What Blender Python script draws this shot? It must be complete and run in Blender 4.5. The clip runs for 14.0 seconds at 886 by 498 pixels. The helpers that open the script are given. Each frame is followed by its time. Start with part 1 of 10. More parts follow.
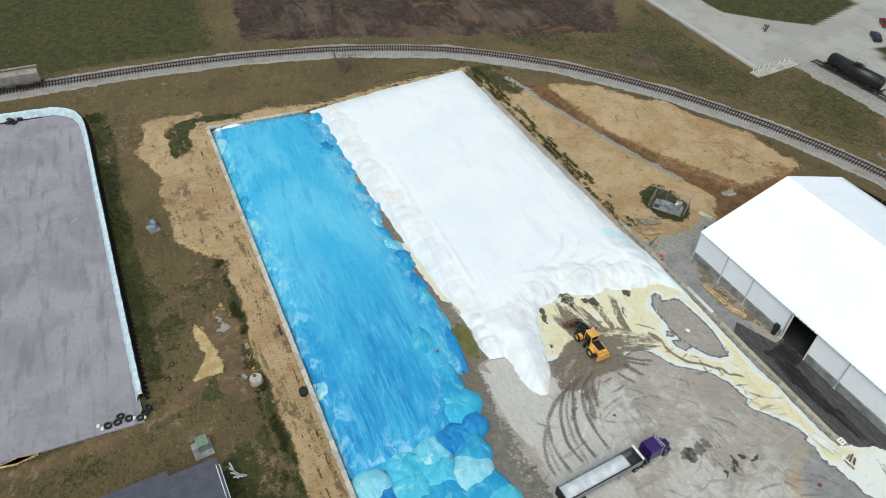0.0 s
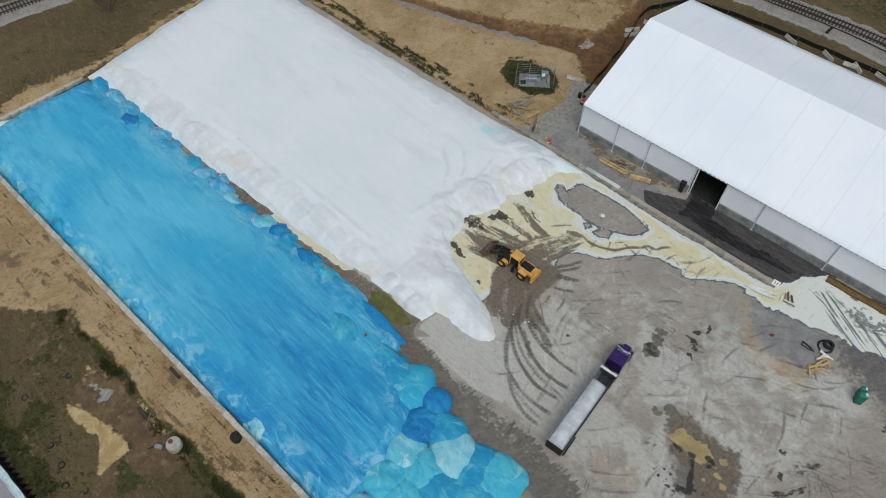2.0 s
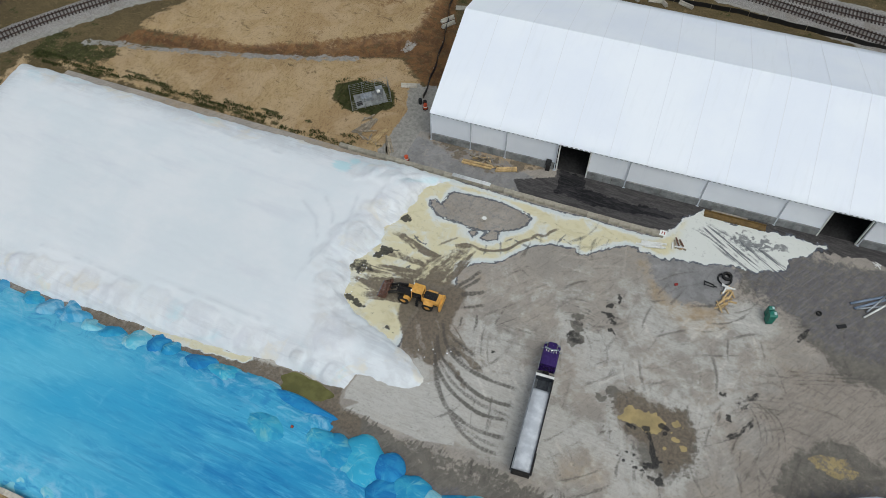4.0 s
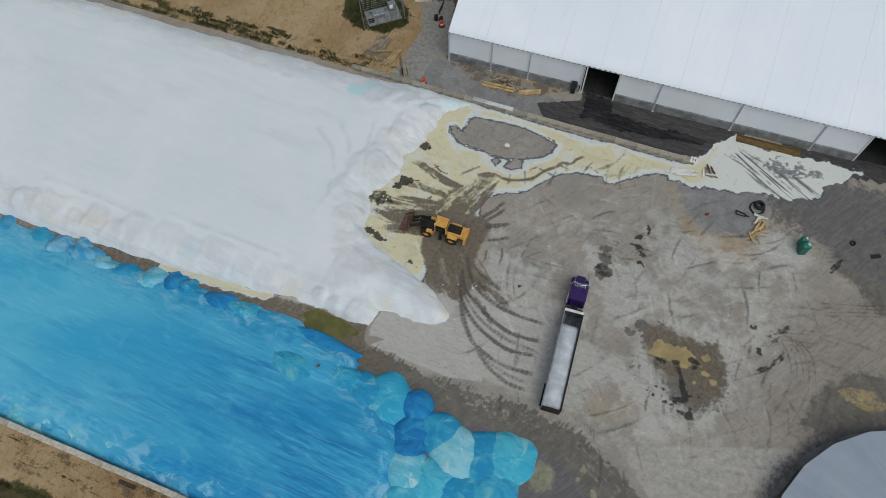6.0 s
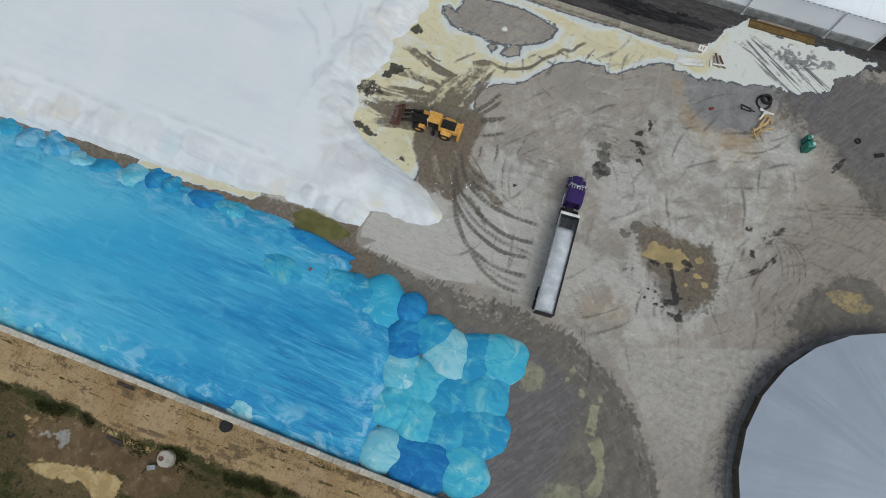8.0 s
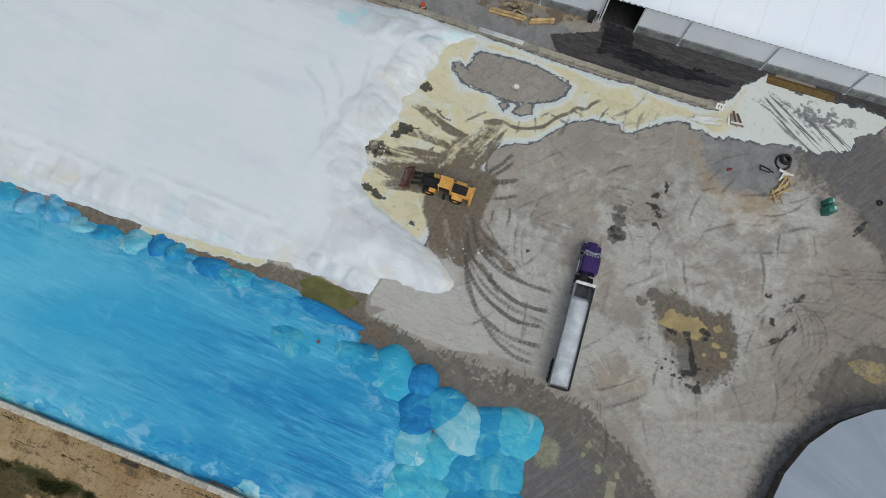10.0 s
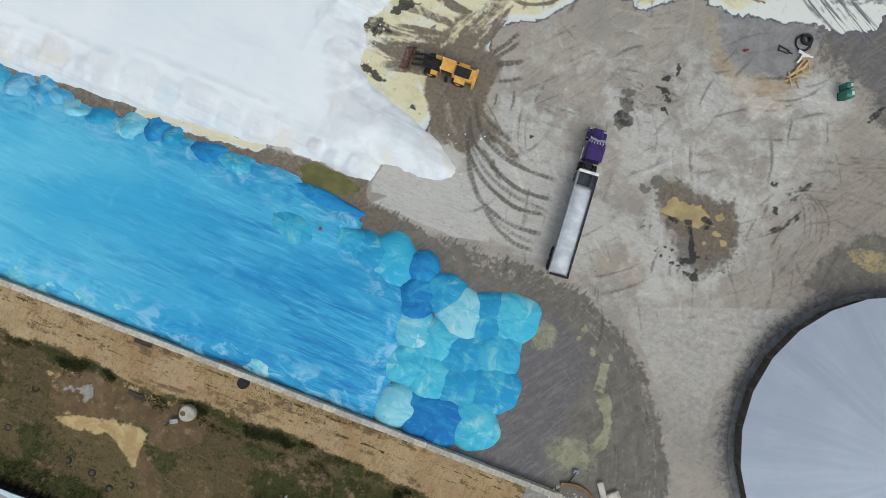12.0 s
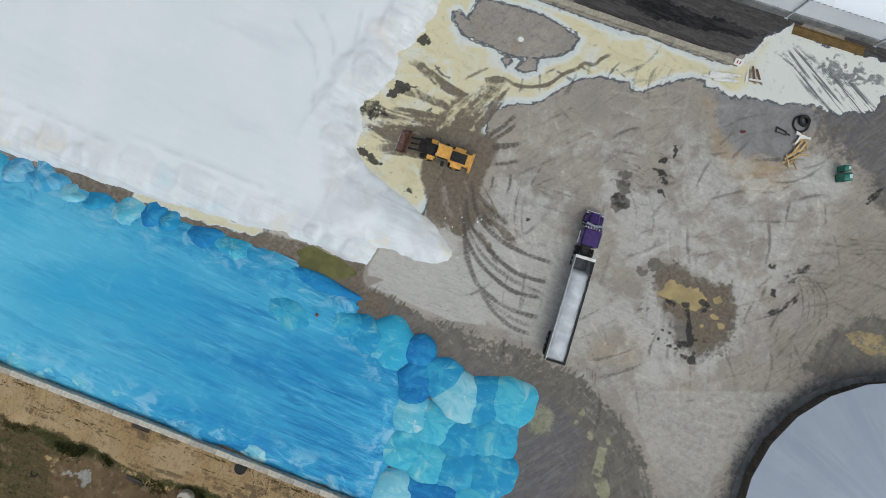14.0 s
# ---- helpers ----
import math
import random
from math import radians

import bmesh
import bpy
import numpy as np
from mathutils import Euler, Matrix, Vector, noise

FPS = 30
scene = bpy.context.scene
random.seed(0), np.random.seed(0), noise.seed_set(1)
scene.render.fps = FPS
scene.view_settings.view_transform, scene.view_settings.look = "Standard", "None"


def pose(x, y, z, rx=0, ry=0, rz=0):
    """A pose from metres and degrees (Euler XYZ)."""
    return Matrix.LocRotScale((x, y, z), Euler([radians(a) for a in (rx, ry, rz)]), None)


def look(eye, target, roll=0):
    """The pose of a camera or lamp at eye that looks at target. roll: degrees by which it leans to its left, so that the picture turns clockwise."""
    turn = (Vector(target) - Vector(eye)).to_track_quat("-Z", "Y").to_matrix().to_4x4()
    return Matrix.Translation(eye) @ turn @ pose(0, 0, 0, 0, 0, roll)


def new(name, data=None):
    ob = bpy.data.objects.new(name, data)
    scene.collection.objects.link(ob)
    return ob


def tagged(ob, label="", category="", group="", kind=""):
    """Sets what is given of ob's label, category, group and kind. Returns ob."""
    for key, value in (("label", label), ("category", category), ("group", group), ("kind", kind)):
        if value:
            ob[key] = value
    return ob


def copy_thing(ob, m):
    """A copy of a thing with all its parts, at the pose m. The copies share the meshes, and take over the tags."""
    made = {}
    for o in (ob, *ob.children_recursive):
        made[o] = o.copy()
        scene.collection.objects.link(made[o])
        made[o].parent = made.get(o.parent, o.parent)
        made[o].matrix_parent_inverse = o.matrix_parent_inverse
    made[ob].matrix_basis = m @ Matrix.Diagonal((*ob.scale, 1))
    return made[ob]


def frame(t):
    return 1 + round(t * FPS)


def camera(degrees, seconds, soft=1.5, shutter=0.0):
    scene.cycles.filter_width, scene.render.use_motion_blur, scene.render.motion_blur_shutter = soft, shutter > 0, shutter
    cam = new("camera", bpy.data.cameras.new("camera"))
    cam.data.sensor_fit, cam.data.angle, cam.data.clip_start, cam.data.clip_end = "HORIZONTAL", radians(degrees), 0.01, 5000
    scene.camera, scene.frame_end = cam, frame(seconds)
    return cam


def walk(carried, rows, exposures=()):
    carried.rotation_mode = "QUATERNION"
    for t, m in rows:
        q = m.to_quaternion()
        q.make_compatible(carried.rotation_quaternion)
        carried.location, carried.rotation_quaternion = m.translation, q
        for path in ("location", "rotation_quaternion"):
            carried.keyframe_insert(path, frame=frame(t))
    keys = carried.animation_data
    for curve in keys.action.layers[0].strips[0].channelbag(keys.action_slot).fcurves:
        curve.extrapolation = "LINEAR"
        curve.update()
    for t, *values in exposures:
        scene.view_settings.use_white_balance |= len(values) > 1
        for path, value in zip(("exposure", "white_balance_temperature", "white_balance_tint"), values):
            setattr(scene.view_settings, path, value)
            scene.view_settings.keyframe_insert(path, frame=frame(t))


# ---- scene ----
cam = camera(63.4, 14.0, 0.6)
PATH = [
    (0, (32.737, -50.575, 82.346), (31.407, -49.993, 80.97), 2.6),
    (0.5, (25.486, -50.79, 81.631), (24.423, -49.782, 80.27), 1.7),
    (1, (19.268, -50.697, 81.429), (18.244, -49.654, 80.064), 1.9),
    (1.5, (15.255, -50.37, 80.945), (14.357, -49.461, 79.406), 1.4),
    (2, (10.658, -48.451, 81.495), (9.853, -47.64, 79.855), 1.1),
    (2.5, (7.595, -47.569, 81.442), (6.802, -46.772, 79.787), 1.1),
    (3, (6.869, -45.729, 82.621), (6.193, -44.841, 80.962), -1.2),
    (3.2, (5.51, -44.794, 82.354), (4.985, -43.815, 80.691), -1.7),
    (3.7, (3.6, -43.75, 82.0), (3.117, -42.76, 80.331), -1.2),
    (4.4, (1.3, -42.6, 81.5), (0.8295, -41.6046, 79.831), -1.1),
    (5.5, (-1.97, -41.151, 80.979), (-2.434, -40.158, 79.306), -1.0),
    (6, (-2.447, -40.884, 80.622), (-2.82, -40.089, 78.825), -1.2),
    (6.5, (-3.637, -38.782, 80.831), (-3.926, -38.174, 78.948), -1.7),
    (7, (-4.08, -38.134, 80.799), (-4.366, -37.535, 78.913), -1.8),
    (7.2, (-4.407, -37.758, 80.874), (-4.658, -37.233, 78.96), -1.5),
    (7.7, (-5.7, -36.0, 80.82), (-5.877, -35.55, 78.88), 2.4),
    (8.4, (-7.8, -33.3, 80.7), (-7.952, -32.873, 78.752), 4.3),
    (9.5, (-10.701, -29.317, 80.505), (-10.849, -28.889, 78.557), 4.6),
    (10, (-11.352, -27.409, 80.487), (-11.504, -26.983, 78.539), 4.1),
    (10.5, (-11.274, -26.26, 80.573), (-11.445, -25.82, 78.629), 2.4),
    (11, (-10.661, -25.77, 80.961), (-10.828, -25.394, 79.004), -0.0),
    (11.5, (-11.309, -24.889, 80.648), (-11.331, -24.831, 78.649), 3.0),
    (12, (-12.027, -23.881, 80.521), (-12.04, -23.827, 78.522), 10.5),
    (12.5, (-12.664, -22.143, 80.519), (-12.674, -22.097, 78.52), 12.1),
    (13, (-13.57, -19.986, 80.547), (-13.578, -19.943, 78.547), 13.7),
    (13.5, (-14.033, -17.739, 80.719), (-14.056, -17.687, 78.72), 0.1),
    (14, (-14.933, -15.061, 80.73), (-14.96, -15.009, 78.731), -3.6),
]
walk(cam, [(t, look(eye, target, roll)) for t, eye, target, roll in PATH],
     [(0, 0.24, 6550, 7), (0.5, -0.01, 6500, 10), (1.5, -0.18, 6500, 10), (2, -0.3, 6500, 10), (3, -0.25, 6500, 10), (5.5, -0.44, 6500, 10), (6, -0.53, 6500, 10), (6.5, -0.47, 6500, 10), (7, -0.37, 6500, 10), (9.5, -0.38, 6500, 10), (10.5, -0.38, 6500, 10), (11, -0.46, 6500, 10), (11.5, -0.26, 6500, 10), (12, -0.08, 6500, 10), (12.5, -0.08, 6500, 10), (14, -0.26, 6500, 10)])

# ---- daylight: high overcast with a faint broad sun ----
world = bpy.data.worlds.new("overcast_sky")
scene.world = world
world.use_nodes = True
wt = world.node_tree
sky = wt.nodes.new("ShaderNodeTexSky")
sky.sky_type = "NISHITA"
sky.sun_disc = False
SUN_AZ, SUN_EL = -38.0, 60.0
sky.sun_elevation = radians(SUN_EL)
sky.sun_rotation = radians(90 - SUN_AZ)
sky.dust_density = 4.0
hs = wt.nodes.new("ShaderNodeHueSaturation")
hs.inputs["Saturation"].default_value = 0.42
wt.links.new(sky.outputs[0], hs.inputs["Color"])
warm = wt.nodes.new("ShaderNodeMix")
warm.data_type, warm.blend_type = "RGBA", "MULTIPLY"
warm.inputs["Factor"].default_value = 1.0
warm.inputs["B"].default_value = (0.94, 1.0, 1.0, 1.0)
wt.links.new(hs.outputs[0], warm.inputs["A"])
wt.links.new(warm.outputs["Result"], wt.nodes["Background"].inputs["Color"])
wt.nodes["Background"].inputs["Strength"].default_value = 0.14
sun_data = bpy.data.lights.new("sun", "SUN")
sun_data.energy, sun_data.angle, sun_data.color = 0.7, radians(40), (0.96, 1.0, 0.98)
sun = new("sun", sun_data)
sun.matrix_world = look((60, 28, 90), (60 - math.cos(radians(SUN_AZ)) * math.cos(radians(SUN_EL)),
                                       28 - math.sin(radians(SUN_AZ)) * math.cos(radians(SUN_EL)),
                                       90 - math.sin(radians(SUN_EL))))


# ---- node helpers ----
def lin(r, g, b):
    """Linear colour from 0-255 values."""
    return tuple(((c / 255) / 12.92 if c <= 10 else ((c / 255 + 0.055) / 1.055) ** 2.4) for c in (r, g, b)) + (1.0,)


class Nodes:
    """A small wrapper round one material's node tree."""

    def __init__(self, name):
        self.mat = bpy.data.materials.new(name)
        self.mat.use_nodes = True
        self.t = self.mat.node_tree
        self.bsdf = self.t.nodes["Principled BSDF"]

    def put(self, socket, value):
        if isinstance(value, bpy.types.NodeSocket):
            self.t.links.new(value, socket)
        else:
            socket.default_value = value

    def pos(self):
        return self.t.nodes.new("ShaderNodeNewGeometry").outputs["Position"]

    def local(self):
        return self.t.nodes.new("ShaderNodeTexCoord").outputs["Object"]

    def scaled(self, vec, scale, turn=0.0):
        n = self.t.nodes.new("ShaderNodeMapping")
        self.put(n.inputs["Vector"], vec)
        n.inputs["Rotation"].default_value = (0, 0, radians(turn))
        n.inputs["Scale"].default_value = scale
        return n.outputs[0]

    def noise(self, vec, scale, detail=5.0, rough=0.55, warp=0.0):
        n = self.t.nodes.new("ShaderNodeTexNoise")
        self.put(n.inputs["Vector"], vec)
        n.inputs["Scale"].default_value, n.inputs["Detail"].default_value = scale, detail
        n.inputs["Roughness"].default_value, n.inputs["Distortion"].default_value = rough, warp
        return n.outputs["Fac"]

    def cells(self, vec, scale):
        n = self.t.nodes.new("ShaderNodeTexVoronoi")
        self.put(n.inputs["Vector"], vec)
        n.inputs["Scale"].default_value = scale
        return n.outputs["Distance"]

    def span(self, fac, lo, hi, a=0.0, b=1.0):
        n = self.t.nodes.new("ShaderNodeMapRange")
        n.interpolation_type = "SMOOTHSTEP"
        self.put(n.inputs["Value"], fac)
        for k, v in (("From Min", lo), ("From Max", hi), ("To Min", a), ("To Max", b)):
            n.inputs[k].default_value = v
        return n.outputs["Result"]

    def math(self, op, a, b=0.0):
        n = self.t.nodes.new("ShaderNodeMath")
        n.operation = op
        self.put(n.inputs[0], a), self.put(n.inputs[1], b)
        return n.outputs[0]

    def mix(self, fac, a, b, kind="MIX"):
        n = self.t.nodes.new("ShaderNodeMix")
        n.data_type, n.blend_type = "RGBA", kind
        self.put(n.inputs["Factor"], fac), self.put(n.inputs["A"], a), self.put(n.inputs["B"], b)
        return n.outputs["Result"]

    def attr(self, name):
        n = self.t.nodes.new("ShaderNodeAttribute")
        n.attribute_name = name
        s = self.t.nodes.new("ShaderNodeSeparateColor")
        self.t.links.new(n.outputs["Color"], s.inputs[0])
        return s.outputs[0], s.outputs[1], s.outputs[2], n.outputs["Alpha"]

    def random(self):
        return self.t.nodes.new("ShaderNodeObjectInfo").outputs["Random"]

    def island(self):
        return self.t.nodes.new("ShaderNodeNewGeometry").outputs["Random Per Island"]

    def bump(self, height, strength, distance=0.1):
        n = self.t.nodes.new("ShaderNodeBump")
        n.inputs["Strength"].default_value, n.inputs["Distance"].default_value = strength, distance
        self.put(n.inputs["Height"], height)
        self.put(self.bsdf.inputs["Normal"], n.outputs[0])

    def crisp(self, mask, ragged, amount=0.7, lo=0.42, hi=0.58):
        """A soft mask with its edge broken up by noise."""
        return self.span(self.math("ADD", mask, self.math("MULTIPLY", self.math("SUBTRACT", ragged, 0.5), amount)), lo, hi)

    def gain(self, colour, f):
        return self.mix(1.0, colour, (f[0], f[1], f[2], 1.0), "MULTIPLY")

    def done(self, colour, rough=0.8, metal=0.0, spec=0.5):
        self.put(self.bsdf.inputs["Base Color"], colour)
        self.put(self.bsdf.inputs["Roughness"], rough)
        self.put(self.bsdf.inputs["Metallic"], metal)
        self.put(self.bsdf.inputs["Specular IOR Level"], spec)
        return self.mat


def plain(name, a, b, scale=2.0, rough=0.7, metal=0.0, bump=0.15, vary=0.0, dirt=None):
    """Two-tone worn surface: broad stains from a to b, fine grain, optional dirt, optional change from piece to piece."""
    n = Nodes(name)
    p = n.local()
    col = n.mix(n.span(n.noise(p, scale, 6), 0.35, 0.68), a, b)
    grain = n.noise(p, scale * 14, 4)
    col = n.mix(n.span(grain, 0.3, 0.7, 0.0, 0.35), col, tuple(c * 0.72 for c in a[:3]) + (1,))
    if dirt:
        col = n.mix(n.span(n.noise(p, scale * 0.6, 8, 0.7), 0.5, 0.72, 0, 0.7), col, dirt)
    if vary:
        r = n.span(n.random(), 0, 1, 1 - vary, 1 + vary)
        cc = n.t.nodes.new("ShaderNodeCombineColor")
        for k in range(3):
            n.put(cc.inputs[k], r)
        col = n.mix(1.0, col, cc.outputs[0], "MULTIPLY")
    n.bump(grain, bump, 0.03)
    return n.done(col, n.span(n.noise(p, scale * 3, 3), 0.3, 0.7, rough * 0.85, min(1, rough * 1.1)), metal)


M_CONCRETE = plain("block_concrete", lin(196, 190, 178), lin(160, 154, 142), 1.3, 0.9, 0, 0.4, 0.16, lin(120, 112, 98))
M_TANBLOCK = plain("tan_block_concrete", lin(168, 161, 146), lin(140, 134, 121), 1.3, 0.9, 0, 0.4, 0.16, lin(108, 101, 89))
M_BASEWALL = plain("cast_concrete", lin(146, 147, 146), lin(112, 114, 114), 0.9, 0.88, 0, 0.3, 0.1, lin(88, 86, 82))
M_STEEL = plain("galvanised_steel", lin(178, 182, 186), lin(140, 145, 150), 3, 0.45, 0.7, 0.05)
M_DARKSTEEL = plain("dark_steel", lin(52, 50, 50), lin(34, 33, 34), 4, 0.55, 0.5, 0.1, 0, lin(80, 68, 58))
M_RUST = plain("rusted_steel", lin(122, 88, 74), lin(88, 62, 52), 3, 0.8, 0.3, 0.3, 0, lin(150, 140, 132))
M_RUBBER = plain("tyre_rubber", lin(34, 33, 33), lin(24, 24, 24), 5, 0.85, 0, 0.3, 0, lin(70, 66, 60))
M_YELLOW = plain("machine_yellow", lin(228, 172, 84), lin(206, 148, 66), 2, 0.45, 0, 0.05, 0, lin(168, 128, 70))
M_BLACK = plain("black_plastic", lin(26, 26, 27), lin(18, 18, 19), 4, 0.6)
M_PURPLE = plain("purple_paint", lin(62, 40, 104), lin(50, 30, 88), 1.5, 0.25, 0.2, 0.02)
M_CHROME = plain("chrome", lin(222, 224, 228), lin(200, 203, 208), 3, 0.18, 1.0, 0.0)
M_ALU = plain("trailer_aluminium", lin(176, 180, 184), lin(148, 152, 156), 2, 0.38, 0.75, 0.04, 0, lin(110, 110, 108))
M_INSIDE = plain("trailer_liner", lin(80, 84, 90), lin(58, 62, 68), 2, 0.6, 0.3, 0.05)
M_GREENBOX = plain("green_plastic", lin(22, 122, 104), lin(14, 100, 86), 3, 0.45, 0, 0.03)
M_GREY_LIGHT = plain("translucent_white_roof", lin(190, 214, 214), lin(170, 198, 200), 4, 0.5)
M_RUSTBOARD = plain("brown_edging_board", lin(132, 98, 62), lin(104, 76, 48), 1.5, 0.9, 0, 0.2, 0.15)
M_WOOD = plain("raw_timber", lin(200, 172, 124), lin(170, 142, 100), 3, 0.85, 0, 0.2, 0.22, lin(122, 104, 82))
M_OLDWOOD = plain("weathered_timber", lin(158, 146, 128), lin(122, 110, 94), 3, 0.9, 0, 0.3, 0.25)
M_WHITE = plain("white_paint", lin(232, 232, 228), lin(214, 214, 210), 2, 0.5, 0, 0.05, 0, lin(176, 170, 158))
M_ORANGE = plain("orange_plastic", lin(206, 84, 44), lin(178, 66, 34), 3, 0.55)
M_RED = plain("red_paint", lin(164, 52, 46), lin(132, 44, 40), 3, 0.6, 0, 0.1, 0, lin(120, 84, 70))
M_TANKBLACK = plain("tank_black", lin(30, 30, 33), lin(20, 20, 22), 1.2, 0.35, 0.1, 0.03, 0, lin(62, 60, 58))
M_TIE = plain("creosoted_tie", lin(74, 64, 58), lin(48, 42, 40), 2, 0.95, 0, 0.3)
M_ROOFDARK = plain("slate_grey_roofing", lin(78, 80, 92), lin(66, 68, 80), 0.8, 0.75, 0, 0.2)
M_LINER = plain("white_liner", lin(206, 222, 228), lin(176, 200, 210), 1.2, 0.6, 0, 0.2, 0.06, lin(150, 160, 160))
M_BLUEGREY = plain("blue_grey_sheet", lin(140, 156, 176), lin(116, 132, 152), 1.5, 0.6, 0.1, 0.1, 0.1)
M_FENCE = plain("fence_wire", lin(150, 152, 150), lin(120, 122, 122), 4, 0.5, 0.6)
M_CRANE = plain("crane_white", lin(214, 214, 204), lin(196, 196, 186), 1.5, 0.5, 0, 0.05, 0, lin(150, 144, 130))
M_HOPPER = plain("hopper_grey", lin(150, 146, 138), lin(122, 116, 108), 0.7, 0.7, 0.1, 0.1, 0, lin(104, 82, 66))
M_BRUSH = plain("bare_twig", lin(96, 86, 78), lin(72, 64, 58), 3, 0.95)
M_PIPE = plain("white_pipe", lin(222, 224, 224), lin(200, 202, 202), 2, 0.4, 0.1, 0.03)
M_CABLACK = plain("dark_window", lin(30, 32, 36), lin(20, 22, 26), 2, 0.12, 0.0, 0.0)
M_POST = plain("pale_post_paint", lin(200, 205, 212), lin(178, 183, 190), 2, 0.6)
# indoor shade is put into this floor colour, so doorways look black
M_SHADEDFLOOR = plain("shaded_interior_floor", lin(46, 45, 45), lin(34, 33, 33), 1, 0.9)


def mat_fabric(name, a, b):
    n = Nodes(name)
    p = n.pos()
    col = n.mix(n.span(n.noise(p, 0.08, 4), 0.35, 0.65), a, b)
    streak = n.noise(n.scaled(p, (1.6, 0.12, 0.12), -5.8), 1.0, 5, 0.6)
    col = n.mix(n.span(streak, 0.52, 0.8, 0, 0.35), col, tuple(c * 0.86 for c in a[:3]) + (1,))
    n.bump(n.noise(p, 1.2, 4), 0.08, 0.2)
    return n.done(col, 0.55, 0, 0.3)


M_FABRIC = mat_fabric("white_roof_fabric", lin(242, 246, 252), lin(236, 241, 250))
M_SEAM = plain("roof_seam_rail", lin(238, 241, 247), lin(230, 234, 241), 1.0, 0.55, 0.0, 0.05)
M_FABRICWALL = mat_fabric("white_wall_fabric", lin(240, 243, 248), lin(228, 232, 239))


def mat_dome():
    n = Nodes("grey_dome_sheeting")
    p = n.pos()
    col = n.mix(n.random(), lin(164, 173, 187), lin(173, 182, 195))
    flute = n.noise(n.scaled(n.local(), (0.05, 1.1, 0.2)), 1.0, 4, 0.6, 0.2)
    col = n.mix(n.span(flute, 0.42, 0.62, 0, 0.6), col, lin(180, 188, 200))
    col = n.mix(n.span(n.noise(p, 0.25, 5), 0.35, 0.65, 0, 0.4), col, lin(160, 169, 184))
    col = n.mix(n.span(n.noise(p, 1.4, 8, 0.7), 0.56, 0.75, 0, 0.4), col, lin(152, 158, 172))
    n.bump(n.noise(p, 3, 4), 0.1, 0.05)
    return n.done(col, 0.6, 0, 0.3)


M_DOME = mat_dome()


def mat_blue_top():
    """Levelled blue salt: long drag streaks from pale cyan to deep blue."""
    n = Nodes("blue_salt_levelled")
    p = n.pos()
    q = n.scaled(p, (0.075, 0.42, 0.5), 5.0)
    streak = n.noise(q, 1.0, 8, 0.62, 0.9)
    fine = n.noise(n.scaled(p, (0.22, 1.9, 2.0), 5.0), 1.0, 9, 0.74, 0.6)
    broad = n.noise(n.scaled(p, (0.05, 0.1, 0.1), 5.0), 1.0, 4, 0.5, 0.6)
    cloud = n.noise(p, 0.4, 7, 0.62, 0.8)
    sep = n.t.nodes.new("ShaderNodeSeparateXYZ")
    n.put(sep.inputs[0], p)
    far = n.span(n.math("ADD", sep.outputs[0], n.math("MULTIPLY", broad, 40.0)), -46, 10)
    old = n.mix(n.span(broad, 0.36, 0.62), lin(58, 173, 214), lin(92, 191, 222))
    col = n.mix(far, old, n.mix(n.span(broad, 0.36, 0.62), lin(26, 140, 194), lin(58, 170, 212)))
    col = n.mix(n.math("MULTIPLY", n.span(streak, 0.48, 0.64, 0, 0.7), n.span(far, 0, 1, 0.4, 1.0)), col, lin(28, 138, 196))
    col = n.mix(n.math("MULTIPLY", n.span(fine, 0.48, 0.62), n.math("MULTIPLY", n.span(streak, 0.44, 0.6, 0.05, 0.38), n.span(far, 0, 1, 0.4, 1.0))), col, lin(22, 124, 186))
    col = n.mix(n.math("MULTIPLY", n.span(fine, 0.5, 0.38), n.span(broad, 0.4, 0.6, 0.2, 0.6)), col, lin(104, 200, 230))
    col = n.mix(n.span(cloud, 0.55, 0.75, 0, 0.4), col, lin(96, 194, 226))
    scored = n.noise(n.scaled(p, (0.13, 1.25, 0.5), 5.0), 1.0, 7, 0.6, 1.1)
    patch = n.math("MULTIPLY", far, n.span(n.noise(n.scaled(p, (0.06, 0.16, 0.2), 5.0), 1.0, 4, 0.5, 0.8), 0.4, 0.58))
    col = n.mix(n.math("MULTIPLY", patch, n.span(scored, 0.5, 0.6, 0.15, 0.75)), col, lin(20, 118, 180))
    col = n.mix(n.math("MULTIPLY", far, n.span(scored, 0.45, 0.36, 0, 0.38)), col, lin(72, 186, 222))
    rim, _, _, _ = n.attr("rim")
    smear = n.noise(n.scaled(p, (0.35, 0.6, 0.5), 5.0), 1.0, 8, 0.66, 0.7)
    col = n.mix(n.math("MULTIPLY", rim, n.span(smear, 0.5, 0.64, 0, 0.75)), col, lin(140, 204, 230))
    col = n.mix(n.math("MULTIPLY", rim, n.span(smear, 0.47, 0.36, 0, 0.6)), col, lin(24, 122, 192))
    n.bump(n.mix(0.5, fine, cloud), 0.4, 0.25)
    return n.done(n.gain(col, (1.06, 0.94, 0.95)), 0.75, 0, 0.3)


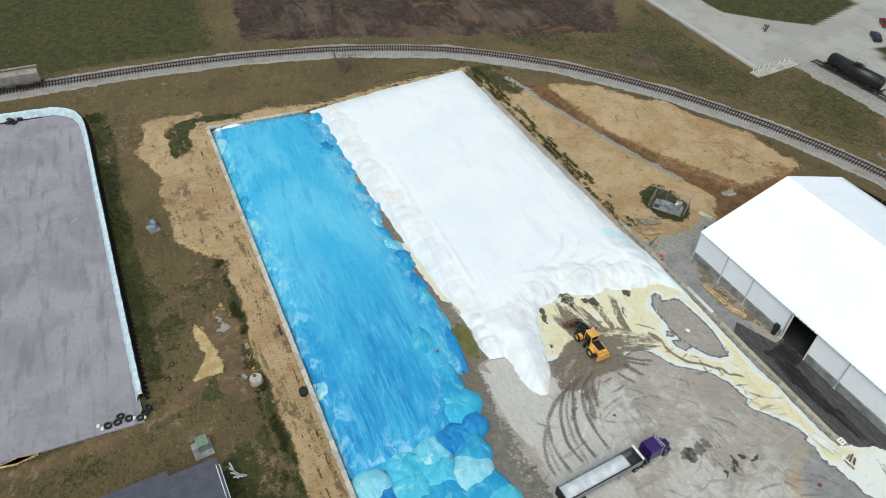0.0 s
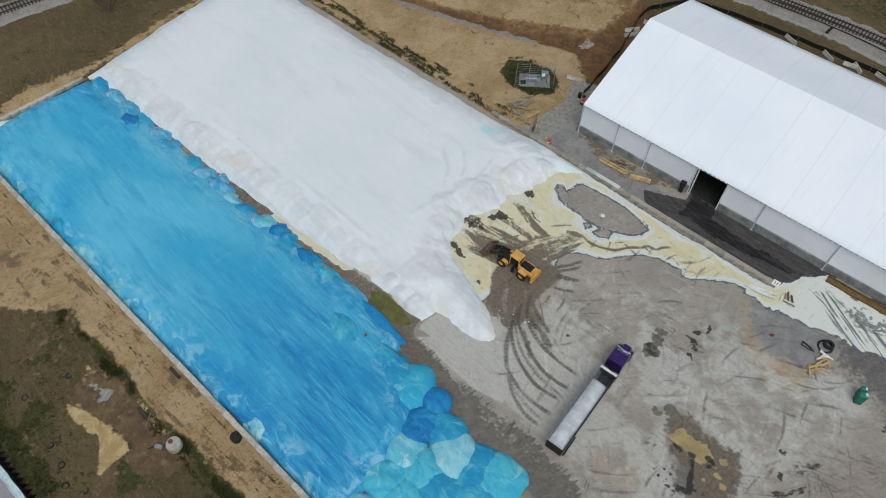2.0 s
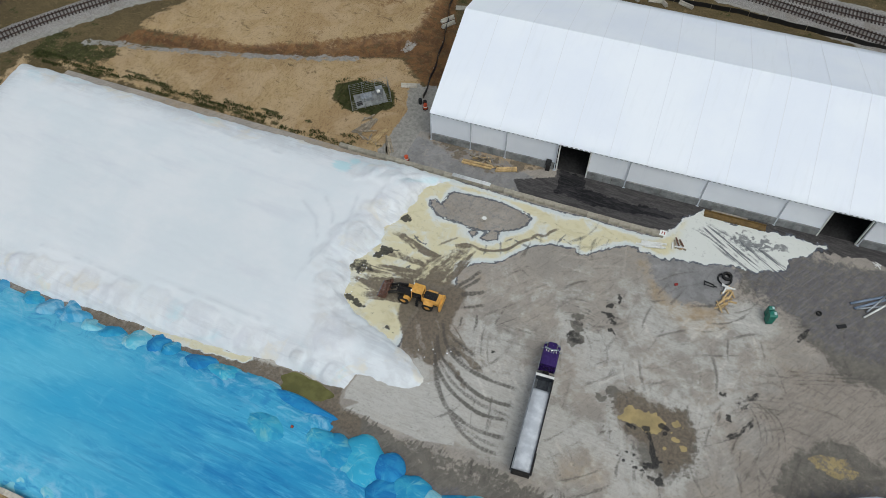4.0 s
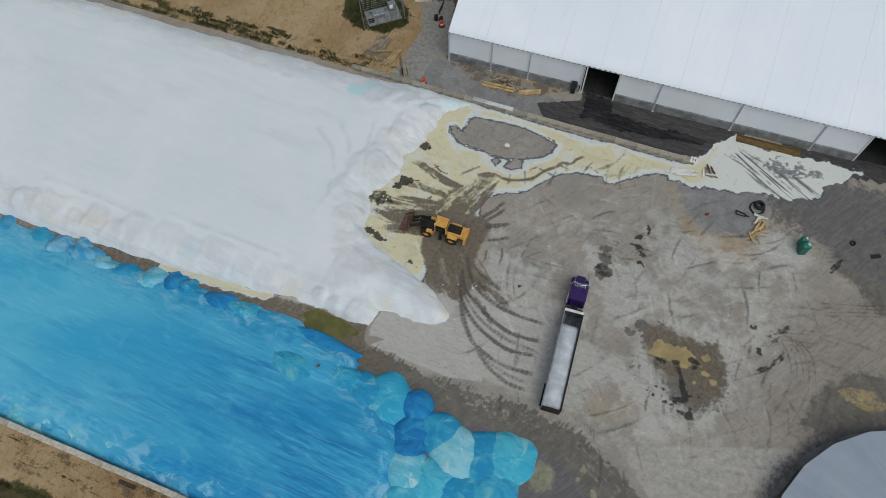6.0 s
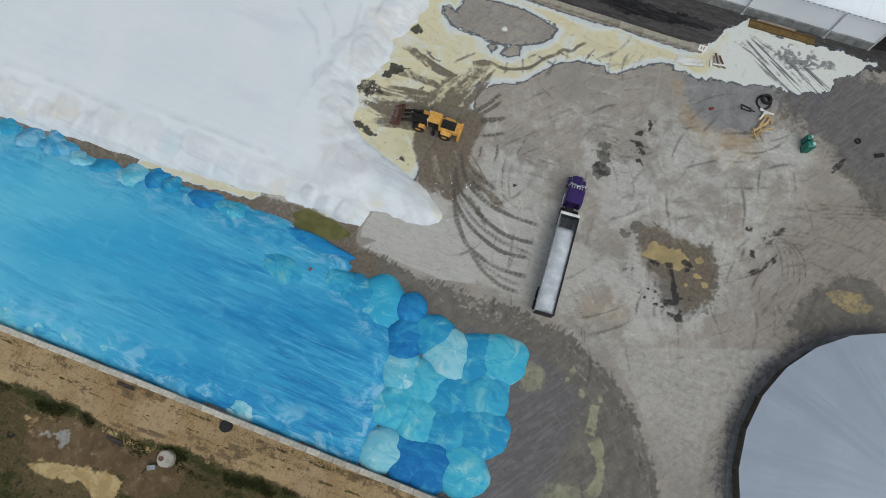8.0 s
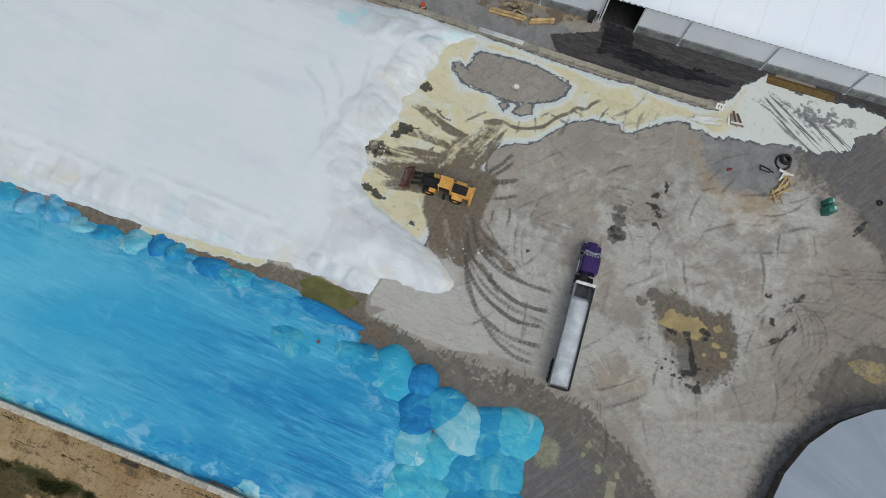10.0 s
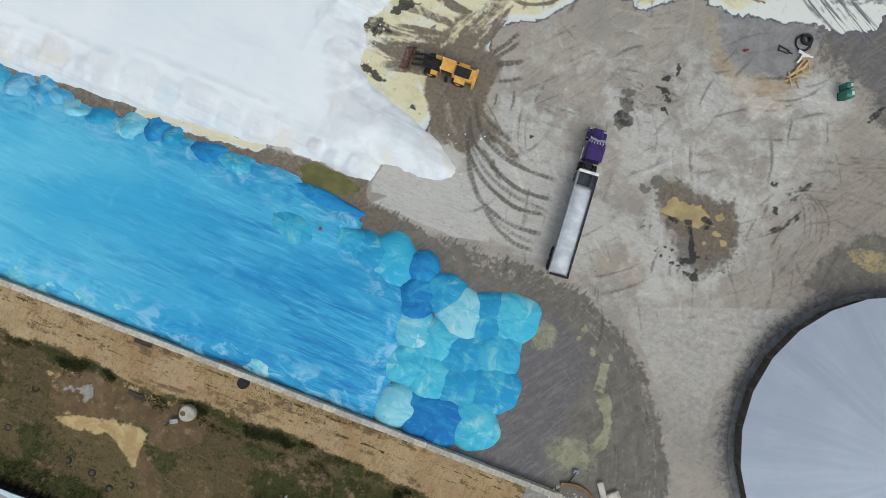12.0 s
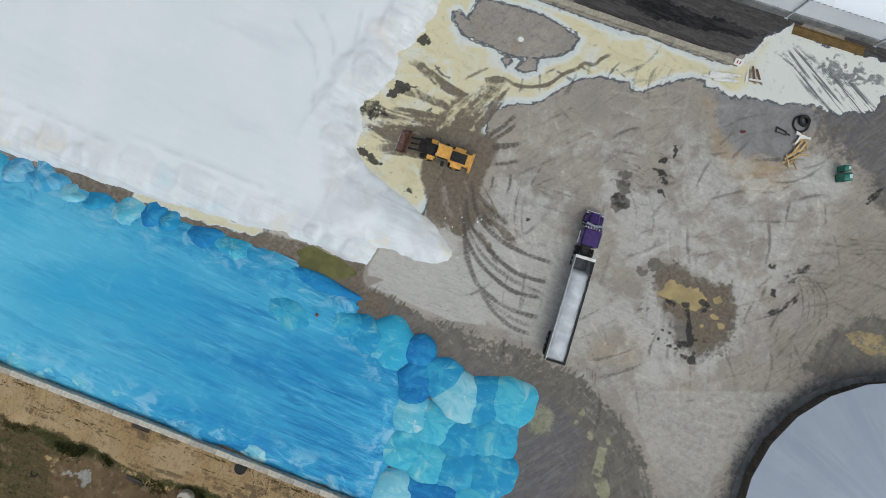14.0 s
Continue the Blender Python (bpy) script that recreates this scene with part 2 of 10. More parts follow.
def mat_blue_load(name, a, b, c):
    """One tipped load of blue salt: soft patches of three shades, smeared down its sides."""
    n = Nodes(name)
    p = n.pos()
    shift = n.t.nodes.new("ShaderNodeVectorMath")
    shift.operation = "ADD"
    n.put(shift.inputs[0], n.local())
    shift.inputs[1].default_value = (0.8, -0.5, 0.0)
    unit = n.t.nodes.new("ShaderNodeVectorMath")
    unit.operation = "NORMALIZE"
    n.put(unit.inputs[0], n.scaled(shift.outputs[0], (1.0, 1.0, 0.1)))
    warp = n.noise(p, 0.45, 4, 0.5)
    crease = n.noise(n.mix(0.35, unit.outputs[0], n.scaled(p, (0.5, 0.5, 0.5))), 1.9, 5, 0.55, 0.4)
    mottle = n.noise(n.scaled(p, (0.35, 0.6, 0.5), -30), 1.0, 6, 0.6, 1.2)
    col = n.mix(n.span(n.math("ADD", mottle, n.span(n.random(), 0, 1, -0.08, 0.08)), 0.38, 0.62), a, b)
    col = n.mix(n.math("MULTIPLY", n.span(crease, 0.5, 0.64), n.span(warp, 0.4, 0.6, 0.1, 0.75)), col, c)
    col = n.mix(n.span(crease, 0.47, 0.36, 0, 0.5), col, a)
    col = n.mix(n.span(n.noise(n.scaled(p, (0.5, 1.2, 1.0), 20), 1.0, 8, 0.7, 0.6), 0.54, 0.66, 0, 0.4), col, c)
    n.bump(n.mix(0.5, crease, n.noise(p, 1.8, 7, 0.65)), 0.3, 0.22)
    return n.done(n.gain(col, (1.06, 0.95, 0.89)), 0.8, 0, 0.3)


def mat_white_salt(name, a, b, c, random_shade=False):
    n = Nodes(name)
    p = n.pos()
    col = n.mix(n.span(n.noise(p, 0.09 if name != "salt_load" else 0.7, 7, 0.62), 0.38, 0.62), a, b)
    col = n.mix(n.span(n.noise(n.scaled(p, (0.06, 0.3, 0.3), 4), 1.0, 6, 0.6), 0.52, 0.74, 0, 0.7), col, c)
    if not random_shade:
        rim, lump, brine, crease = n.attr("rim")
        brushed = n.noise(n.scaled(p, (0.14, 1.3, 0.5), 14), 1.0, 6, 0.6, 0.8)
        col = n.mix(n.math("MULTIPLY", rim, n.span(brushed, 0.5, 0.62, 0, 0.5)), col, lin(202, 206, 212))
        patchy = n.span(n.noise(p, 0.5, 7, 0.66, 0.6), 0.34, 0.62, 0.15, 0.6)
        # lumps: greyer salt, with the soft shading of their relief painted in
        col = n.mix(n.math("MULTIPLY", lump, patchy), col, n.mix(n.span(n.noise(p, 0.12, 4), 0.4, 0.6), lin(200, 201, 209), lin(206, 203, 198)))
        dirty = n.math("MULTIPLY", rim, n.span(n.noise(p, 0.45, 6, 0.6, 0.4), 0.44, 0.62))
        col = n.mix(n.math("MULTIPLY", dirty, 0.4), col, lin(196, 197, 200))
        tan = n.math("MULTIPLY", rim, n.span(n.noise(p, 0.22, 6, 0.6, 0.6), 0.54, 0.68))
        col = n.mix(n.math("MULTIPLY", tan, 0.6), col, lin(222, 214, 196))
        cool = n.math("MULTIPLY", rim, n.span(n.noise(p, 0.1, 5, 0.6, 0.8), 0.56, 0.7))
        col = n.mix(n.math("MULTIPLY", cool, 0.55), col, lin(186, 222, 230))
        col = n.mix(n.math("MULTIPLY", n.crisp(brine, n.span(brushed, 0.3, 0.7), 0.6, 0.2, 0.9), 0.7), col, lin(178, 219, 226))
        # creases: crevice shade painted as a grey line
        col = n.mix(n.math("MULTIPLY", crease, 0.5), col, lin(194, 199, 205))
    if random_shade:
        col = n.mix(n.span(n.random(), 0.4, 1, 0, 0.55), col, lin(204, 204, 208))
        col = n.mix(n.span(n.noise(p, 0.5, 5, 0.6, 0.8), 0.5, 0.75, 0, 0.5), col, lin(206, 208, 212))
    n.bump(n.noise(p, 0.9, 7, 0.6), 0.2 if random_shade else 0.09, 0.25)
    return n.done(col, 0.85, 0, 0.2)


M_BLUELOAD = (mat_blue_load("deep_blue_salt", lin(22, 114, 186), lin(32, 138, 200), lin(60, 164, 210)),
              mat_blue_load("mid_blue_salt", lin(34, 146, 200), lin(58, 170, 210), lin(116, 196, 212)),
              mat_blue_load("cyan_salt", lin(48, 168, 212), lin(78, 188, 218), lin(148, 212, 224)),
              mat_blue_load("pale_blue_salt", lin(88, 186, 218), lin(136, 206, 228), lin(184, 222, 234)),
              mat_blue_load("lavender_blue_salt", lin(60, 158, 208), lin(112, 184, 220), lin(150, 200, 230)))
M_BLUE = mat_blue_top()
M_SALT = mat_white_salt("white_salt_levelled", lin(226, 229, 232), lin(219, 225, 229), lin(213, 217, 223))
M_SALTHEAP = mat_white_salt("white_salt_heap", lin(232, 234, 238), lin(222, 224, 228), lin(226, 222, 218), True)
M_LOAD = mat_white_salt("salt_load", lin(224, 226, 230), lin(178, 181, 188), lin(150, 153, 158))


def mat_yard():
    """Worn concrete with salt crust, salt film, mud, wet ground, painted shade round the tank, puddles, oil and tyre
    marks by masks.
    """
    n = Nodes("yard_concrete")
    p = n.pos()
    cream, edge, mud, wet_shade = n.attr("stain_a")
    black, puddle, track, beige = n.attr("stain_b")
    salt, olive, soot, slate = n.attr("stain_c")
    scrape, rub, east, plough = n.attr("stain_d")
    fine = n.noise(p, 2.4, 9, 0.72)
    rag = n.span(n.noise(p, 1.3, 10, 0.76), 0.3, 0.7)
    grit = n.span(n.noise(p, 5.5, 6, 0.75), 0.32, 0.68)
    speck = n.noise(p, 11, 5, 0.75)
    broad = n.noise(p, 0.16, 6, 0.62, 0.4)
    drag = n.noise(n.scaled(n.scaled(p, (1, 1, 1), -58), (0.4, 2.6, 0.5)), 1.0, 8, 0.7, 0.8)
    drag2 = n.noise(n.scaled(p, (0.4, 2.2, 0.5), -18), 1.0, 8, 0.72, 1.2)
    blotch = n.noise(p, 0.5, 8, 0.68, 0.5)
    col = n.mix(n.span(broad, 0.34, 0.66), lin(152, 145, 138), lin(171, 161, 151))
    col = n.mix(n.span(blotch, 0.44, 0.72, 0, 0.45), col, lin(142, 135, 128))
    col = n.mix(n.span(drag, 0.52, 0.64, 0, 0.55), col, lin(132, 126, 120))
    col = n.mix(n.span(drag2, 0.52, 0.68, 0, 0.4), col, lin(180, 174, 166))
    col = n.mix(n.math("MULTIPLY", n.crisp(beige, rag, 0.45, 0.08, 0.92), 0.6), col, n.mix(n.span(blotch, 0.4, 0.6), lin(176, 152, 118), lin(166, 136, 94)))
    film = n.math("MULTIPLY", n.crisp(salt, rag, 0.45, 0.05, 0.85), n.span(drag2, 0.36, 0.6, 0.6, 0.95))
    col = n.mix(film, col, lin(194, 191, 186))
    col = n.mix(n.math("MULTIPLY", n.crisp(east, rag, 0.7, 0.2, 0.95), 0.55), col, n.mix(n.span(drag, 0.42, 0.6), lin(150, 138, 128), lin(128, 118, 111)))
    wet_shade_c = n.mix(n.span(blotch, 0.36, 0.64), lin(114, 109, 102), lin(96, 92, 86))
    wet_shade_c = n.mix(n.span(drag, 0.5, 0.66, 0, 0.5), wet_shade_c, lin(134, 129, 121))
    damp_shade = n.crisp(wet_shade, rag, 0.7, 0.2, 0.85)
    col = n.mix(n.math("MULTIPLY", damp_shade, 0.9), col, wet_shade_c)
    slate_c = n.mix(n.span(blotch, 0.36, 0.64), lin(120, 120, 123), lin(142, 142, 144))
    slate_c = n.mix(damp_shade, slate_c, n.mix(n.span(drag, 0.44, 0.62), lin(104, 101, 106), lin(121, 118, 122)))
    col = n.mix(n.math("MULTIPLY", n.crisp(slate, rag, 0.8, 0.25, 0.8), 0.8), col, slate_c)
    black_c = n.mix(n.span(drag2, 0.44, 0.66), lin(30, 29, 32), lin(58, 56, 58))
    black_c = n.mix(n.span(n.noise(n.scaled(p, (0.12, 0.5, 0.5)), 1.0, 8, 0.62, 0.8), 0.46, 0.64, 0, 0.35), black_c, lin(80, 78, 79))
    worn_c = n.mix(n.span(drag2, 0.4, 0.66), lin(66, 63, 64), lin(90, 87, 86))
    black_c = n.mix(n.crisp(n.span(black, 0.7, 1.0), rag, 0.5, 0.15, 0.85), worn_c, black_c)
    col = n.mix(n.crisp(black, rag, 0.4, 0.2, 0.5), col, black_c)
    col = n.mix(n.span(fine, 0.51, 0.64, 0, 0.55), col, n.gain(col, (0.74, 0.73, 0.72)))
    col = n.mix(n.span(speck, 0.54, 0.66, 0, 0.45), col, n.gain(col, (0.6, 0.59, 0.58)))
    col = n.mix(n.span(n.noise(p, 7.0, 6, 0.75, 0.3), 0.55, 0.68, 0, 0.3), col, n.gain(col, (1.4, 1.4, 1.4)))
    col = n.mix(n.math("MULTIPLY", n.crisp(rub, rag, 0.4, 0.05, 0.8), 0.9), col, n.gain(col, (1.32, 1.31, 1.3)))
    crust_c = n.mix(n.math("MULTIPLY", n.span(cream, 0.66, 0.9), n.span(n.noise(p, 0.4, 6, 0.6, 0.5), 0.3, 0.52)), lin(220, 221, 216), lin(220, 211, 178))
    crust_c = n.mix(n.math("MULTIPLY", n.span(cream, 0.7, 1.0), n.span(n.noise(n.scaled(p, (0.5, 1.2, 1.0), -24), 0.7, 8, 0.66, 0.8), 0.5, 0.66, 0, 0.4)), crust_c, lin(192, 180, 136))
    crust_c = n.mix(n.span(drag2, 0.56, 0.74, 0, 0.3), crust_c, lin(196, 196, 182))
    crust_c = n.mix(n.span(cream, 0.62, 0.54, 0, 0.5), crust_c, lin(198, 208, 213))
    solid = n.crisp(cream, rag, 0.35, 0.3, 0.42)
    col = n.mix(solid, col, crust_c)
    col = n.mix(n.math("MULTIPLY", n.math("MULTIPLY", n.crisp(scrape, rag, 0.5, 0.12, 0.7), solid), 0.85), col, lin(108, 109, 112))
    blade = n.noise(n.scaled(n.scaled(p, (1, 1, 1), 27), (0.1, 2.7, 0.5)), 1.0, 5, 0.55, 0.7)
    col = n.mix(n.math("MULTIPLY", n.math("MULTIPLY", n.span(blade, 0.5, 0.56), n.span(plough, 0.3, 0.8)), 0.9), col, lin(96, 97, 103))
    col = n.mix(n.math("MULTIPLY", n.crisp(edge, rag, 0.9, 0.35, 0.8), 0.85), col, lin(84, 88, 98))
    mud_c = n.mix(n.span(fine, 0.36, 0.64), lin(102, 92, 81), lin(126, 114, 100))
    col = n.mix(n.math("MULTIPLY", n.crisp(mud, rag, 0.4, 0.1, 0.75), 0.95), col, mud_c)
    col = n.mix(n.math("MULTIPLY", n.crisp(track, grit, 0.3, 0.06, 0.72), 0.85), col, lin(84, 80, 75))
    ol_c = n.mix(n.span(blotch, 0.36, 0.62), lin(172, 170, 142), lin(152, 151, 122))
    col = n.mix(n.math("MULTIPLY", n.crisp(olive, rag, 0.7, 0.25, 1.0), 0.8), col, ol_c)
    pud_c = n.mix(n.span(n.noise(p, 0.5, 5), 0.36, 0.62), lin(182, 160, 112), lin(158, 140, 100))
    pool = n.crisp(puddle, rag, 0.4, 0.35, 0.6)
    col = n.mix(n.math("MULTIPLY", pool, 0.92), col, pud_c)
    col = n.mix(n.math("MULTIPLY", n.crisp(soot, rag, 0.55, 0.1, 0.6), 0.92), col, n.mix(n.span(grit, 0.3, 0.8), lin(38, 38, 40), lin(70, 67, 64)))
    n.bump(n.mix(0.5, fine, speck), 0.6, 0.1)
    rough = n.math("SUBTRACT", n.span(fine, 0.3, 0.7, 0.82, 0.95), n.math("MULTIPLY", pool, 0.5))
    return n.done(n.gain(col, (0.945, 0.952, 0.945)), rough, 0, 0.25)


M_YARD = mat_yard()


def mat_ground():
    """Rough ground: drab winter grass by default, with sand, green growth, brown scrub, paving, ballast and mud by masks."""
    n = Nodes("rough_ground")
    p = n.pos()
    sand, green, field, paved = n.attr("zone_a")
    gravel, mud, cream, rust = n.attr("zone_b")
    fine = n.noise(p, 1.7, 9, 0.72)
    grit = n.noise(p, 4.5, 6, 0.75)
    clump = n.noise(p, 0.55, 8, 0.68, 0.5)
    rag = n.span(n.noise(p, 0.8, 10, 0.76), 0.3, 0.7)
    broad = n.noise(p, 0.07, 5, 0.6)
    hay = n.noise(n.scaled(p, (0.5, 1.6, 1.0), 35), 1.0, 8, 0.7, 1.0)
    col = n.mix(n.span(broad, 0.36, 0.64), lin(92, 80, 57), lin(111, 96, 69))
    col = n.mix(n.span(clump, 0.46, 0.66, 0, 0.5), col, lin(88, 78, 56))
    col = n.mix(n.span(hay, 0.5, 0.66, 0, 0.6), col, lin(130, 112, 82))
    col = n.mix(n.span(fine, 0.52, 0.66, 0, 0.55), col, lin(82, 71, 50))
    col = n.mix(n.span(grit, 0.53, 0.64, 0, 0.75), col, lin(56, 48, 35))
    green_c = n.mix(n.span(clump, 0.4, 0.6), lin(46, 52, 28), lin(68, 71, 41))
    green_c = n.mix(n.span(fine, 0.52, 0.68, 0, 0.7), green_c, lin(36, 43, 22))
    green_c = n.mix(n.span(grit, 0.52, 0.66, 0, 0.6), green_c, lin(106, 100, 62))
    tuft = n.span(n.math("ADD", n.math("MULTIPLY", n.noise(p, 2.4, 8, 0.8), 0.6), n.math("MULTIPLY", n.noise(p, 0.8, 10, 0.76), 0.4)), 0.36, 0.64)
    col = n.mix(n.math("MULTIPLY", n.crisp(green, tuft, 1.2, 0.3, 0.75), 0.92), col, green_c)
    field_c = n.mix(n.span(clump, 0.4, 0.6), lin(82, 67, 58), lin(62, 50, 47))
    field_c = n.mix(n.span(broad, 0.45, 0.65, 0, 0.7), field_c, lin(58, 48, 44))
    field_c = n.mix(n.span(fine, 0.55, 0.7, 0, 0.55), field_c, lin(112, 95, 78))
    field_c = n.mix(n.span(grit, 0.56, 0.68, 0, 0.5), field_c, lin(42, 34, 32))
    field_c = n.mix(n.span(n.noise(p, 0.05, 7, 0.65, 0.8), 0.46, 0.62, 0, 0.7), field_c, lin(104, 90, 78))
    furrow = n.noise(n.scaled(p, (0.05, 0.2, 0.2), 22), 1.0, 8, 0.7, 1.4)
    field_c = n.mix(n.span(furrow, 0.52, 0.64, 0, 0.7), field_c, lin(44, 36, 35))
    field_c = n.mix(n.span(furrow, 0.44, 0.34, 0, 0.6), field_c, lin(116, 98, 82))
    field_c = n.mix(n.span(n.noise(p, 0.11, 7, 0.7, 0.6), 0.58, 0.68, 0, 0.6), field_c, lin(124, 96, 66))
    field_c = n.mix(n.span(n.noise(n.scaled(p, (1, 1, 1), 50), 0.08, 6, 0.7, 0.6), 0.6, 0.7, 0, 0.5), field_c, lin(70, 76, 50))
    col = n.mix(n.crisp(field, rag, 0.9, 0.3, 0.7), col, field_c)
    ripple = n.noise(n.scaled(p, (1.3, 0.42, 1.0), -4), 1.0, 8, 0.66, 2.2)
    rows = n.noise(n.scaled(p, (0.3, 1.0, 1.0), 4), 1.0, 8, 0.75, 1.2)
    sand_c = n.mix(n.span(broad, 0.4, 0.62), lin(187, 160, 121), lin(171, 142, 105))
    sand_c = n.mix(n.span(ripple, 0.48, 0.62, 0, 0.45), sand_c, lin(138, 112, 80))
    sand_c = n.mix(n.span(n.noise(p, 0.2, 5, 0.6, 0.8), 0.44, 0.62, 0, 0.7), sand_c, lin(194, 168, 135))
    sand_c = n.mix(n.span(fine, 0.55, 0.68, 0, 0.5), sand_c, lin(194, 171, 134))
    sand_c = n.mix(n.span(clump, 0.58, 0.68, 0, 0.6), sand_c, lin(112, 93, 68))
    sand_c = n.mix(n.span(rows, 0.58, 0.66, 0, 0.7), sand_c, lin(92, 78, 56))
    sand_c = n.mix(n.span(grit, 0.55, 0.64, 0, 0.7), sand_c, lin(106, 87, 64))
    col = n.mix(n.crisp(sand, rag, 0.9, 0.25, 0.75), col, sand_c)
    rust_c = n.mix(n.span(clump, 0.4, 0.6), lin(128, 92, 60), lin(96, 67, 48))
    rust_c = n.mix(n.span(fine, 0.54, 0.68, 0, 0.6), rust_c, lin(156, 126, 90))
    col = n.mix(n.math("MULTIPLY", n.crisp(rust, rag, 0.9, 0.25, 0.9), 0.85), col, rust_c)
    mud_c = n.mix(n.span(clump, 0.4, 0.62), lin(118, 98, 74), lin(96, 79, 59))
    mud_c = n.mix(n.span(rag, 0.6, 0.9, 0, 0.5), mud_c, lin(146, 128, 106))
    col = n.mix(n.crisp(mud, rag, 0.9, 0.3, 0.8), col, mud_c)
    cream_c = n.mix(n.span(clump, 0.38, 0.62), lin(200, 176, 132), lin(176, 148, 105))
    col = n.mix(n.crisp(cream, rag, 0.9, 0.35, 0.75), col, cream_c)
    grav_c = n.mix(n.span(fine, 0.38, 0.65), lin(166, 162, 156), lin(140, 136, 131))
    grav_c = n.mix(n.span(grit, 0.56, 0.7, 0, 0.5), grav_c, lin(112, 108, 104))
    col = n.mix(n.crisp(gravel, rag, 0.7, 0.35, 0.65), col, grav_c)
    pave_c = n.mix(n.span(broad, 0.4, 0.6), lin(172, 168, 163), lin(160, 156, 151))
    pave_c = n.mix(n.span(n.noise(p, 0.25, 6, 0.6), 0.5, 0.72, 0, 0.5), pave_c, lin(142, 138, 133))
    col = n.mix(paved, col, pave_c)
    col = n.gain(col, (0.92, 0.93, 0.92))
    n.bump(n.mix(sand, n.mix(0.5, clump, fine), ripple), 0.9, 0.35)
    return n.done(col, 0.95, 0, 0.15)


M_GROUND = mat_ground()


def mat_asphalt_pad():
    n = Nodes("pale_asphalt_pad")
    p = n.pos()
    broad = n.noise(p, 0.12, 5, 0.6, 0.5)
    fine = n.noise(p, 1.5, 8, 0.7)
    streak = n.noise(n.scaled(p, (0.12, 0.7, 0.5), -4), 1.0, 6, 0.6, 0.4)
    col = n.mix(n.span(broad, 0.36, 0.64), lin(134, 131, 138), lin(152, 148, 155))
    col = n.mix(n.span(streak, 0.48, 0.7, 0, 0.7), col, lin(120, 117, 120))
    col = n.mix(n.span(fine, 0.52, 0.7, 0, 0.45), col, lin(112, 108, 108))
    col = n.mix(n.span(n.noise(p, 0.3, 6, 0.65, 1.0), 0.6, 0.76, 0, 0.6), col, lin(172, 170, 172))
    n.bump(fine, 0.2, 0.05)
    return n.done(col, 0.9, 0, 0.2)


M_PAD = mat_asphalt_pad()


def mat_leaf():
    n = Nodes("low_green_growth")
    col = n.mix(n.island(), lin(48, 56, 29), lin(80, 84, 48))
    return n.done(col, 0.9, 0, 0.2)


M_LEAF = mat_leaf()


def mat_water(name, a, b):
    n = Nodes(name)
    p = n.pos()
    col = n.mix(n.span(n.noise(p, 0.4, 4), 0.4, 0.6), a, b)
    n.bump(n.noise(p, 2, 2), 0.03, 0.02)
    return n.done(col, 0.25, 0, 0.4)


M_POND = mat_water("olive_standing_water", lin(108, 106, 62), lin(92, 91, 52))

# ---- mesh helpers ----
def finish(name, bm, material, smooth=False):
    me = bpy.data.meshes.new(name)
    bm.normal_update()
    bm.to_mesh(me)
    bm.free()
    me.materials.append(material)
    if smooth:
        me.polygons.foreach_set("use_smooth", [True] * len(me.polygons))
    return me


def part(name, bm, material, parent, label="", m=None, smooth=False):
    """Links a bmesh as one mesh object under a thing or a part."""
    ob = new(name, finish(name, bm, material, smooth))
    ob.parent = parent
    if m is not None:
        ob.matrix_basis = m
    return tagged(ob, label)


def thing(name, m, label, category, group="", kind=""):
    ob = new(name)
    ob.matrix_basis = m
    ob.empty_display_size = 0.3
    return tagged(ob, label, category, group, kind)


def box(bm, size, at, turn=None, bevel=0.0):
    """A box round the point at; turn: a Matrix or degrees about z."""
    m = Matrix.Translation(at)
    if turn is not None:
        m = m @ (turn if isinstance(turn, Matrix) else Matrix.Rotation(radians(turn), 4, "Z"))
    made = bmesh.ops.create_cube(bm, size=1.0, matrix=m @ Matrix.Diagonal((*size, 1)))
    if bevel:
        edges = list({e for v in made["verts"] for e in v.link_edges})
        bmesh.ops.bevel(bm, geom=edges, offset=bevel, segments=1, affect="EDGES", clamp_overlap=True)


def rod(bm, a, b, r, seg=10, r2=None, caps=True):
    """A round bar from a to b."""
    a, b = Vector(a), Vector(b)
    d = b - a
    m = Matrix.Translation((a + b) / 2) @ d.to_track_quat("Z", "Y").to_matrix().to_4x4()
    bmesh.ops.create_cone(bm, cap_ends=caps, segments=seg, radius1=r, radius2=r if r2 is None else r2, depth=d.length, matrix=m)


def profile(bm, pts, x0, x1, axis="x"):
    """Extrudes a closed outline of (a, z) points along an axis from x0 to x1."""
    put = (lambda t, a, z: (t, a, z)) if axis == "x" else (lambda t, a, z: (a, t, z))
    v0 = [bm.verts.new(put(x0, a, z)) for a, z in pts]
    v1 = [bm.verts.new(put(x1, a, z)) for a, z in pts]
    n = len(pts)
    for i in range(n):
        bm.faces.new((v0[i], v0[(i + 1) % n], v1[(i + 1) % n], v1[i]))
    bm.faces.new(v0[::-1])
    bm.faces.new(v1)
    bmesh.ops.recalc_face_normals(bm, faces=bm.faces[:])


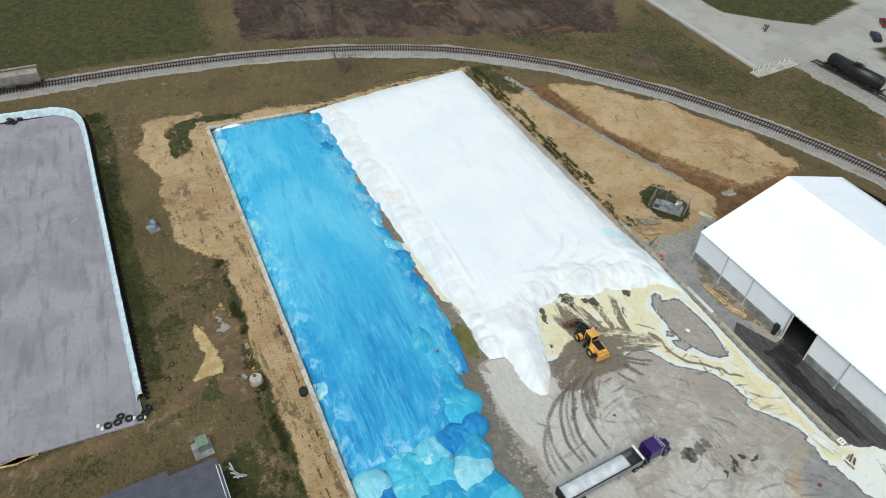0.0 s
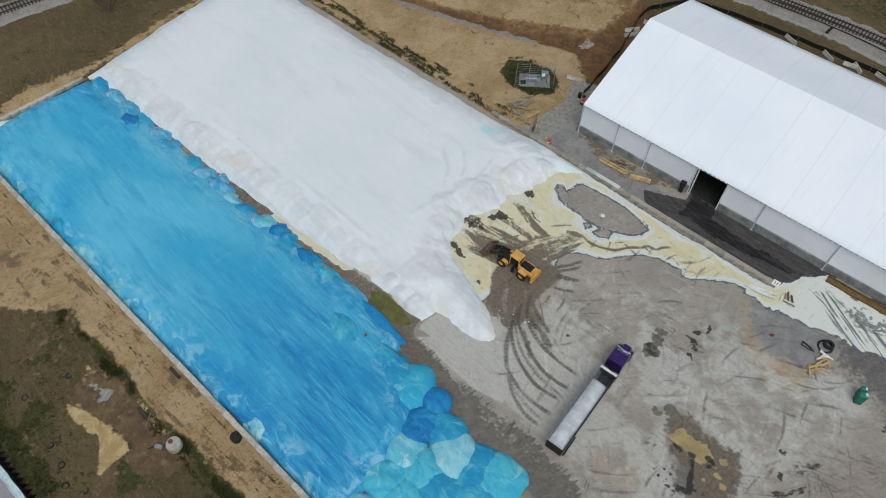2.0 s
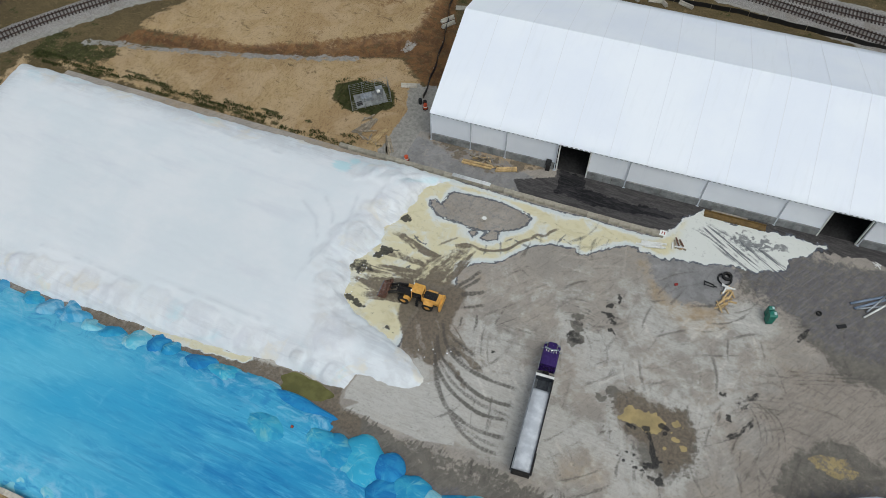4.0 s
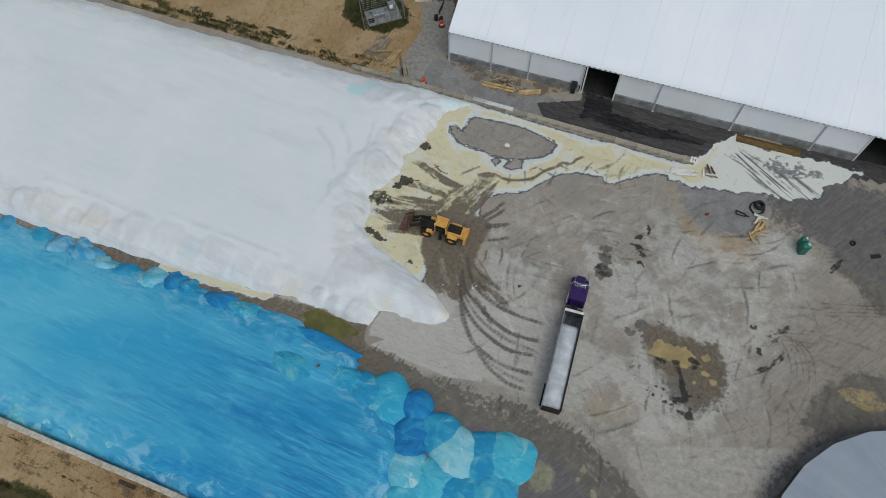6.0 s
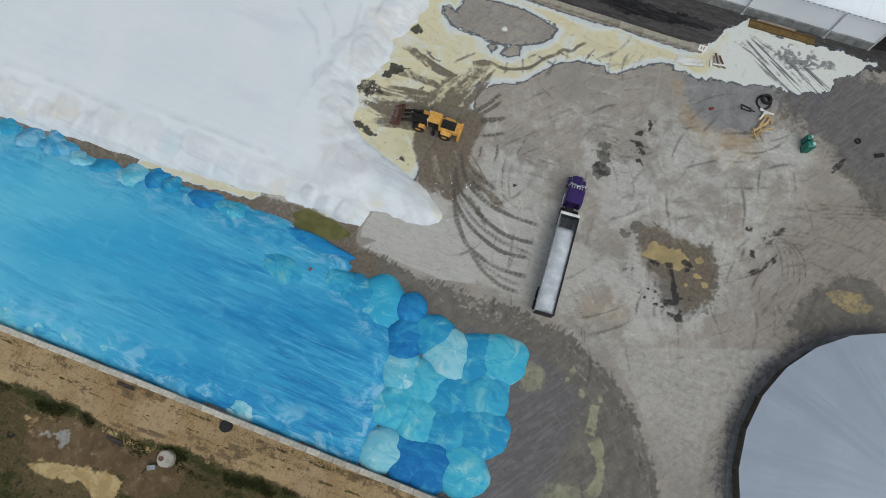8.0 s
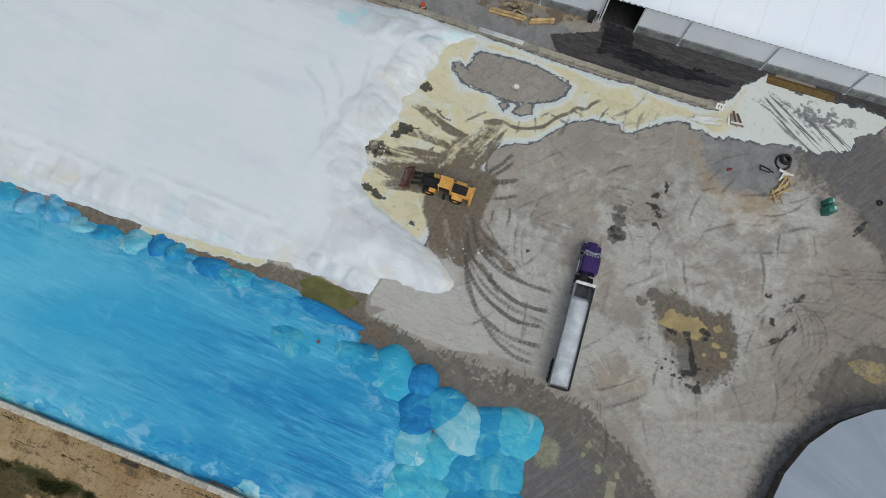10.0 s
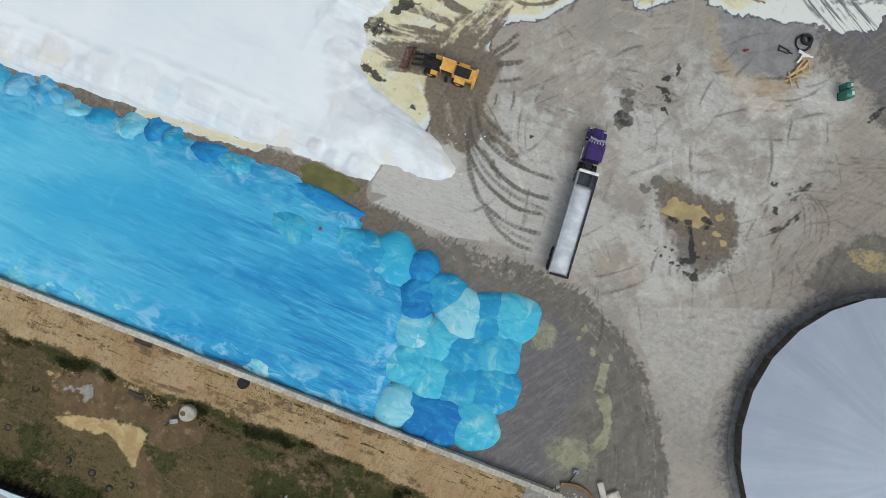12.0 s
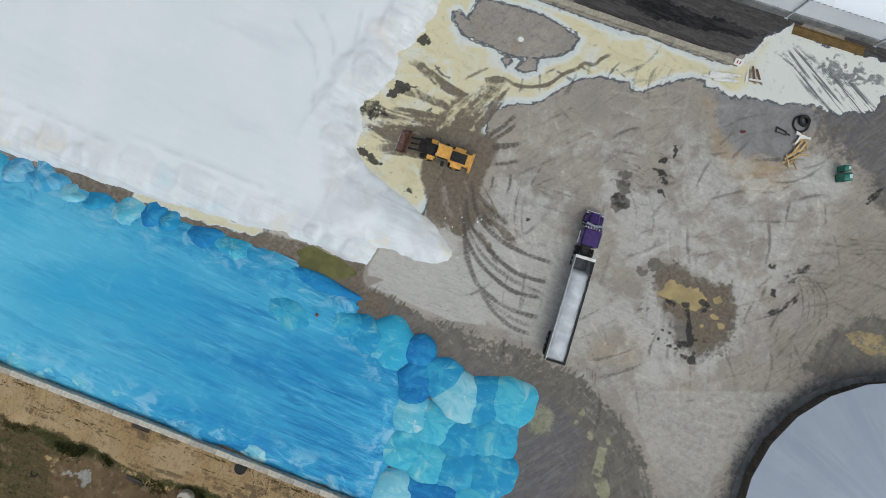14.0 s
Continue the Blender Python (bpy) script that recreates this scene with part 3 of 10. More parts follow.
def wheel(r, w, hub_r, tread=14):
    """Tyre and rim bmeshes, axle along y."""
    ty, ri = bmesh.new(), bmesh.new()
    ring = [(hub_r, -w / 2), (r * 0.9, -w / 2), (r, -w * 0.36), (r, w * 0.36), (r * 0.9, w / 2), (hub_r, w / 2)]
    seg = 22
    rows = [[ty.verts.new((math.cos(2 * math.pi * k / seg) * q, y, math.sin(2 * math.pi * k / seg) * q)) for q, y in ring] for k in range(seg)]
    for k in range(seg):
        for j in range(len(ring)):
            a, b = rows[k], rows[(k + 1) % seg]
            ty.faces.new((a[j], b[j], b[(j + 1) % len(ring)], a[(j + 1) % len(ring)]))
    bmesh.ops.recalc_face_normals(ty, faces=ty.faces[:])
    rod(ri, (0, -w * 0.36, 0), (0, w * 0.36, 0), hub_r * 1.02, 18)
    rod(ri, (0, -w * 0.5, 0), (0, w * 0.5, 0), hub_r * 0.45, 10)
    return ty, ri


# ---- noise and outlines on arrays ----
def lattice(ix, iy, seed):
    h = (ix.astype(np.int64) * 374761393 + iy.astype(np.int64) * 668265263 + seed * 144269504) & 0x7FFFFFFF
    h = ((h ^ (h >> 13)) * 1274126177) & 0x7FFFFFFF
    return ((h ^ (h >> 16)) & 0xFFFF) / 65535.0


def vnoise(x, y, seed=0):
    ix, iy = np.floor(x), np.floor(y)
    fx, fy = x - ix, y - iy
    fx, fy = fx * fx * (3 - 2 * fx), fy * fy * (3 - 2 * fy)
    a, b = lattice(ix, iy, seed), lattice(ix + 1, iy, seed)
    c, d = lattice(ix, iy + 1, seed), lattice(ix + 1, iy + 1, seed)
    return (a * (1 - fx) + b * fx) * (1 - fy) + (c * (1 - fx) + d * fx) * fy


def fbm(x, y, scale, seed=0, octaves=4):
    """Noise from -1 to 1."""
    s, amp, tot = 0.0, 1.0, 0.0
    for o in range(octaves):
        s = s + amp * vnoise(x * scale * 2**o, y * scale * 2**o, seed + 17 * o)
        tot += amp
        amp *= 0.55
    return s / tot * 2 - 1


def inside(x, y, pts):
    """Signed distance to an outline, positive inside."""
    d, sign = np.full(x.shape, 1e9), np.ones(x.shape)
    n = len(pts)
    for i in range(n):
        (ax, ay), (bx, by) = pts[i], pts[(i + 1) % n]
        ex, ey = bx - ax, by - ay
        t = np.clip(((x - ax) * ex + (y - ay) * ey) / (ex * ex + ey * ey + 1e-9), 0, 1)
        d = np.minimum(d, (x - ax - t * ex) ** 2 + (y - ay - t * ey) ** 2)
        cross = ((ay > y) != (by > y)) & (x < ex * (y - ay) / (ey if abs(ey) > 1e-9 else 1e-9) + ax)
        sign = np.where(cross, -sign, sign)
    return -sign * np.sqrt(d)


def along(x, y, pts):
    """Distance to an open line."""
    d = np.full(x.shape, 1e9)
    for (ax, ay), (bx, by) in zip(pts, pts[1:]):
        ex, ey = bx - ax, by - ay
        t = np.clip(((x - ax) * ex + (y - ay) * ey) / (ex * ex + ey * ey + 1e-9), 0, 1)
        d = np.minimum(d, (x - ax - t * ex) ** 2 + (y - ay - t * ey) ** 2)
    return np.sqrt(d)


def step(v, lo, hi):
    t = np.clip((v - lo) / (hi - lo), 0, 1)
    return t * t * (3 - 2 * t)


def sheet(name, X, Y, Z, material, masks=(), smooth=True):
    """A grid mesh from arrays, with colour masks of four channels each."""
    nx, ny = X.shape
    me = bpy.data.meshes.new(name)
    k = np.arange(nx * ny).reshape(nx, ny)
    quads = np.stack([k[:-1, :-1], k[1:, :-1], k[1:, 1:], k[:-1, 1:]], -1).reshape(-1, 4)
    me.vertices.add(nx * ny)
    me.vertices.foreach_set("co", np.stack([X, Y, Z], -1).astype(np.float32).ravel())
    me.loops.add(quads.size)
    me.loops.foreach_set("vertex_index", quads.astype(np.int32).ravel())
    me.polygons.add(len(quads))
    me.polygons.foreach_set("loop_start", np.arange(0, quads.size, 4, dtype=np.int32))
    me.polygons.foreach_set("use_smooth", np.full(len(quads), smooth))
    for mask_name, chans in masks:
        a = me.color_attributes.new(mask_name, "FLOAT_COLOR", "POINT")
        a.data.foreach_set("color", np.clip(np.stack(chans, -1), 0, 1).astype(np.float32).ravel())
    me.update(calc_edges=True)
    me.materials.append(material)
    return me


def spaced(*runs):
    """Coordinates from (start, end, step) runs, joined."""
    out = []
    for a, b, s in runs:
        out.append(np.arange(a, b - s * 0.5, s))
    out.append(np.array([runs[-1][1]]))
    return np.concatenate(out)


def bent(pts, gap):
    """Evenly spaced places and headings on a smooth line through points."""
    p = np.array(pts, float)
    fine = []
    for i in range(len(p) - 1):
        p0, p1, p2, p3 = p[max(i - 1, 0)], p[i], p[i + 1], p[min(i + 2, len(p) - 1)]
        t = np.linspace(0, 1, 40, endpoint=False)[:, None]
        fine.append(0.5 * (2 * p1 + (p2 - p0) * t + (2 * p0 - 5 * p1 + 4 * p2 - p3) * t**2 + (3 * p1 - p0 - 3 * p2 + p3) * t**3))
    f = np.concatenate(fine + [p[-1:]])
    s = np.r_[0, np.cumsum(np.hypot(*np.diff(f, axis=0).T))]
    q = np.arange(0, s[-1], gap)
    xy = np.stack([np.interp(q, s, f[:, 0]), np.interp(q, s, f[:, 1])], -1)
    d = np.gradient(xy, axis=0)
    return xy, np.arctan2(d[:, 1], d[:, 0])


# lines of the plan
def south_wall_y(x):
    return -42.4 + (x + 10) * 0.053


def north_wall_y(x):
    return 16.4 + (x + 35) * 0.078


SHED = pose(-30.7, 22.85, 0, 0, 0, 5.9)


def shed_front_y(x):
    return 22.85 + (x + 30.7) * 0.1033

# ---- ground, one sheet to the horizon ----
RAIL = [(-119, -140), (-121.5, -100), (-122.5, -63), (-121.6, -38), (-117.6, -13.0), (-109.4, 10.6), (-95.0, 32.0), (-76.0, 50.0),
        (-55.5, 63.6), (-36.0, 72.4), (-14, 77.2), (5, 78.6), (27, 78.4), (80, 80), (150, 80.5)]
BRANCH = [(-36, 72.2), (-14, 75.9), (5, 76.0), (27, 73.6), (80, 66), (150, 50)]
SIDING = [(-77, 91.6), (-60, 94.4), (-35, 96.6), (-5, 99.3), (40, 103), (150, 112)]


def build_ground():
    xs = spaced((-900, -220, 68), (-220, -140, 4), (-140, -60, 0.6), (-60, 14, 0.22), (14, 48, 0.6), (48, 120, 4), (120, 900, 78))
    ys = spaced((-900, -180, 72), (-180, -96, 4), (-96, -66, 0.62), (-66, -50.4, 0.3), (-50.4, -41, 0.13), (-41, 104, 0.6), (104, 190, 2), (190, 900, 71))
    X, Y = np.meshgrid(xs, ys, indexing="ij")
    w1, w2 = fbm(X, Y, 0.11, 1), fbm(X, Y, 0.45, 2)
    wob = 1.8 * w1 + 0.9 * w2
    rail_d = along(X, Y, RAIL)
    rail_side = inside(X, Y, RAIL + [(150, -200), (-119, -200)])
    sy, ny = south_wall_y(X), north_wall_y(X)
    reach = 5.3 + 6.2 * step(-55 - X + 2 * w1, 0, 9)
    # sand
    south = step(sy - Y, -0.5, 0.2) * step(Y - (sy - reach) + 0.7 * wob, -0.6, 0.6) * step(X, -104, -99) * step(18 - X + wob, 0, 2)
    west = step(inside(X, Y, [(-101, -56), (-91, -60), (-78, -55), (-60, -54), (-60, -44), (-90, -44), (-95, -30), (-100.4, 12), (-101.2, 12), (-97.4, -24), (-98.4, -34), (-97.6, -40)]) + wob * 0.8, -1.6, 1.2)
    north = step(inside(X, Y, [(-95, 12.5), (-70, 14), (-34, 16.5), (-33, 24), (-38, 33), (-43, 37), (-56, 32), (-71, 26.5), (-92, 20)]) + wob * 0.7, -0.9, 1.2)
    north2 = step(inside(X, Y, [(-88, 26), (-70, 28.5), (-55, 35), (-43, 42), (-42, 55), (-45, 60), (-58, 56), (-72, 47), (-84, 36)]) + wob * 0.9, -1.2, 1.6)
    behind = step(inside(X, Y, [(-42, 56), (-33, 61), (-15, 65), (10, 68), (70, 72), (70, 66), (10, 62), (-30, 57)]) + wob * 0.5, -0.3, 0.7)
    sand = np.clip(south + west + north + north2 + behind, 0, 1)
    rust = step(inside(X, Y, [(-92, 20.5), (-71, 26), (-56, 31.5), (-43, 37), (-37, 33), (-34, 32), (-36, 45), (-41, 57), (-45, 58), (-44, 44), (-56, 36), (-70, 29), (-88, 25)]) + wob * 0.5, -0.5, 1.0) * 0.85
    rust = np.maximum(rust, 0.7 * north2 * step(fbm(X, Y, 0.12, 8), 0.2, 0.6))
    silt = step(0.9 + 0.4 * w2 - along(X, Y, [(-94, 18.6), (-90, 20.5), (-80, 23), (-68, 27), (-56, 31.5), (-50, 34)]), -0.2, 0.3)
    silt = np.maximum(silt, step(1.6 + w2 * 1.4 - np.hypot(X + 43.5, Y - 40), 0, 0.6))
    # greenery
    green = step(fbm(X, Y, 0.3, 5) + 0.5 * fbm(X, Y, 1.2, 6), 0.25, 0.6) * 0.55
    strip = step(inside(X, Y, [(-108, -68.8), (-98.7, -67.8), (-82.5, -67.2), (-60, -65.6), (-36, -64), (-36, -61.6), (-57.4, -62.6), (-84, -64), (-100, -64.3), (-107, -65.8)]) + wob * 0.5, -0.3, 0.6)
    seam = np.exp(-(((Y - (sy - reach - 0.5) + wob * 0.7) / 0.9) ** 2)) * step(X, -58, -52) * step(fbm(X, Y, 0.3, 12), -0.6, 0.0)
    # southern scrub: green growth, plus the grass's own shade painted as dark green
    scrub_shade = step(sy - reach - 0.6 - Y + 0.6 * wob, 0, 1.5) * step(X, -62, -52) * step(16 - X, 0, 3)
    tuft = step(inside(X, Y, [(-95.2, -55.2), (-99.4, -51.8), (-99.4, -39.5), (-96.4, -40.4), (-97, -48.8), (-92.9, -51), (-88.9, -50.6), (-85.5, -54.3), (-90.4, -55.2)]) + wob, -0.3, 0.6)
    xw = np.where(Y < -26.2, -95.4, -95.4 - 0.154 * (Y + 26.2))
    edge_n = np.zeros(X.shape)
    for off, wd, thin in ((-0.2, 0.22, 0.1), (1.0, 0.3, -0.05), (2.1, 0.28, 0.0), (3.2, 0.3, 0.05), (4.4, 0.25, 0.2)):
        dash = fbm(X * 0.35, Y, 0.7, 14 + int(3 * off)) + 0.35 * w2
        edge_n = np.maximum(edge_n, 0.95 * np.exp(-(((Y - ny - off + 0.3 * w2 + 0.3 * w1) / wd) ** 2)) * step(-36 - X, 0, 2) * step(X, -101, -98) * step(dash, thin, thin + 0.3))
        dash = fbm(X, Y * 0.35, 0.7, 24 + int(3 * off)) + 0.35 * w2
        edge_n = np.maximum(edge_n, 0.95 * np.exp(-(((xw - X - 0.4 - off + 0.25 * w2 + 0.3 * w1) / wd) ** 2)) * step(11.4 - Y, 0, 2) * step(Y + 30, 0, 4) * step(dash, thin, thin + 0.3))
    edge_n = np.maximum(edge_n, 0.9 * step(inside(X, Y, [(-101, 12), (-96, 13.4), (-88, 15.5), (-86, 19), (-92, 21.4), (-101, 19)]) + wob, -0.6, 0.8) * step(fbm(X, Y, 0.4, 18), -0.4, 0.2))
    island = step(inside(X, Y, [(-50.5, 27.2), (-47.6, 29.5), (-43.3, 31), (-40.3, 29.6), (-39, 26.6), (-41, 23.6), (-45.6, 22.8), (-49, 24.8)]) + w2 * 0.5, -0.2, 0.4)
    beyond = step(-rail_side - 4, 0, 3)
    verge = beyond * step(inside(X, Y, [(-116, 20), (-104, 54), (-118, 69), (-79, 73), (-75, 90), (-35, 93), (40, 99), (150, 107), (150, 85), (-30, 78), (-60, 64), (-90, 42)]) + wob, -1, 2)
    olive = beyond * step(-Y - 36 + wob * 2, 0, 8) * 0.85
    green = np.clip(np.maximum.reduce([green * (1 - sand), strip, 0.95 * seam, scrub_shade * (0.26 + 0.62 * step(fbm(X, Y, 0.22, 15) + 0.4 * w2, -0.1, 0.5)), tuft, edge_n, island, verge * (0.42 + 0.25 * step(w1 + 0.6 * w2, -0.4, 0.4)), olive]), 0, 1)
    wetgreen = step(inside(X, Y, [(-24, -52), (-18.5, -50.4), (-10.5, -47.6), (8, -47), (10, -58), (-20, -60)]) + wob, 0, 2)
    green = np.maximum(green, wetgreen)
    field = beyond * step(inside(X, Y, [(-128, -34), (-122.5, -9), (-112, 28), (-104.5, 55), (-124, 66), (-240, 90), (-260, -30)]) + wob * 1.4, -1.5, 2.5)
    rust = np.maximum(rust, 0.8 * step(inside(X, Y, [(-44, 57), (-33, 60.4), (-15, 63.6), (10, 67), (70, 72), (70, 60), (0, 56), (-34, 52)]) + wob * 0.6, -0.4, 0.8))
    # paving
    paved = step(inside(X, Y, [(-330, 60), (-118.9, 72.0), (-78.4, 75.5), (-79.5, 89), (-70, 96), (-30, 99.8), (20, 104.5), (150, 116), (150, 300), (-330, 300)]) + 0.15 * w2, -0.3, 0.3)
    lawn = step(inside(X, Y, [(-106, 87.4), (-116, 86), (-140, 85), (-140, 120), (-99, 128), (-92, 106), (-98, 97)]) + 0.3 * w2, -0.2, 0.5)
    lawn = np.maximum(lawn, step(inside(X, Y, [(-78, 111), (-70, 108.6), (-62, 124), (-76, 130)]) + 0.3 * w2, -0.2, 0.5))
    marsh = step(inside(X, Y, [(-96, 49), (-90.3, 55), (-83.5, 54.6), (-75, 59.4), (-77, 63.4), (-83.3, 64), (-92, 66), (-97, 58)]) + wob, -1.5, 2.5)
    field = np.maximum(field, 0.45 * marsh * step(fbm(X, Y * 0.3, 0.3, 33), -0.2, 0.3))
    bog = step(inside(X, Y, [(-97, 48), (-91, 49), (-84, 51.5), (-81.5, 57), (-86, 60), (-94, 57)]) + 1.6 * wob, -1.5, 2) * step(fbm(X * 0.35, Y, 0.35, 34) + 0.4 * w2, -0.3, 0.3)
    field = np.maximum(field, 0.8 * bog)
    green = np.maximum(green, marsh) * (1 - 0.5 * bog)
    gully = step(1.3 + 0.8 * w2 + 0.5 * w1 - along(X, Y, [(-52, 88), (-46, 84), (-43, 88.4), (-42.4, 82), (-42, 76.5)]), -0.6, 0.8)
    green = green * (1 - gully)
    paved, green = paved * (1 - lawn), np.maximum(green * (1 - paved), lawn)
    dirt = step(2.4 + 1.6 * w1 + w2 - along(X, Y, [(-62, 103), (-54, 104.6), (-46, 108), (-39, 110.5), (-30, 110.6), (-23, 116), (-20, 120)]), -1.2, 1.5)
    dirt = np.maximum(dirt, step(1.8 + 1.2 * w1 + w2 - along(X, Y, [(-42, 114), (-41.6, 122), (-41.6, 130), (-42, 142)]), -1.2, 1.5))
    paved = paved * (1 - 0.6 * dirt)
    ballast = np.maximum(step(6.0 + 0.8 * w2 - along(X, Y, SIDING), -0.6, 0.8), step(3.3 + 0.5 * w2 - np.minimum(rail_d, along(X, Y, BRANCH)), -0.3, 0.5))
    rust = np.maximum(rust, 0.6 * step(2.2 + 1.2 * w2 - np.hypot((X + 22) / 2.4, Y - 20.9), -0.6, 1.0))
    apron = step(inside(X, Y, [(-37, 16), (-32, 16), (-15, 18), (-15, 25), (-30, 24), (-34.5, 34), (-39, 32), (-37, 26)]) + w2 * 0.6, -0.3, 0.6)
    gravel = np.clip(np.maximum.reduce([ballast, apron, 0.62 * silt]), 0, 1)
    # mud and pale sand flats by the riser
    flat = inside(X, Y, [(-46.9, -52.1), (-43.1, -50.3), (-38.7, -50.2), (-34.2, -50.2), (-31.4, -49.2), (-28.6, -49.4), (-28.4, -52.4), (-30.8, -54.4), (-34, -55.4), (-34.2, -53.2), (-39.0, -54.2), (-43.9, -55.9), (-45.9, -54.4)])
    mud = step(flat + 0.5 * w2 + 0.2 * w1, -0.5, 0.4)
    rows = fbm(X * 0.16, (Y - sy) * 1.1, 1.0, 71) + 0.4 * w2
    mud = np.maximum(mud, south * (0.05 + 0.5 * step(rows, 0.1, 0.45)))
    for off, wd in ((1.2, 0.1), (1.9, 0.07), (2.7, 0.12), (3.1, 0.07)):
        tread = np.exp(-(((sy - Y - off + 0.2 * w2 + 0.15 * w1) / wd) ** 2)) * step(fbm(X * 0.22, Y * 0.3, 0.9, 75 + int(10 * off)) + 0.7 * fbm(X, Y, 2.4, 79), 0.05, 0.4)
        green = np.maximum(green, 0.9 * south * tread)
        sand = sand * (1 - 0.8 * south * tread)
    mud = np.maximum(mud, np.maximum(0.25 * dirt, 0.8 * gully))
    mud = np.maximum(mud, 0.55 * step(inside(X, Y, [(-31, -66), (-24, -62), (-17, -56), (-24, -53), (-30, -60)]) + wob, -0.3, 1))
    mud = np.maximum(mud, 0.5 * step(fbm(X, Y, 0.16, 21), 0.15, 0.5) * (1 - field) * step(-Y - 48, 0, 3) * step(rail_side, 0, 4))
    mud = np.maximum(mud, 0.85 * step(1.3 + w1 + 0.6 * w2 - along(X, Y, [(-27, -84), (-27.5, -77.9), (-28.9, -67.4), (-30.6, -60.7), (-34, -56)]), -0.8, 1.0))
    mud = np.maximum(mud, 0.8 * step(inside(X, Y, [(-20, 104), (-10, 105), (40, 110), (40, 150), (-8, 150), (-16, 136), (-26, 140), (-25, 132), (-18, 128), (-15, 118)]) + wob, -1, 1.5))
    tongue = inside(X, Y, [(-44.6, -56.4), (-40.1, -54.6), (-35.4, -53.7), (-34.2, -54.0), (-34.0, -55.6), (-34.1, -58.1), (-36.5, -56.9), (-38.5, -55.9), (-42.3, -56.9)])
    cream = step(tongue + 0.4 * w2, -0.5, 0.5)
    cream = np.maximum(cream, 0.7 * step(0.45 + 0.5 * w2 - np.abs(flat), -0.3, 0.4) * step(-29 - X + w1, 0, 2) * step(w1, -0.3, 0.3))
    cream = np.maximum(cream, dirt)
    stain = step(inside(X, Y, [(-45.3, -52.9), (-42.8, -51.3), (-39.0, -51.3), (-38.9, -52.8), (-43.4, -54.1)]) + 0.8 * w2, -0.6, 0.8) * step(w2 + 0.6 * fbm(X, Y, 1.6, 93), -0.25, 0.4)
    rubble = step(inside(X, Y, [(6.6, -42), (10.2, -40.4), (13.4, -40.2), (15.4, -42), (16.5, -50), (5.5, -50)]) + 0.4 * w2, -0.3, 0.4)
    gravel = np.clip(np.maximum.reduce([gravel, 0.75 * stain, rubble]), 0, 1)
    mud = mud * (1 - 0.7 * stain)
    sand = sand * (1 - np.maximum(step(flat, -0.3, 0.4), rubble))
    # gentle relief
    Z = -0.16 + 0.12 * w1 + 0.05 * w2 * (1 - gravel)
    Z = Z - 0.5 * np.exp(-((along(X, Y, [(-90, 21.5), (-71, 27.5), (-56, 33), (-43, 39.5)]) / 1.6) ** 2))
    Z = Z + 0.7 * north2 * step(fbm(X, Y, 0.06, 40), -0.6, 0.7) + 0.25 * (south + west)
    Z = Z * (1 - paved) - 0.1 * paved
    under = step(Y - sy, -0.2, 0.3) * step(ny - Y, -0.2, 0.3) * step(X, -97, -96) * step(75 - X, 0, 1)
    under = np.maximum(under, step(Y - ny, -0.3, 0) * step(shed_front_y(X) + 34 - Y, 0, 0.5) * step(X + 32, 0, 1))
    Z = Z * (1 - under) - 0.35 * under
    sand = sand * (1 - np.clip(np.maximum.reduce([island, edge_n, 0.9 * seam, tuft]), 0, 1))
    return sheet("ground", X, Y, Z, M_GROUND, (("zone_a", (sand, green, field, paved)), ("zone_b", (gravel, mud, cream, rust))))


ground = tagged(new("ground", build_ground()), "winter grass, raked sand and mud around the salt yard", "ground", kind="structure")


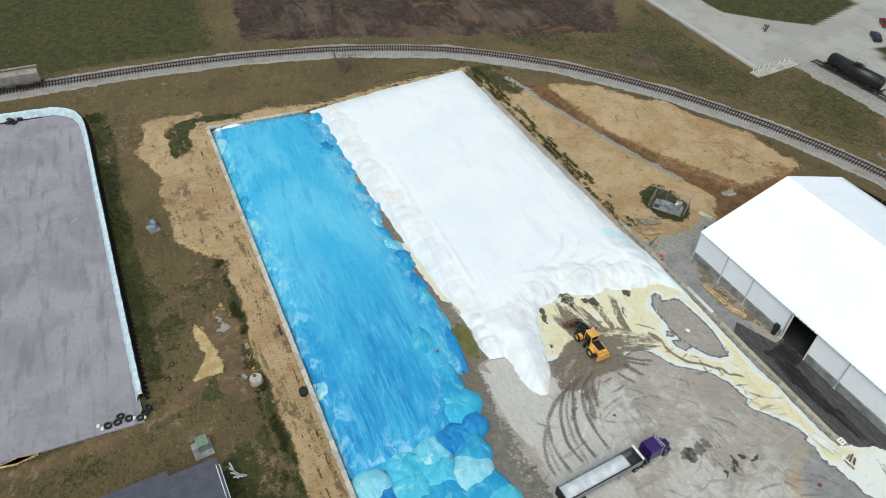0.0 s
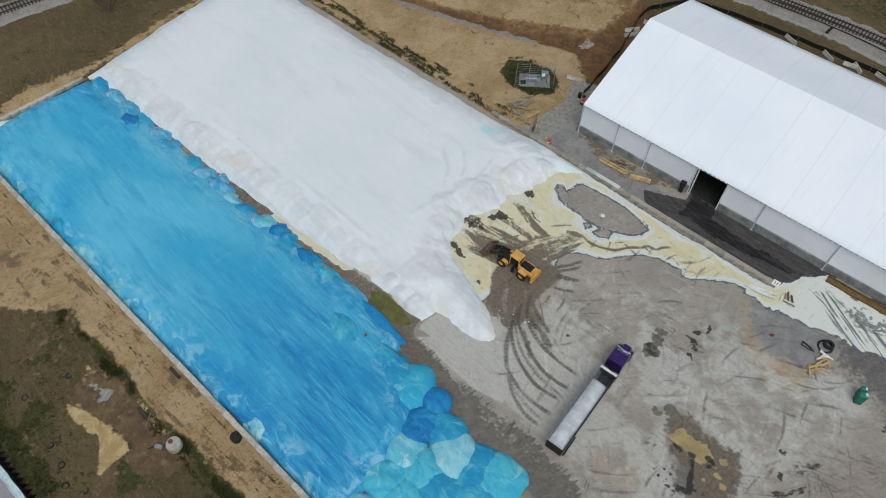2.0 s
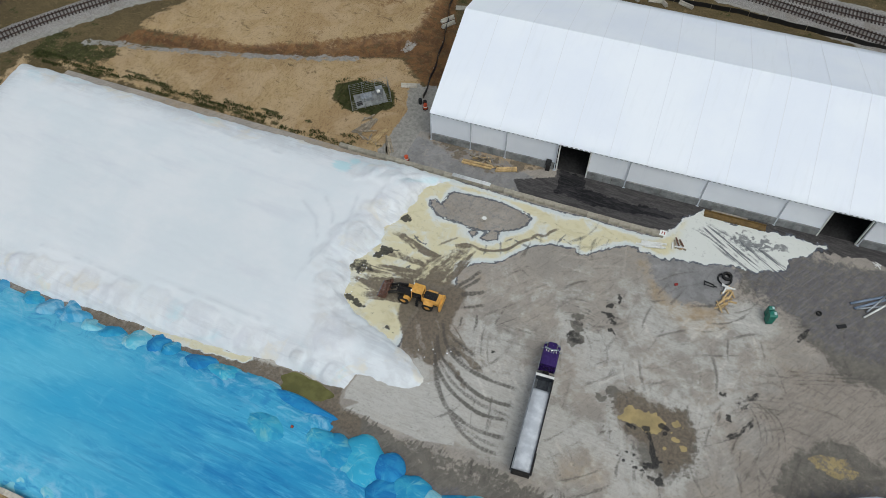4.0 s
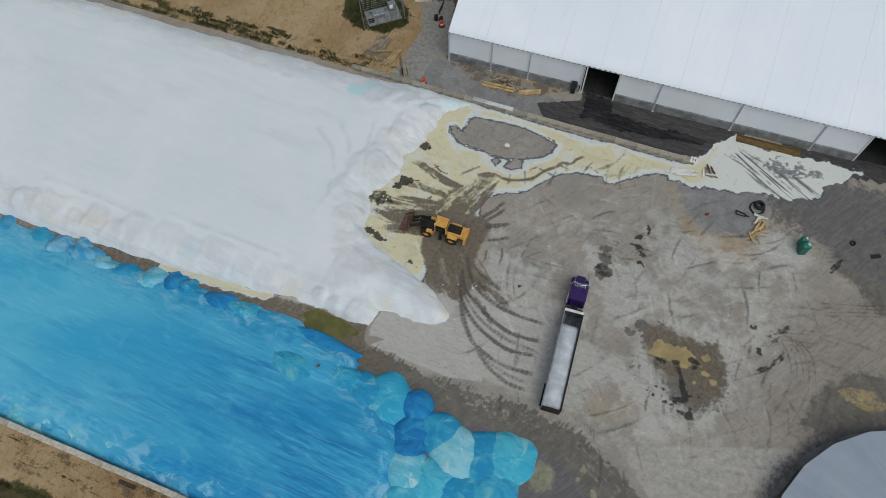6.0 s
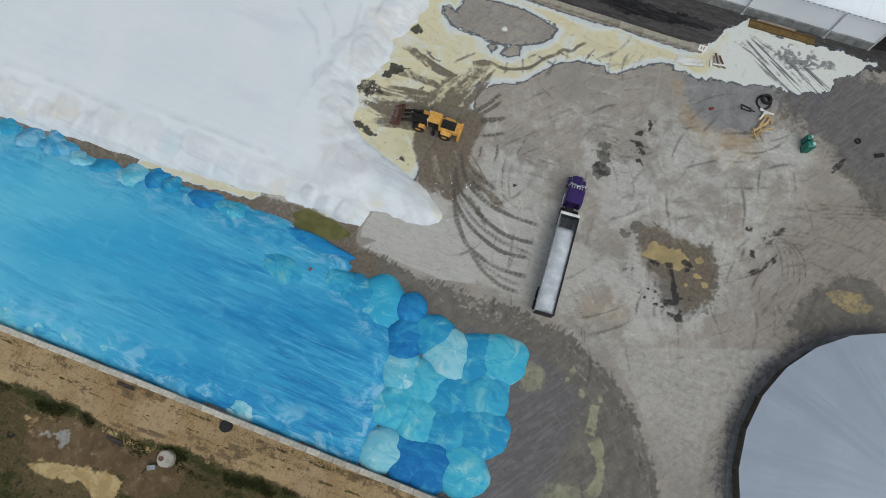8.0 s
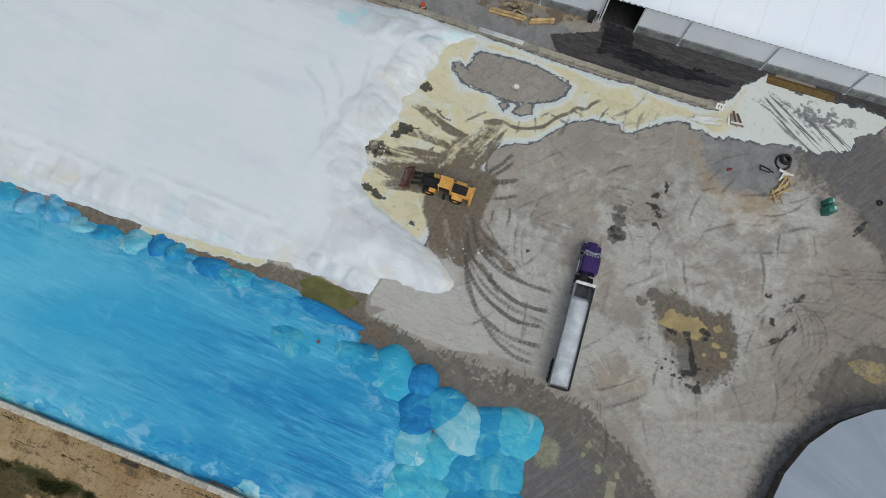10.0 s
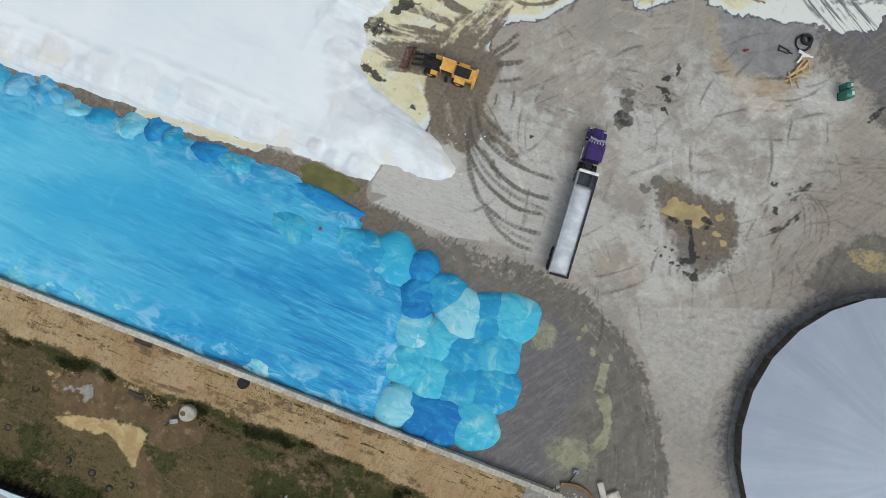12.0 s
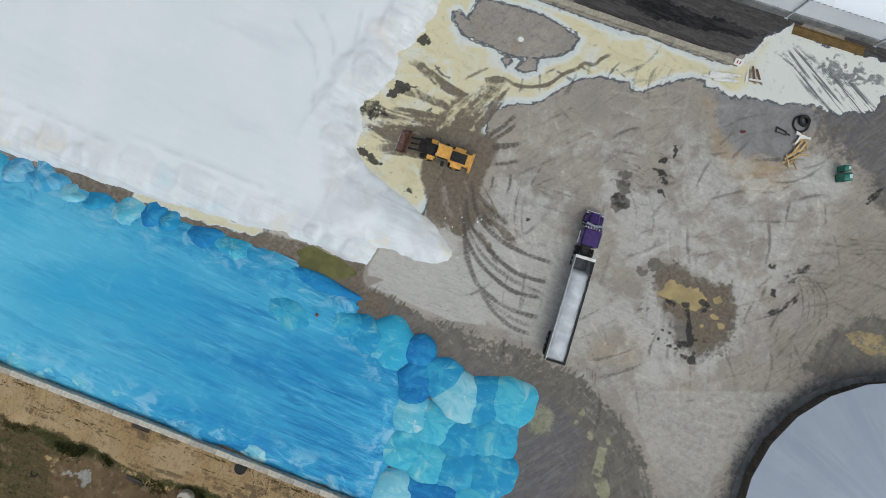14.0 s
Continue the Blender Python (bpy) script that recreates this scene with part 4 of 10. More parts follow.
# ---- yard slab ----
class Marks:
    """Stroke painter on the yard's grid: each stroke lays soft, broken marks along a bent line."""

    def __init__(self, X, Y, seed):
        self.X, self.Y, self.rng = X, Y, random.Random(seed)
        self.grit = fbm(X, Y, 2.2, seed, 3)
        self.blot = fbm(X, Y, 0.7, seed + 1, 3)
        self.mask = np.zeros(X.shape)

    def stroke(self, line, width, strength, rough=0.5, fade=0.25, ribs=0.0):
        gap = min(0.35, max(0.1, width * 0.7))
        xy, _ = bent(line, gap)
        if len(xy) < 3:
            return
        pad = width * 2 + 0.6
        near = np.nonzero((self.X > xy[:, 0].min() - pad) & (self.X < xy[:, 0].max() + pad) & (self.Y > xy[:, 1].min() - pad) & (self.Y < xy[:, 1].max() + pad))
        x, y = self.X[near], self.Y[near]
        if not len(x):
            return
        best, arc = np.full(x.shape, 1e9), np.zeros(x.shape)
        for k in range(len(xy)):
            d = (x - xy[k, 0]) ** 2 + (y - xy[k, 1]) ** 2
            closer = d < best
            best, arc = np.where(closer, d, best), np.where(closer, k / len(xy), arc)
        total = gap * len(xy)
        ends = step(arc, 0, fade * 0.5) * step(1 - arc, 0, fade)
        body = step(width * (1 + rough * 0.8 * self.blot[near]) - np.sqrt(best) + 0.25 * rough * self.grit[near], -0.12, 0.18)
        broken = 1 - rough * step(vnoise(arc * total * 0.8, x * 0 + self.rng.random() * 50, 7) + 0.5 * self.grit[near], 0.5, 0.9)
        if ribs:
            broken = broken * (1 - ribs * (0.5 + 0.5 * np.sin(arc * total * 2 * np.pi / 0.55)))
        self.mask[near] = np.maximum(self.mask[near], strength * ends * body * broken)

    def bundle(self, line, width, strength, sub=0.28, rough=0.6):
        """Several narrower strokes side by side, with uneven ends."""
        count = max(2, int(width / 0.15))
        for _ in range(count):
            off = self.rng.uniform(-width, width)
            a, b = self.rng.uniform(-0.9, 0.9), self.rng.uniform(-0.9, 0.9)
            (x0, y0), (x1, y1) = line[0], line[-1]
            n = math.hypot(x1 - x0, y1 - y0) + 1e-6
            ux, uy = (x1 - x0) / n, (y1 - y0) / n
            moved = [(x - uy * off + self.rng.uniform(-0.3, 0.3), y + ux * off + self.rng.uniform(-0.3, 0.3)) for x, y in line]
            moved[0] = (moved[0][0] - ux * a, moved[0][1] - uy * a)
            moved[-1] = (moved[-1][0] + ux * b * 1.5, moved[-1][1] + uy * b * 1.5)
            self.stroke(moved, sub * self.rng.uniform(0.5, 1.4), strength * self.rng.uniform(0.7, 1.0), rough, 0.3)

    def blot_at(self, x, y, r, strength, squash=1.0, rough=0.6):
        pad = r * 2 + 0.8
        near = np.nonzero((np.abs(self.X - x) < pad * squash) & (np.abs(self.Y - y) < pad))
        d = r * (1 + rough * 0.7 * self.blot[near]) + 0.45 * rough * self.grit[near] - np.hypot((self.X[near] - x) / squash, self.Y[near] - y)
        self.mask[near] = np.maximum(self.mask[near], strength * step(d, -0.12, 0.2))


def build_yard():
    xs = spaced((-92, -66, 3), (-66, -34, 0.3), (-34, 28, 0.11), (28, 44, 0.3), (44, 76, 1.0))
    v, u = np.linspace(0, 1, 520), np.linspace(0, 1, 70)[1:]
    lo, mid = south_wall_y(xs) - 0.2, north_wall_y(xs)
    hi = np.where(xs < -33, mid + 0.02, shed_front_y(xs) + 1.0)
    X = np.repeat(xs[:, None], len(v) + len(u), 1)
    Y = np.concatenate([lo[:, None] + (mid - lo)[:, None] * v[None], mid[:, None] + (hi - mid)[:, None] * u[None]], 1)
    w1, w2, w3 = fbm(X, Y, 0.25, 3), fbm(X, Y, 0.9, 4), fbm(X, Y, 2.6, 5, 2)
    wob = 0.55 * w1 + 0.4 * w2 + 0.25 * w3
    # salt crust with its bluish rim
    left = inside(X, Y, [(-30, 17.5), (-22.8, 17.0), (-13.6, 17.4), (-5.9, 18.2), (3.3, 18.9), (9, 19.4), (8, 17.4), (3.8, 16.6), (2, 16.3), (-0.1, 14.9), (-1.5, 13.8), (-2.7, 12.5), (-3.9, 12.4),
                         (-4.4, 13), (-5.4, 12.6), (-7.5, 12.3), (-9.7, 10.9), (-11.5, 8.6), (-12.6, 6.9), (-15.3, 5.3), (-17.4, 3.8), (-17.3, 1.9), (-16.9, 0.6), (-19.5, -2.4), (-20, -8), (-19.6, -10.6), (-28, -11), (-35, -3), (-34, 5)])
    isle = inside(X, Y, [(-25.6, 11.4), (-26, 12.2), (-25.3, 12.7), (-24.2, 12.2), (-24.1, 13.1), (-24, 14.3), (-23.4, 15), (-19.9, 15.7), (-16.3, 16), (-12.4, 15.6), (-11.5, 15.2), (-11.7, 13.8), (-12.4, 12.7), (-13.8, 11.7),
                         (-16, 10.6), (-18.3, 9.9), (-19.9, 10.2), (-22.1, 10.1), (-23.9, 10.1)])
    isle = np.maximum(isle, inside(X, Y, [(-18.7, 9.4), (-18.1, 10.3), (-17.4, 9.8), (-17.8, 8.7)]))
    isle = np.maximum(isle, inside(X, Y, [(-16.8, 9.1), (-16.1, 11), (-14.8, 11.3), (-14.5, 9.8), (-15.8, 9.0)]))
    right = inside(X, Y, [(3.1, 17.1), (5.6, 19.5), (7.1, 21.3), (8, 23.8), (10.1, 26.5), (12.2, 26.6), (12.9, 25.4), (16.4, 26.1), (22.2, 26.9), (26.5, 27.1), (22.4, 22.8), (22.5, 20.9), (18.2, 19.1), (13.7, 18.3), (11.6, 17.2), (9.1, 17.3), (7.8, 16.2), (5.8, 16.3), (3.8, 16)])
    crust = np.minimum(np.maximum(left, right), -isle) + 0.35 * wob + 0.22 * np.abs(w3) + 0.12 * fbm(X, Y, 3.6, 8, 2) + 0.5 * w2 * step(X, 3, 8)
    cream = (0.55 + 0.12 * step(X, 4, 6)) * step(crust, -0.2, 0.2) + 0.45 * step(crust - 0.25 + 0.7 * w1, 0, 1.1) * step(8.0 - X + w1, -1, 3)
    apron = step(1.0 + 0.8 * w1 + 0.4 * w2 - along(X, Y, [(-60, -21.8), (-46, -20.2), (-38, -19.6), (-32, -18.6)]), -0.3, 0.3)
    edge = np.exp(-(((crust + 0.03) / (0.11 + 0.1 * np.abs(w2))) ** 2)) * step(X, -28, -26) * step(w1 + 0.4 * w2, -0.9, -0.4)
    edge = np.maximum(edge, np.exp(-(((isle + 0.35 * wob - 0.05) / (0.05 + 0.3 * np.abs(w2))) ** 2)))
    scr = Marks(X, Y, 21)
    for line in ([(-14, 9.7), (-13.1, 7.6)], [(-15.6, 8.5), (-15.2, 6.4)], [(-12.7, 10.8), (-10.2, 10.4)], [(-10.6, 12.4), (-8.4, 12.1)], [(-6.2, 14.7), (-7, 12.1)], [(-4.2, 15), (-4, 12.9)], [(-6.5, 13.7), (-4.8, 13.1)], [(-13.5, 9.9), (-12.5, 11.1)]):
        scr.stroke(line, 0.17, 0.7, 0.4)
    for q in range(5):
        scr.blot_at(17 + scr.rng.gauss(0, 1.3), 23.9 + scr.rng.gauss(0, 0.5), scr.rng.uniform(0.3, 0.7), 0.6, 1.8, 1.0)
    scr.mask = np.maximum(scr.mask, 0.8 * step(inside(X, Y, [(14.4, 22.8), (15.5, 25), (19.4, 25.2), (20.4, 23.4), (16.9, 22.2)]) + wob, -0.4, 0.6) * step(w3 + 0.5 * w2, -0.5, 0.3))
    for k in range(14):
        o = scr.rng.uniform(-2.6, 2.6)
        scr.stroke([(9 + 0.3 * o, 23.6 + 0.5 * o), (13 + 0.6 * o, 22.6 + 0.4 * o), (17 + o, 20.6 + 0.3 * o), (19.4 + o, 18.8)], scr.rng.uniform(0.06, 0.14), scr.rng.uniform(0.4, 0.9), 0.5, 0.4)
    scrape = np.clip(scr.mask, 0, 1)
    plough = step(inside(X, Y, [(9.5, 22.6), (11, 24.6), (15.5, 23.6), (20, 23.4), (23.6, 21.6), (22.6, 18.8), (17.6, 18.2), (14, 19.8)]) + 0.7 * wob, -0.8, 1.6)
    # mud dragged out from the digging face
    mk = Marks(X, Y, 31)
    for line, width in (([(-20.9, -1.2), (-24.4, -1.4), (-28, -1.8), (-31, -2)], 1.0), ([(-21.2, -2.1), (-25.2, -3.1), (-28.7, -4.1)], 0.6), ([(-21, -3.5), (-24.5, -4.5), (-27.5, -5.6)], 0.45), ([(-20.1, 3.8), (-22.8, 4), (-25.2, 4.5), (-28, 5.3)], 0.4),
                        ([(-20, 1.9), (-22.3, 2), (-26.4, 2.1), (-27.9, 1.4)], 0.35), ([(-20.7, 0), (-23.4, -0.5), (-27, -1.6)], 0.8), ([(-19.5, -1), (-18.2, 2.7), (-17.7, 5.3), (-16.9, 7.3)], 1.3), ([(-20.3, -1), (-20, 2.8), (-18.6, 5.6), (-17.6, 7.2)], 1.2),
                        ([(-22.3, -3), (-26.5, -3.3), (-29.5, -3.2)], 0.5), ([(-18.5, -5.1), (-18.6, -8.1), (-17, -10.6)], 1.1), ([(-16.7, -4.3), (-14.4, -6.2), (-11.6, -7.9)], 0.9), ([(-17.6, -4.7), (-16.2, -7), (-14.3, -9.8)], 1.2), ([(-21.6, -2.6), (-19, -1.6), (-16.4, -0.6)], 1.9)):
        mk.bundle(line, width, 0.95, 0.28, 0.35)
        mk.bundle(line, width * 0.6, 0.85, 0.4, 0.3)
    # ochre runnel across the crust
    mk.stroke([(-19.4, 6.2), (-18.5, 6.9), (-17.6, 7.3), (-16.6, 7.3)], 0.5, 0.75, 0.3, 0.3)
    mk.stroke([(-18.5, 6.9), (-17.6, 7.5), (-16.1, 7.4), (-14.5, 7.8), (-12.7, 8.9), (-11.6, 10.6), (-10.3, 12), (-9.9, 12.8), (-8.8, 13.1), (-8.2, 14.2), (-7.1, 15.3)], 0.26, 0.8, 0.2, 0.1)
    mk.stroke([(-7.3, 15.2), (-5, 15.5), (-1.7, 16.3)], 0.12, 0.4, 0.6, 0.4)
    mk.stroke([(-19.4, 8.2), (-20.6, 6.8), (-21.9, 5.3)], 0.2, 0.6, 0.3, 0.3)
    mk.blot_at(-18.4, -1.8, 1.9, 0.9, 1.3)
    mk.blot_at(-21.4, -1.6, 1.8, 0.85, 1.3)
    body = inside(X, Y, [(-23.1, 0.5), (-22.1, 3), (-20.4, 4.4), (-18.7, 5.8), (-17.7, 4.9), (-17.7, 2.9), (-17.1, 0.9), (-15.1, 0.6), (-14.6, -0.7), (-14.8, -3.4), (-14.4, -6.4), (-16.9, -8.4), (-19.6, -7), (-19.7, -4.1), (-21.4, -1.8)])
    comb_m = Marks(X, Y, 36)
    for a, b, c, n in (((-21.5, 0), (-19.5, 4), (-17.6, 7.6), 16), ((-20.5, -3), (-18, -7), (-15, -10), 14), ((-18.6, -4), (-16, -7), (-12.6, -9.4), 8), ((-23, -1), (-26.5, -1.8), (-30, -2.6), 9), ((-22.5, 1), (-25, 3), (-28, 4.5), 6)):
        for _ in range(n):
            o, q = comb_m.rng.uniform(-1.6, 1.6), comb_m.rng.uniform(0, 0.5)
            line = [(x + o, y + 0.4 * o) for x, y in (a, b, c)]
            line[0] = (line[0][0] + (line[1][0] - line[0][0]) * q, line[0][1] + (line[1][1] - line[0][1]) * q)
            comb_m.stroke(line, comb_m.rng.uniform(0.08, 0.26), comb_m.rng.uniform(0.5, 0.95), 0.6, 0.4)
    mud = np.maximum(mk.mask, 0.85 * step(body + 0.8 * wob, -0.3, 0.9)) * (1 - 0.8 * comb_m.mask)
    # churned wet mud where the loader turns
    churn = Marks(X, Y, 37)
    for line, w in (([(-19.3, -2.0), (-19.4, 0.9), (-18.9, 3.9), (-18.0, 6.9)], 0.75), ([(-22.2, -4.5), (-25.1, -4.0), (-27.5, -4.2), (-30.1, -4.2)], 0.5), ([(-15.8, -6.2), (-12.3, -7.1), (-6.7, -9.5)], 0.45), ([(-15.5, -9.1), (-12.2, -10.6), (-10.0, -12.2)], 0.4), ([(-20.0, -7.5), (-17.9, -9.5), (-15.4, -10.7)], 0.5)):
        churn.bundle(line, w, 0.75, 0.3, 1.0)
    pale = Marks(X, Y, 38)
    for line in ([(-19.8, -5.6), (-18.8, -6.7), (-17.0, -8.8), (-16.0, -9.8)], [(-16.9, -6.7), (-15.7, -7.9), (-15.1, -9.1)], [(-18.8, -0.9), (-18.2, 1.0), (-18.1, 3.7)], [(-22.3, -0.8), (-21.5, 0.9), (-21.0, 2.8)]):
        pale.bundle(line, 0.35, 0.8, 0.3, 1.0)
    churned = 0.95 * step(inside(X, Y, [(-22.2, -4.9), (-21.8, -2.7), (-19.8, -1.6), (-18.2, -3.1), (-16.0, -5.7), (-13.9, -7.0), (-13.9, -9.3), (-14.3, -10.9), (-15.4, -11.0), (-17.6, -10.0), (-20.0, -8.3), (-21.6, -6.6)]) + 0.7 * wob, -0.4, 0.6)
    mud = np.maximum(mud, np.maximum(churned, churn.mask)) * (1 - 0.85 * pale.mask)
    mud = np.maximum(mud, 0.75 * step(inside(X, Y, [(7, -4.6), (8.4, -3.9), (11, -4.3), (15, -4.3), (17, -6.3), (17, -9.4), (14.9, -12), (12.6, -10), (9, -9), (7.4, -7)]) + wob, -0.8, 0.8))
    # black slurry holes, oil and wet spots
    gap = step(1.1 + 0.4 * w2 - along(X, Y, [(-60, -22.6), (-52, -22.2), (-46, -21.3), (-40, -20.8), (-34, -20.2), (-30, -19.8), (-25, -19.8)]), -0.2, 0.3)
    mud = np.maximum(mud, 0.62 * gap)
    mud = np.maximum(mud, 0.7 * step(inside(X, Y, [(-26, -18.6), (-23.3, -17.6), (-23, -19.4), (-22, -20.4), (-19.5, -20.3), (-18, -23), (-22, -22.6), (-26, -21.4)]) + 0.4 * wob, -0.3, 0.3))
    spill = step(0.55 + 0.5 * w2 + 0.2 * w3 - along(X, Y, [(-50, -21.3), (-44.6, -20.8), (-40, -20.2), (-36, -19.7)]), -0.2, 0.2)
    cream = np.maximum(cream, 0.85 * spill)
    mud = mud * (1 - spill)
    so = Marks(X, Y, 41)
    for cx, cy, r, e in ((11.5, -7.7, 0.45, 0.9), (9.6, -8.05, 0.2, 2.4), (13.3, -6.7, 0.35, 1.7), (13.6, -7.5, 0.3, 0.9), (11.9, -5.5, 0.18, 1), (14.4, -13.1, 0.45, 1)):
        so.blot_at(cx, cy, r, 0.95, e)
    for hole, f in (([(-28.3, 7.4), (-27.8, 8.6), (-26.5, 7.9), (-27.3, 7.5)], 0.95), ([(-28.9, 0.3), (-28.5, 1.4), (-28.7, 2.5), (-27.5, 2.5), (-26.2, 2.6), (-27.5, 1.5), (-28.1, 0.5)], 0.95),
                    ([(-29.6, -6.5), (-29.2, -6.1), (-27.9, -6.4), (-26.2, -7.1), (-27.2, -7.6), (-28.2, -7)], 0.8), ([(-22.6, -8.7), (-22.5, -7.8), (-21.2, -8.9)], 0.6), ([(-31.6, -2.4), (-30.9, -0.9), (-29.2, -0.5), (-27.8, -1.6), (-29.3, -2.9)], 0.5)):
        so.mask = np.maximum(so.mask, f * step(inside(X, Y, hole) + 0.25 * w2 + 0.3 * w3, -0.15, 0.2))
    ink = Marks(X, Y, 43)
    for line in ([(-25.4, 5.8), (-24.3, 5.2), (-23.1, 5.1)], [(-25.2, 5.3), (-24.5, 5.7), (-23.6, 5.4)], [(-22.7, 5.2), (-21.7, 5.3)], [(-22.5, 5.6), (-22, 5.5)], [(-24.4, 0.2), (-23.6, 1)], [(-24.1, 0.9), (-23.4, 0.6)]):
        ink.stroke(line, 0.15, 0.95, 0.8, 0.1)
    edge = np.maximum(edge, ink.mask)
    so.blot_at(0, 0, 0.95, 0.42, 1.15, 0.4)
    so.blot_at(-0.3, 2.2, 0.7, 0.3, 1.2, 0.9)
    for line, w, f in (([(11.7, -7.9), (12.4, -9), (13, -10.4), (13.5, -11.4)], 0.34, 1.0), ([(13.2, -10.4), (13.5, -11.5), (12.3, -11.9)], 0.4, 0.85), ([(13, -13.2), (14.4, -13), (15, -13.4)], 0.3, 0.6)):
        so.stroke(line, w, f, 0.7, 0.1)
    for _ in range(26):
        so.blot_at(so.rng.gauss(12.6, 1.6), so.rng.gauss(-11.8, 0.8), so.rng.uniform(0.06, 0.22), 0.7)
    for cx, cy, r in ((3.4, 7.9, 0.24), (4.1, 7.6, 0.22), (3.7, 7.2, 0.12), (3.0, 6.3, 0.3), (3.1, 4.9, 0.38), (3.5, 4.5, 0.36), (3.1, 3.8, 0.34), (3.7, 3.0, 0.28), (2.2, 6.6, 0.12), (20, -2.7, 0.28), (18.8, 0.2, 0.26), (18.4, -5.5, 0.22), (-8.6, -6.2, 0.14)):
        so.blot_at(cx, cy, r * 0.62, 0.8, 1.2, 1.2)
        for _ in range(3):
            so.blot_at(cx + so.rng.gauss(0, 0.3), cy + so.rng.gauss(0, 0.3), r * 0.3, 0.7, 1, 1.2)
    for line, w in (([(19.4, -5.2), (21.2, -3.4), (22.2, -1.4)], 0.55), ([(20.6, -0.2), (22.4, 1.6)], 0.5), ([(25.4, 11.4), (26.2, 12.8)], 0.5)):
        so.bundle(line, w, 0.6, 0.3, 0.9)
    soot = so.mask
    # wet and dark ground, with the tank's soft shade painted in
    wet_d = inside(X, Y, [(-25.1, -19), (-24.4, -20.1), (-22.3, -20.6), (-19, -20.1), (-16.3, -20.6), (-14.8, -21), (-11.9, -20.5), (-8.6, -20), (-5.2, -19.7), (-1.9, -19.5), (1.7, -19.7), (3.9, -19.9), (6.5, -21.1), (10.2, -22.5), (13.9, -25.2), (17.7, -29.7), (20.8, -34.6), (23, -46),
                          (-30, -46), (-70, -26), (-90, -26), (-90, -21), (-60, -19)])
    comb = vnoise((X - 0.2 * Y) * 5.5, Y * 0.5, 77) - 0.5
    wet_shade = step(wet_d + 0.45 * wob + 0.9 * comb * step(-10 - Y, 0, 4) * step(8 - X, 0, 5) + 0.3 * w3, -0.5, 0.5) * (0.5 + 0.5 * step(X, -32, -20))
    ring = inside(X, Y, [(6.4, -4.6), (8.2, -3.8), (11, -4.2), (15.2, -3.9), (17.4, -6.3), (17.4, -9.6), (14.9, -13.2), (10.7, -11.4), (8.4, -9.4), (7, -7)])
    wet_shade = np.maximum(wet_shade, 0.95 * step(ring + 1.5 * wob + 0.5 * comb, -1.2, 1.6) * (0.45 + 0.55 * step(X + w2, 9, 13)))
    wet_shade = np.maximum(wet_shade, 0.85 * step(inside(X, Y, [(26, -9), (27.4, -4), (30, -0.6), (34, 0.4), (44, -3), (44, -10), (32, -9)]) + 1.2 * wob, -0.8, 0.8))
    wet_shade = np.maximum(wet_shade, 0.95 * step(inside(X, Y, [(14, 19), (24, 25), (60, 29), (60, 9), (36, 7.5), (24, 13), (18, 15)]) + 2 * w1 + wob, -2, 2))
    # ring round the tank: its soft shade painted in, together with damp dirt
    shade_ring = step(3.0 + 0.8 * w1 + 0.3 * w2 - (np.hypot(X - 41.6, Y + 22.2) - 17.4), 0, 3.6)
    wet_shade = np.maximum(wet_shade, 0.7 * shade_ring)
    halo = Marks(X, Y, 51)
    for cx, cy, r in ((0, 0, 1.1), (-0.3, 1.7, 0.8), (-0.5, 3, 0.6), (6.6, -5, 0.8), (5.4, -6.4, 0.6), (7.4, -5.8, 0.7), (16.6, -8, 0.9), (15.6, -11, 0.9)):
        halo.blot_at(cx, cy, r, 0.9, 1.1, 0.8)
    for k in range(16):
        y = halo.rng.uniform(1.2, 4.4)
        halo.stroke([(-2.6 + halo.rng.random(), y), (0.2, y + 0.15), (1.5 + halo.rng.random(), y - 0.1)], halo.rng.uniform(0.06, 0.14), 0.7, 0.9)
    for k in range(60):
        a, r0 = halo.rng.uniform(-2.8, -0.2) if k % 3 else halo.rng.uniform(2.2, 3.6), halo.rng.uniform(4.2, 5.6)
        r1 = r0 + halo.rng.uniform(0.6, 2.2)
        halo.stroke([(12.3 + r * math.cos(a + 0.08 * j), -7.6 + r * math.sin(a + 0.08 * j)) for j, r in enumerate((r0, (r0 + r1) / 2, r1))], halo.rng.uniform(0.06, 0.18), halo.rng.uniform(0.4, 0.85), 0.8, 0.5)
    wet_shade = np.maximum(wet_shade, halo.mask)
    dry = Marks(X, Y, 56)
    for k in range(60):
        x, y = dry.rng.uniform(-14, 7), dry.rng.uniform(-40, -24)
        a, l = radians(-22 + dry.rng.gauss(0, 16)), dry.rng.uniform(1.2, 4.5)
        dry.stroke([(x, y), (x + 0.5 * l * math.cos(a), y + 0.5 * l * math.sin(a) + 0.1), (x + l * math.cos(a), y + l * math.sin(a))], dry.rng.uniform(0.06, 0.18), dry.rng.uniform(0.2, 0.5), 0.6, 0.4)
    bow = bent([(-6, -20.6), (2, -20.4), (6.5, -21.6), (10.2, -23.2), (13.9, -26.2), (17.4, -31), (20, -36.5), (21.6, -44)], 0.4)[0]
    for k in range(150):
        off, n0, n1 = dry.rng.uniform(-0.3, 1.0) ** 2 * 5, dry.rng.randint(0, len(bow) - 8), dry.rng.randint(6, 22)
        seg = [(q[0] - 0.75 * off, q[1] - 0.6 * off) for q in bow[n0:n0 + n1:3]]
        if len(seg) > 2:
            dry.stroke(seg, dry.rng.uniform(0.05, 0.15), dry.rng.uniform(0.3, 0.85), 0.5, 0.5)
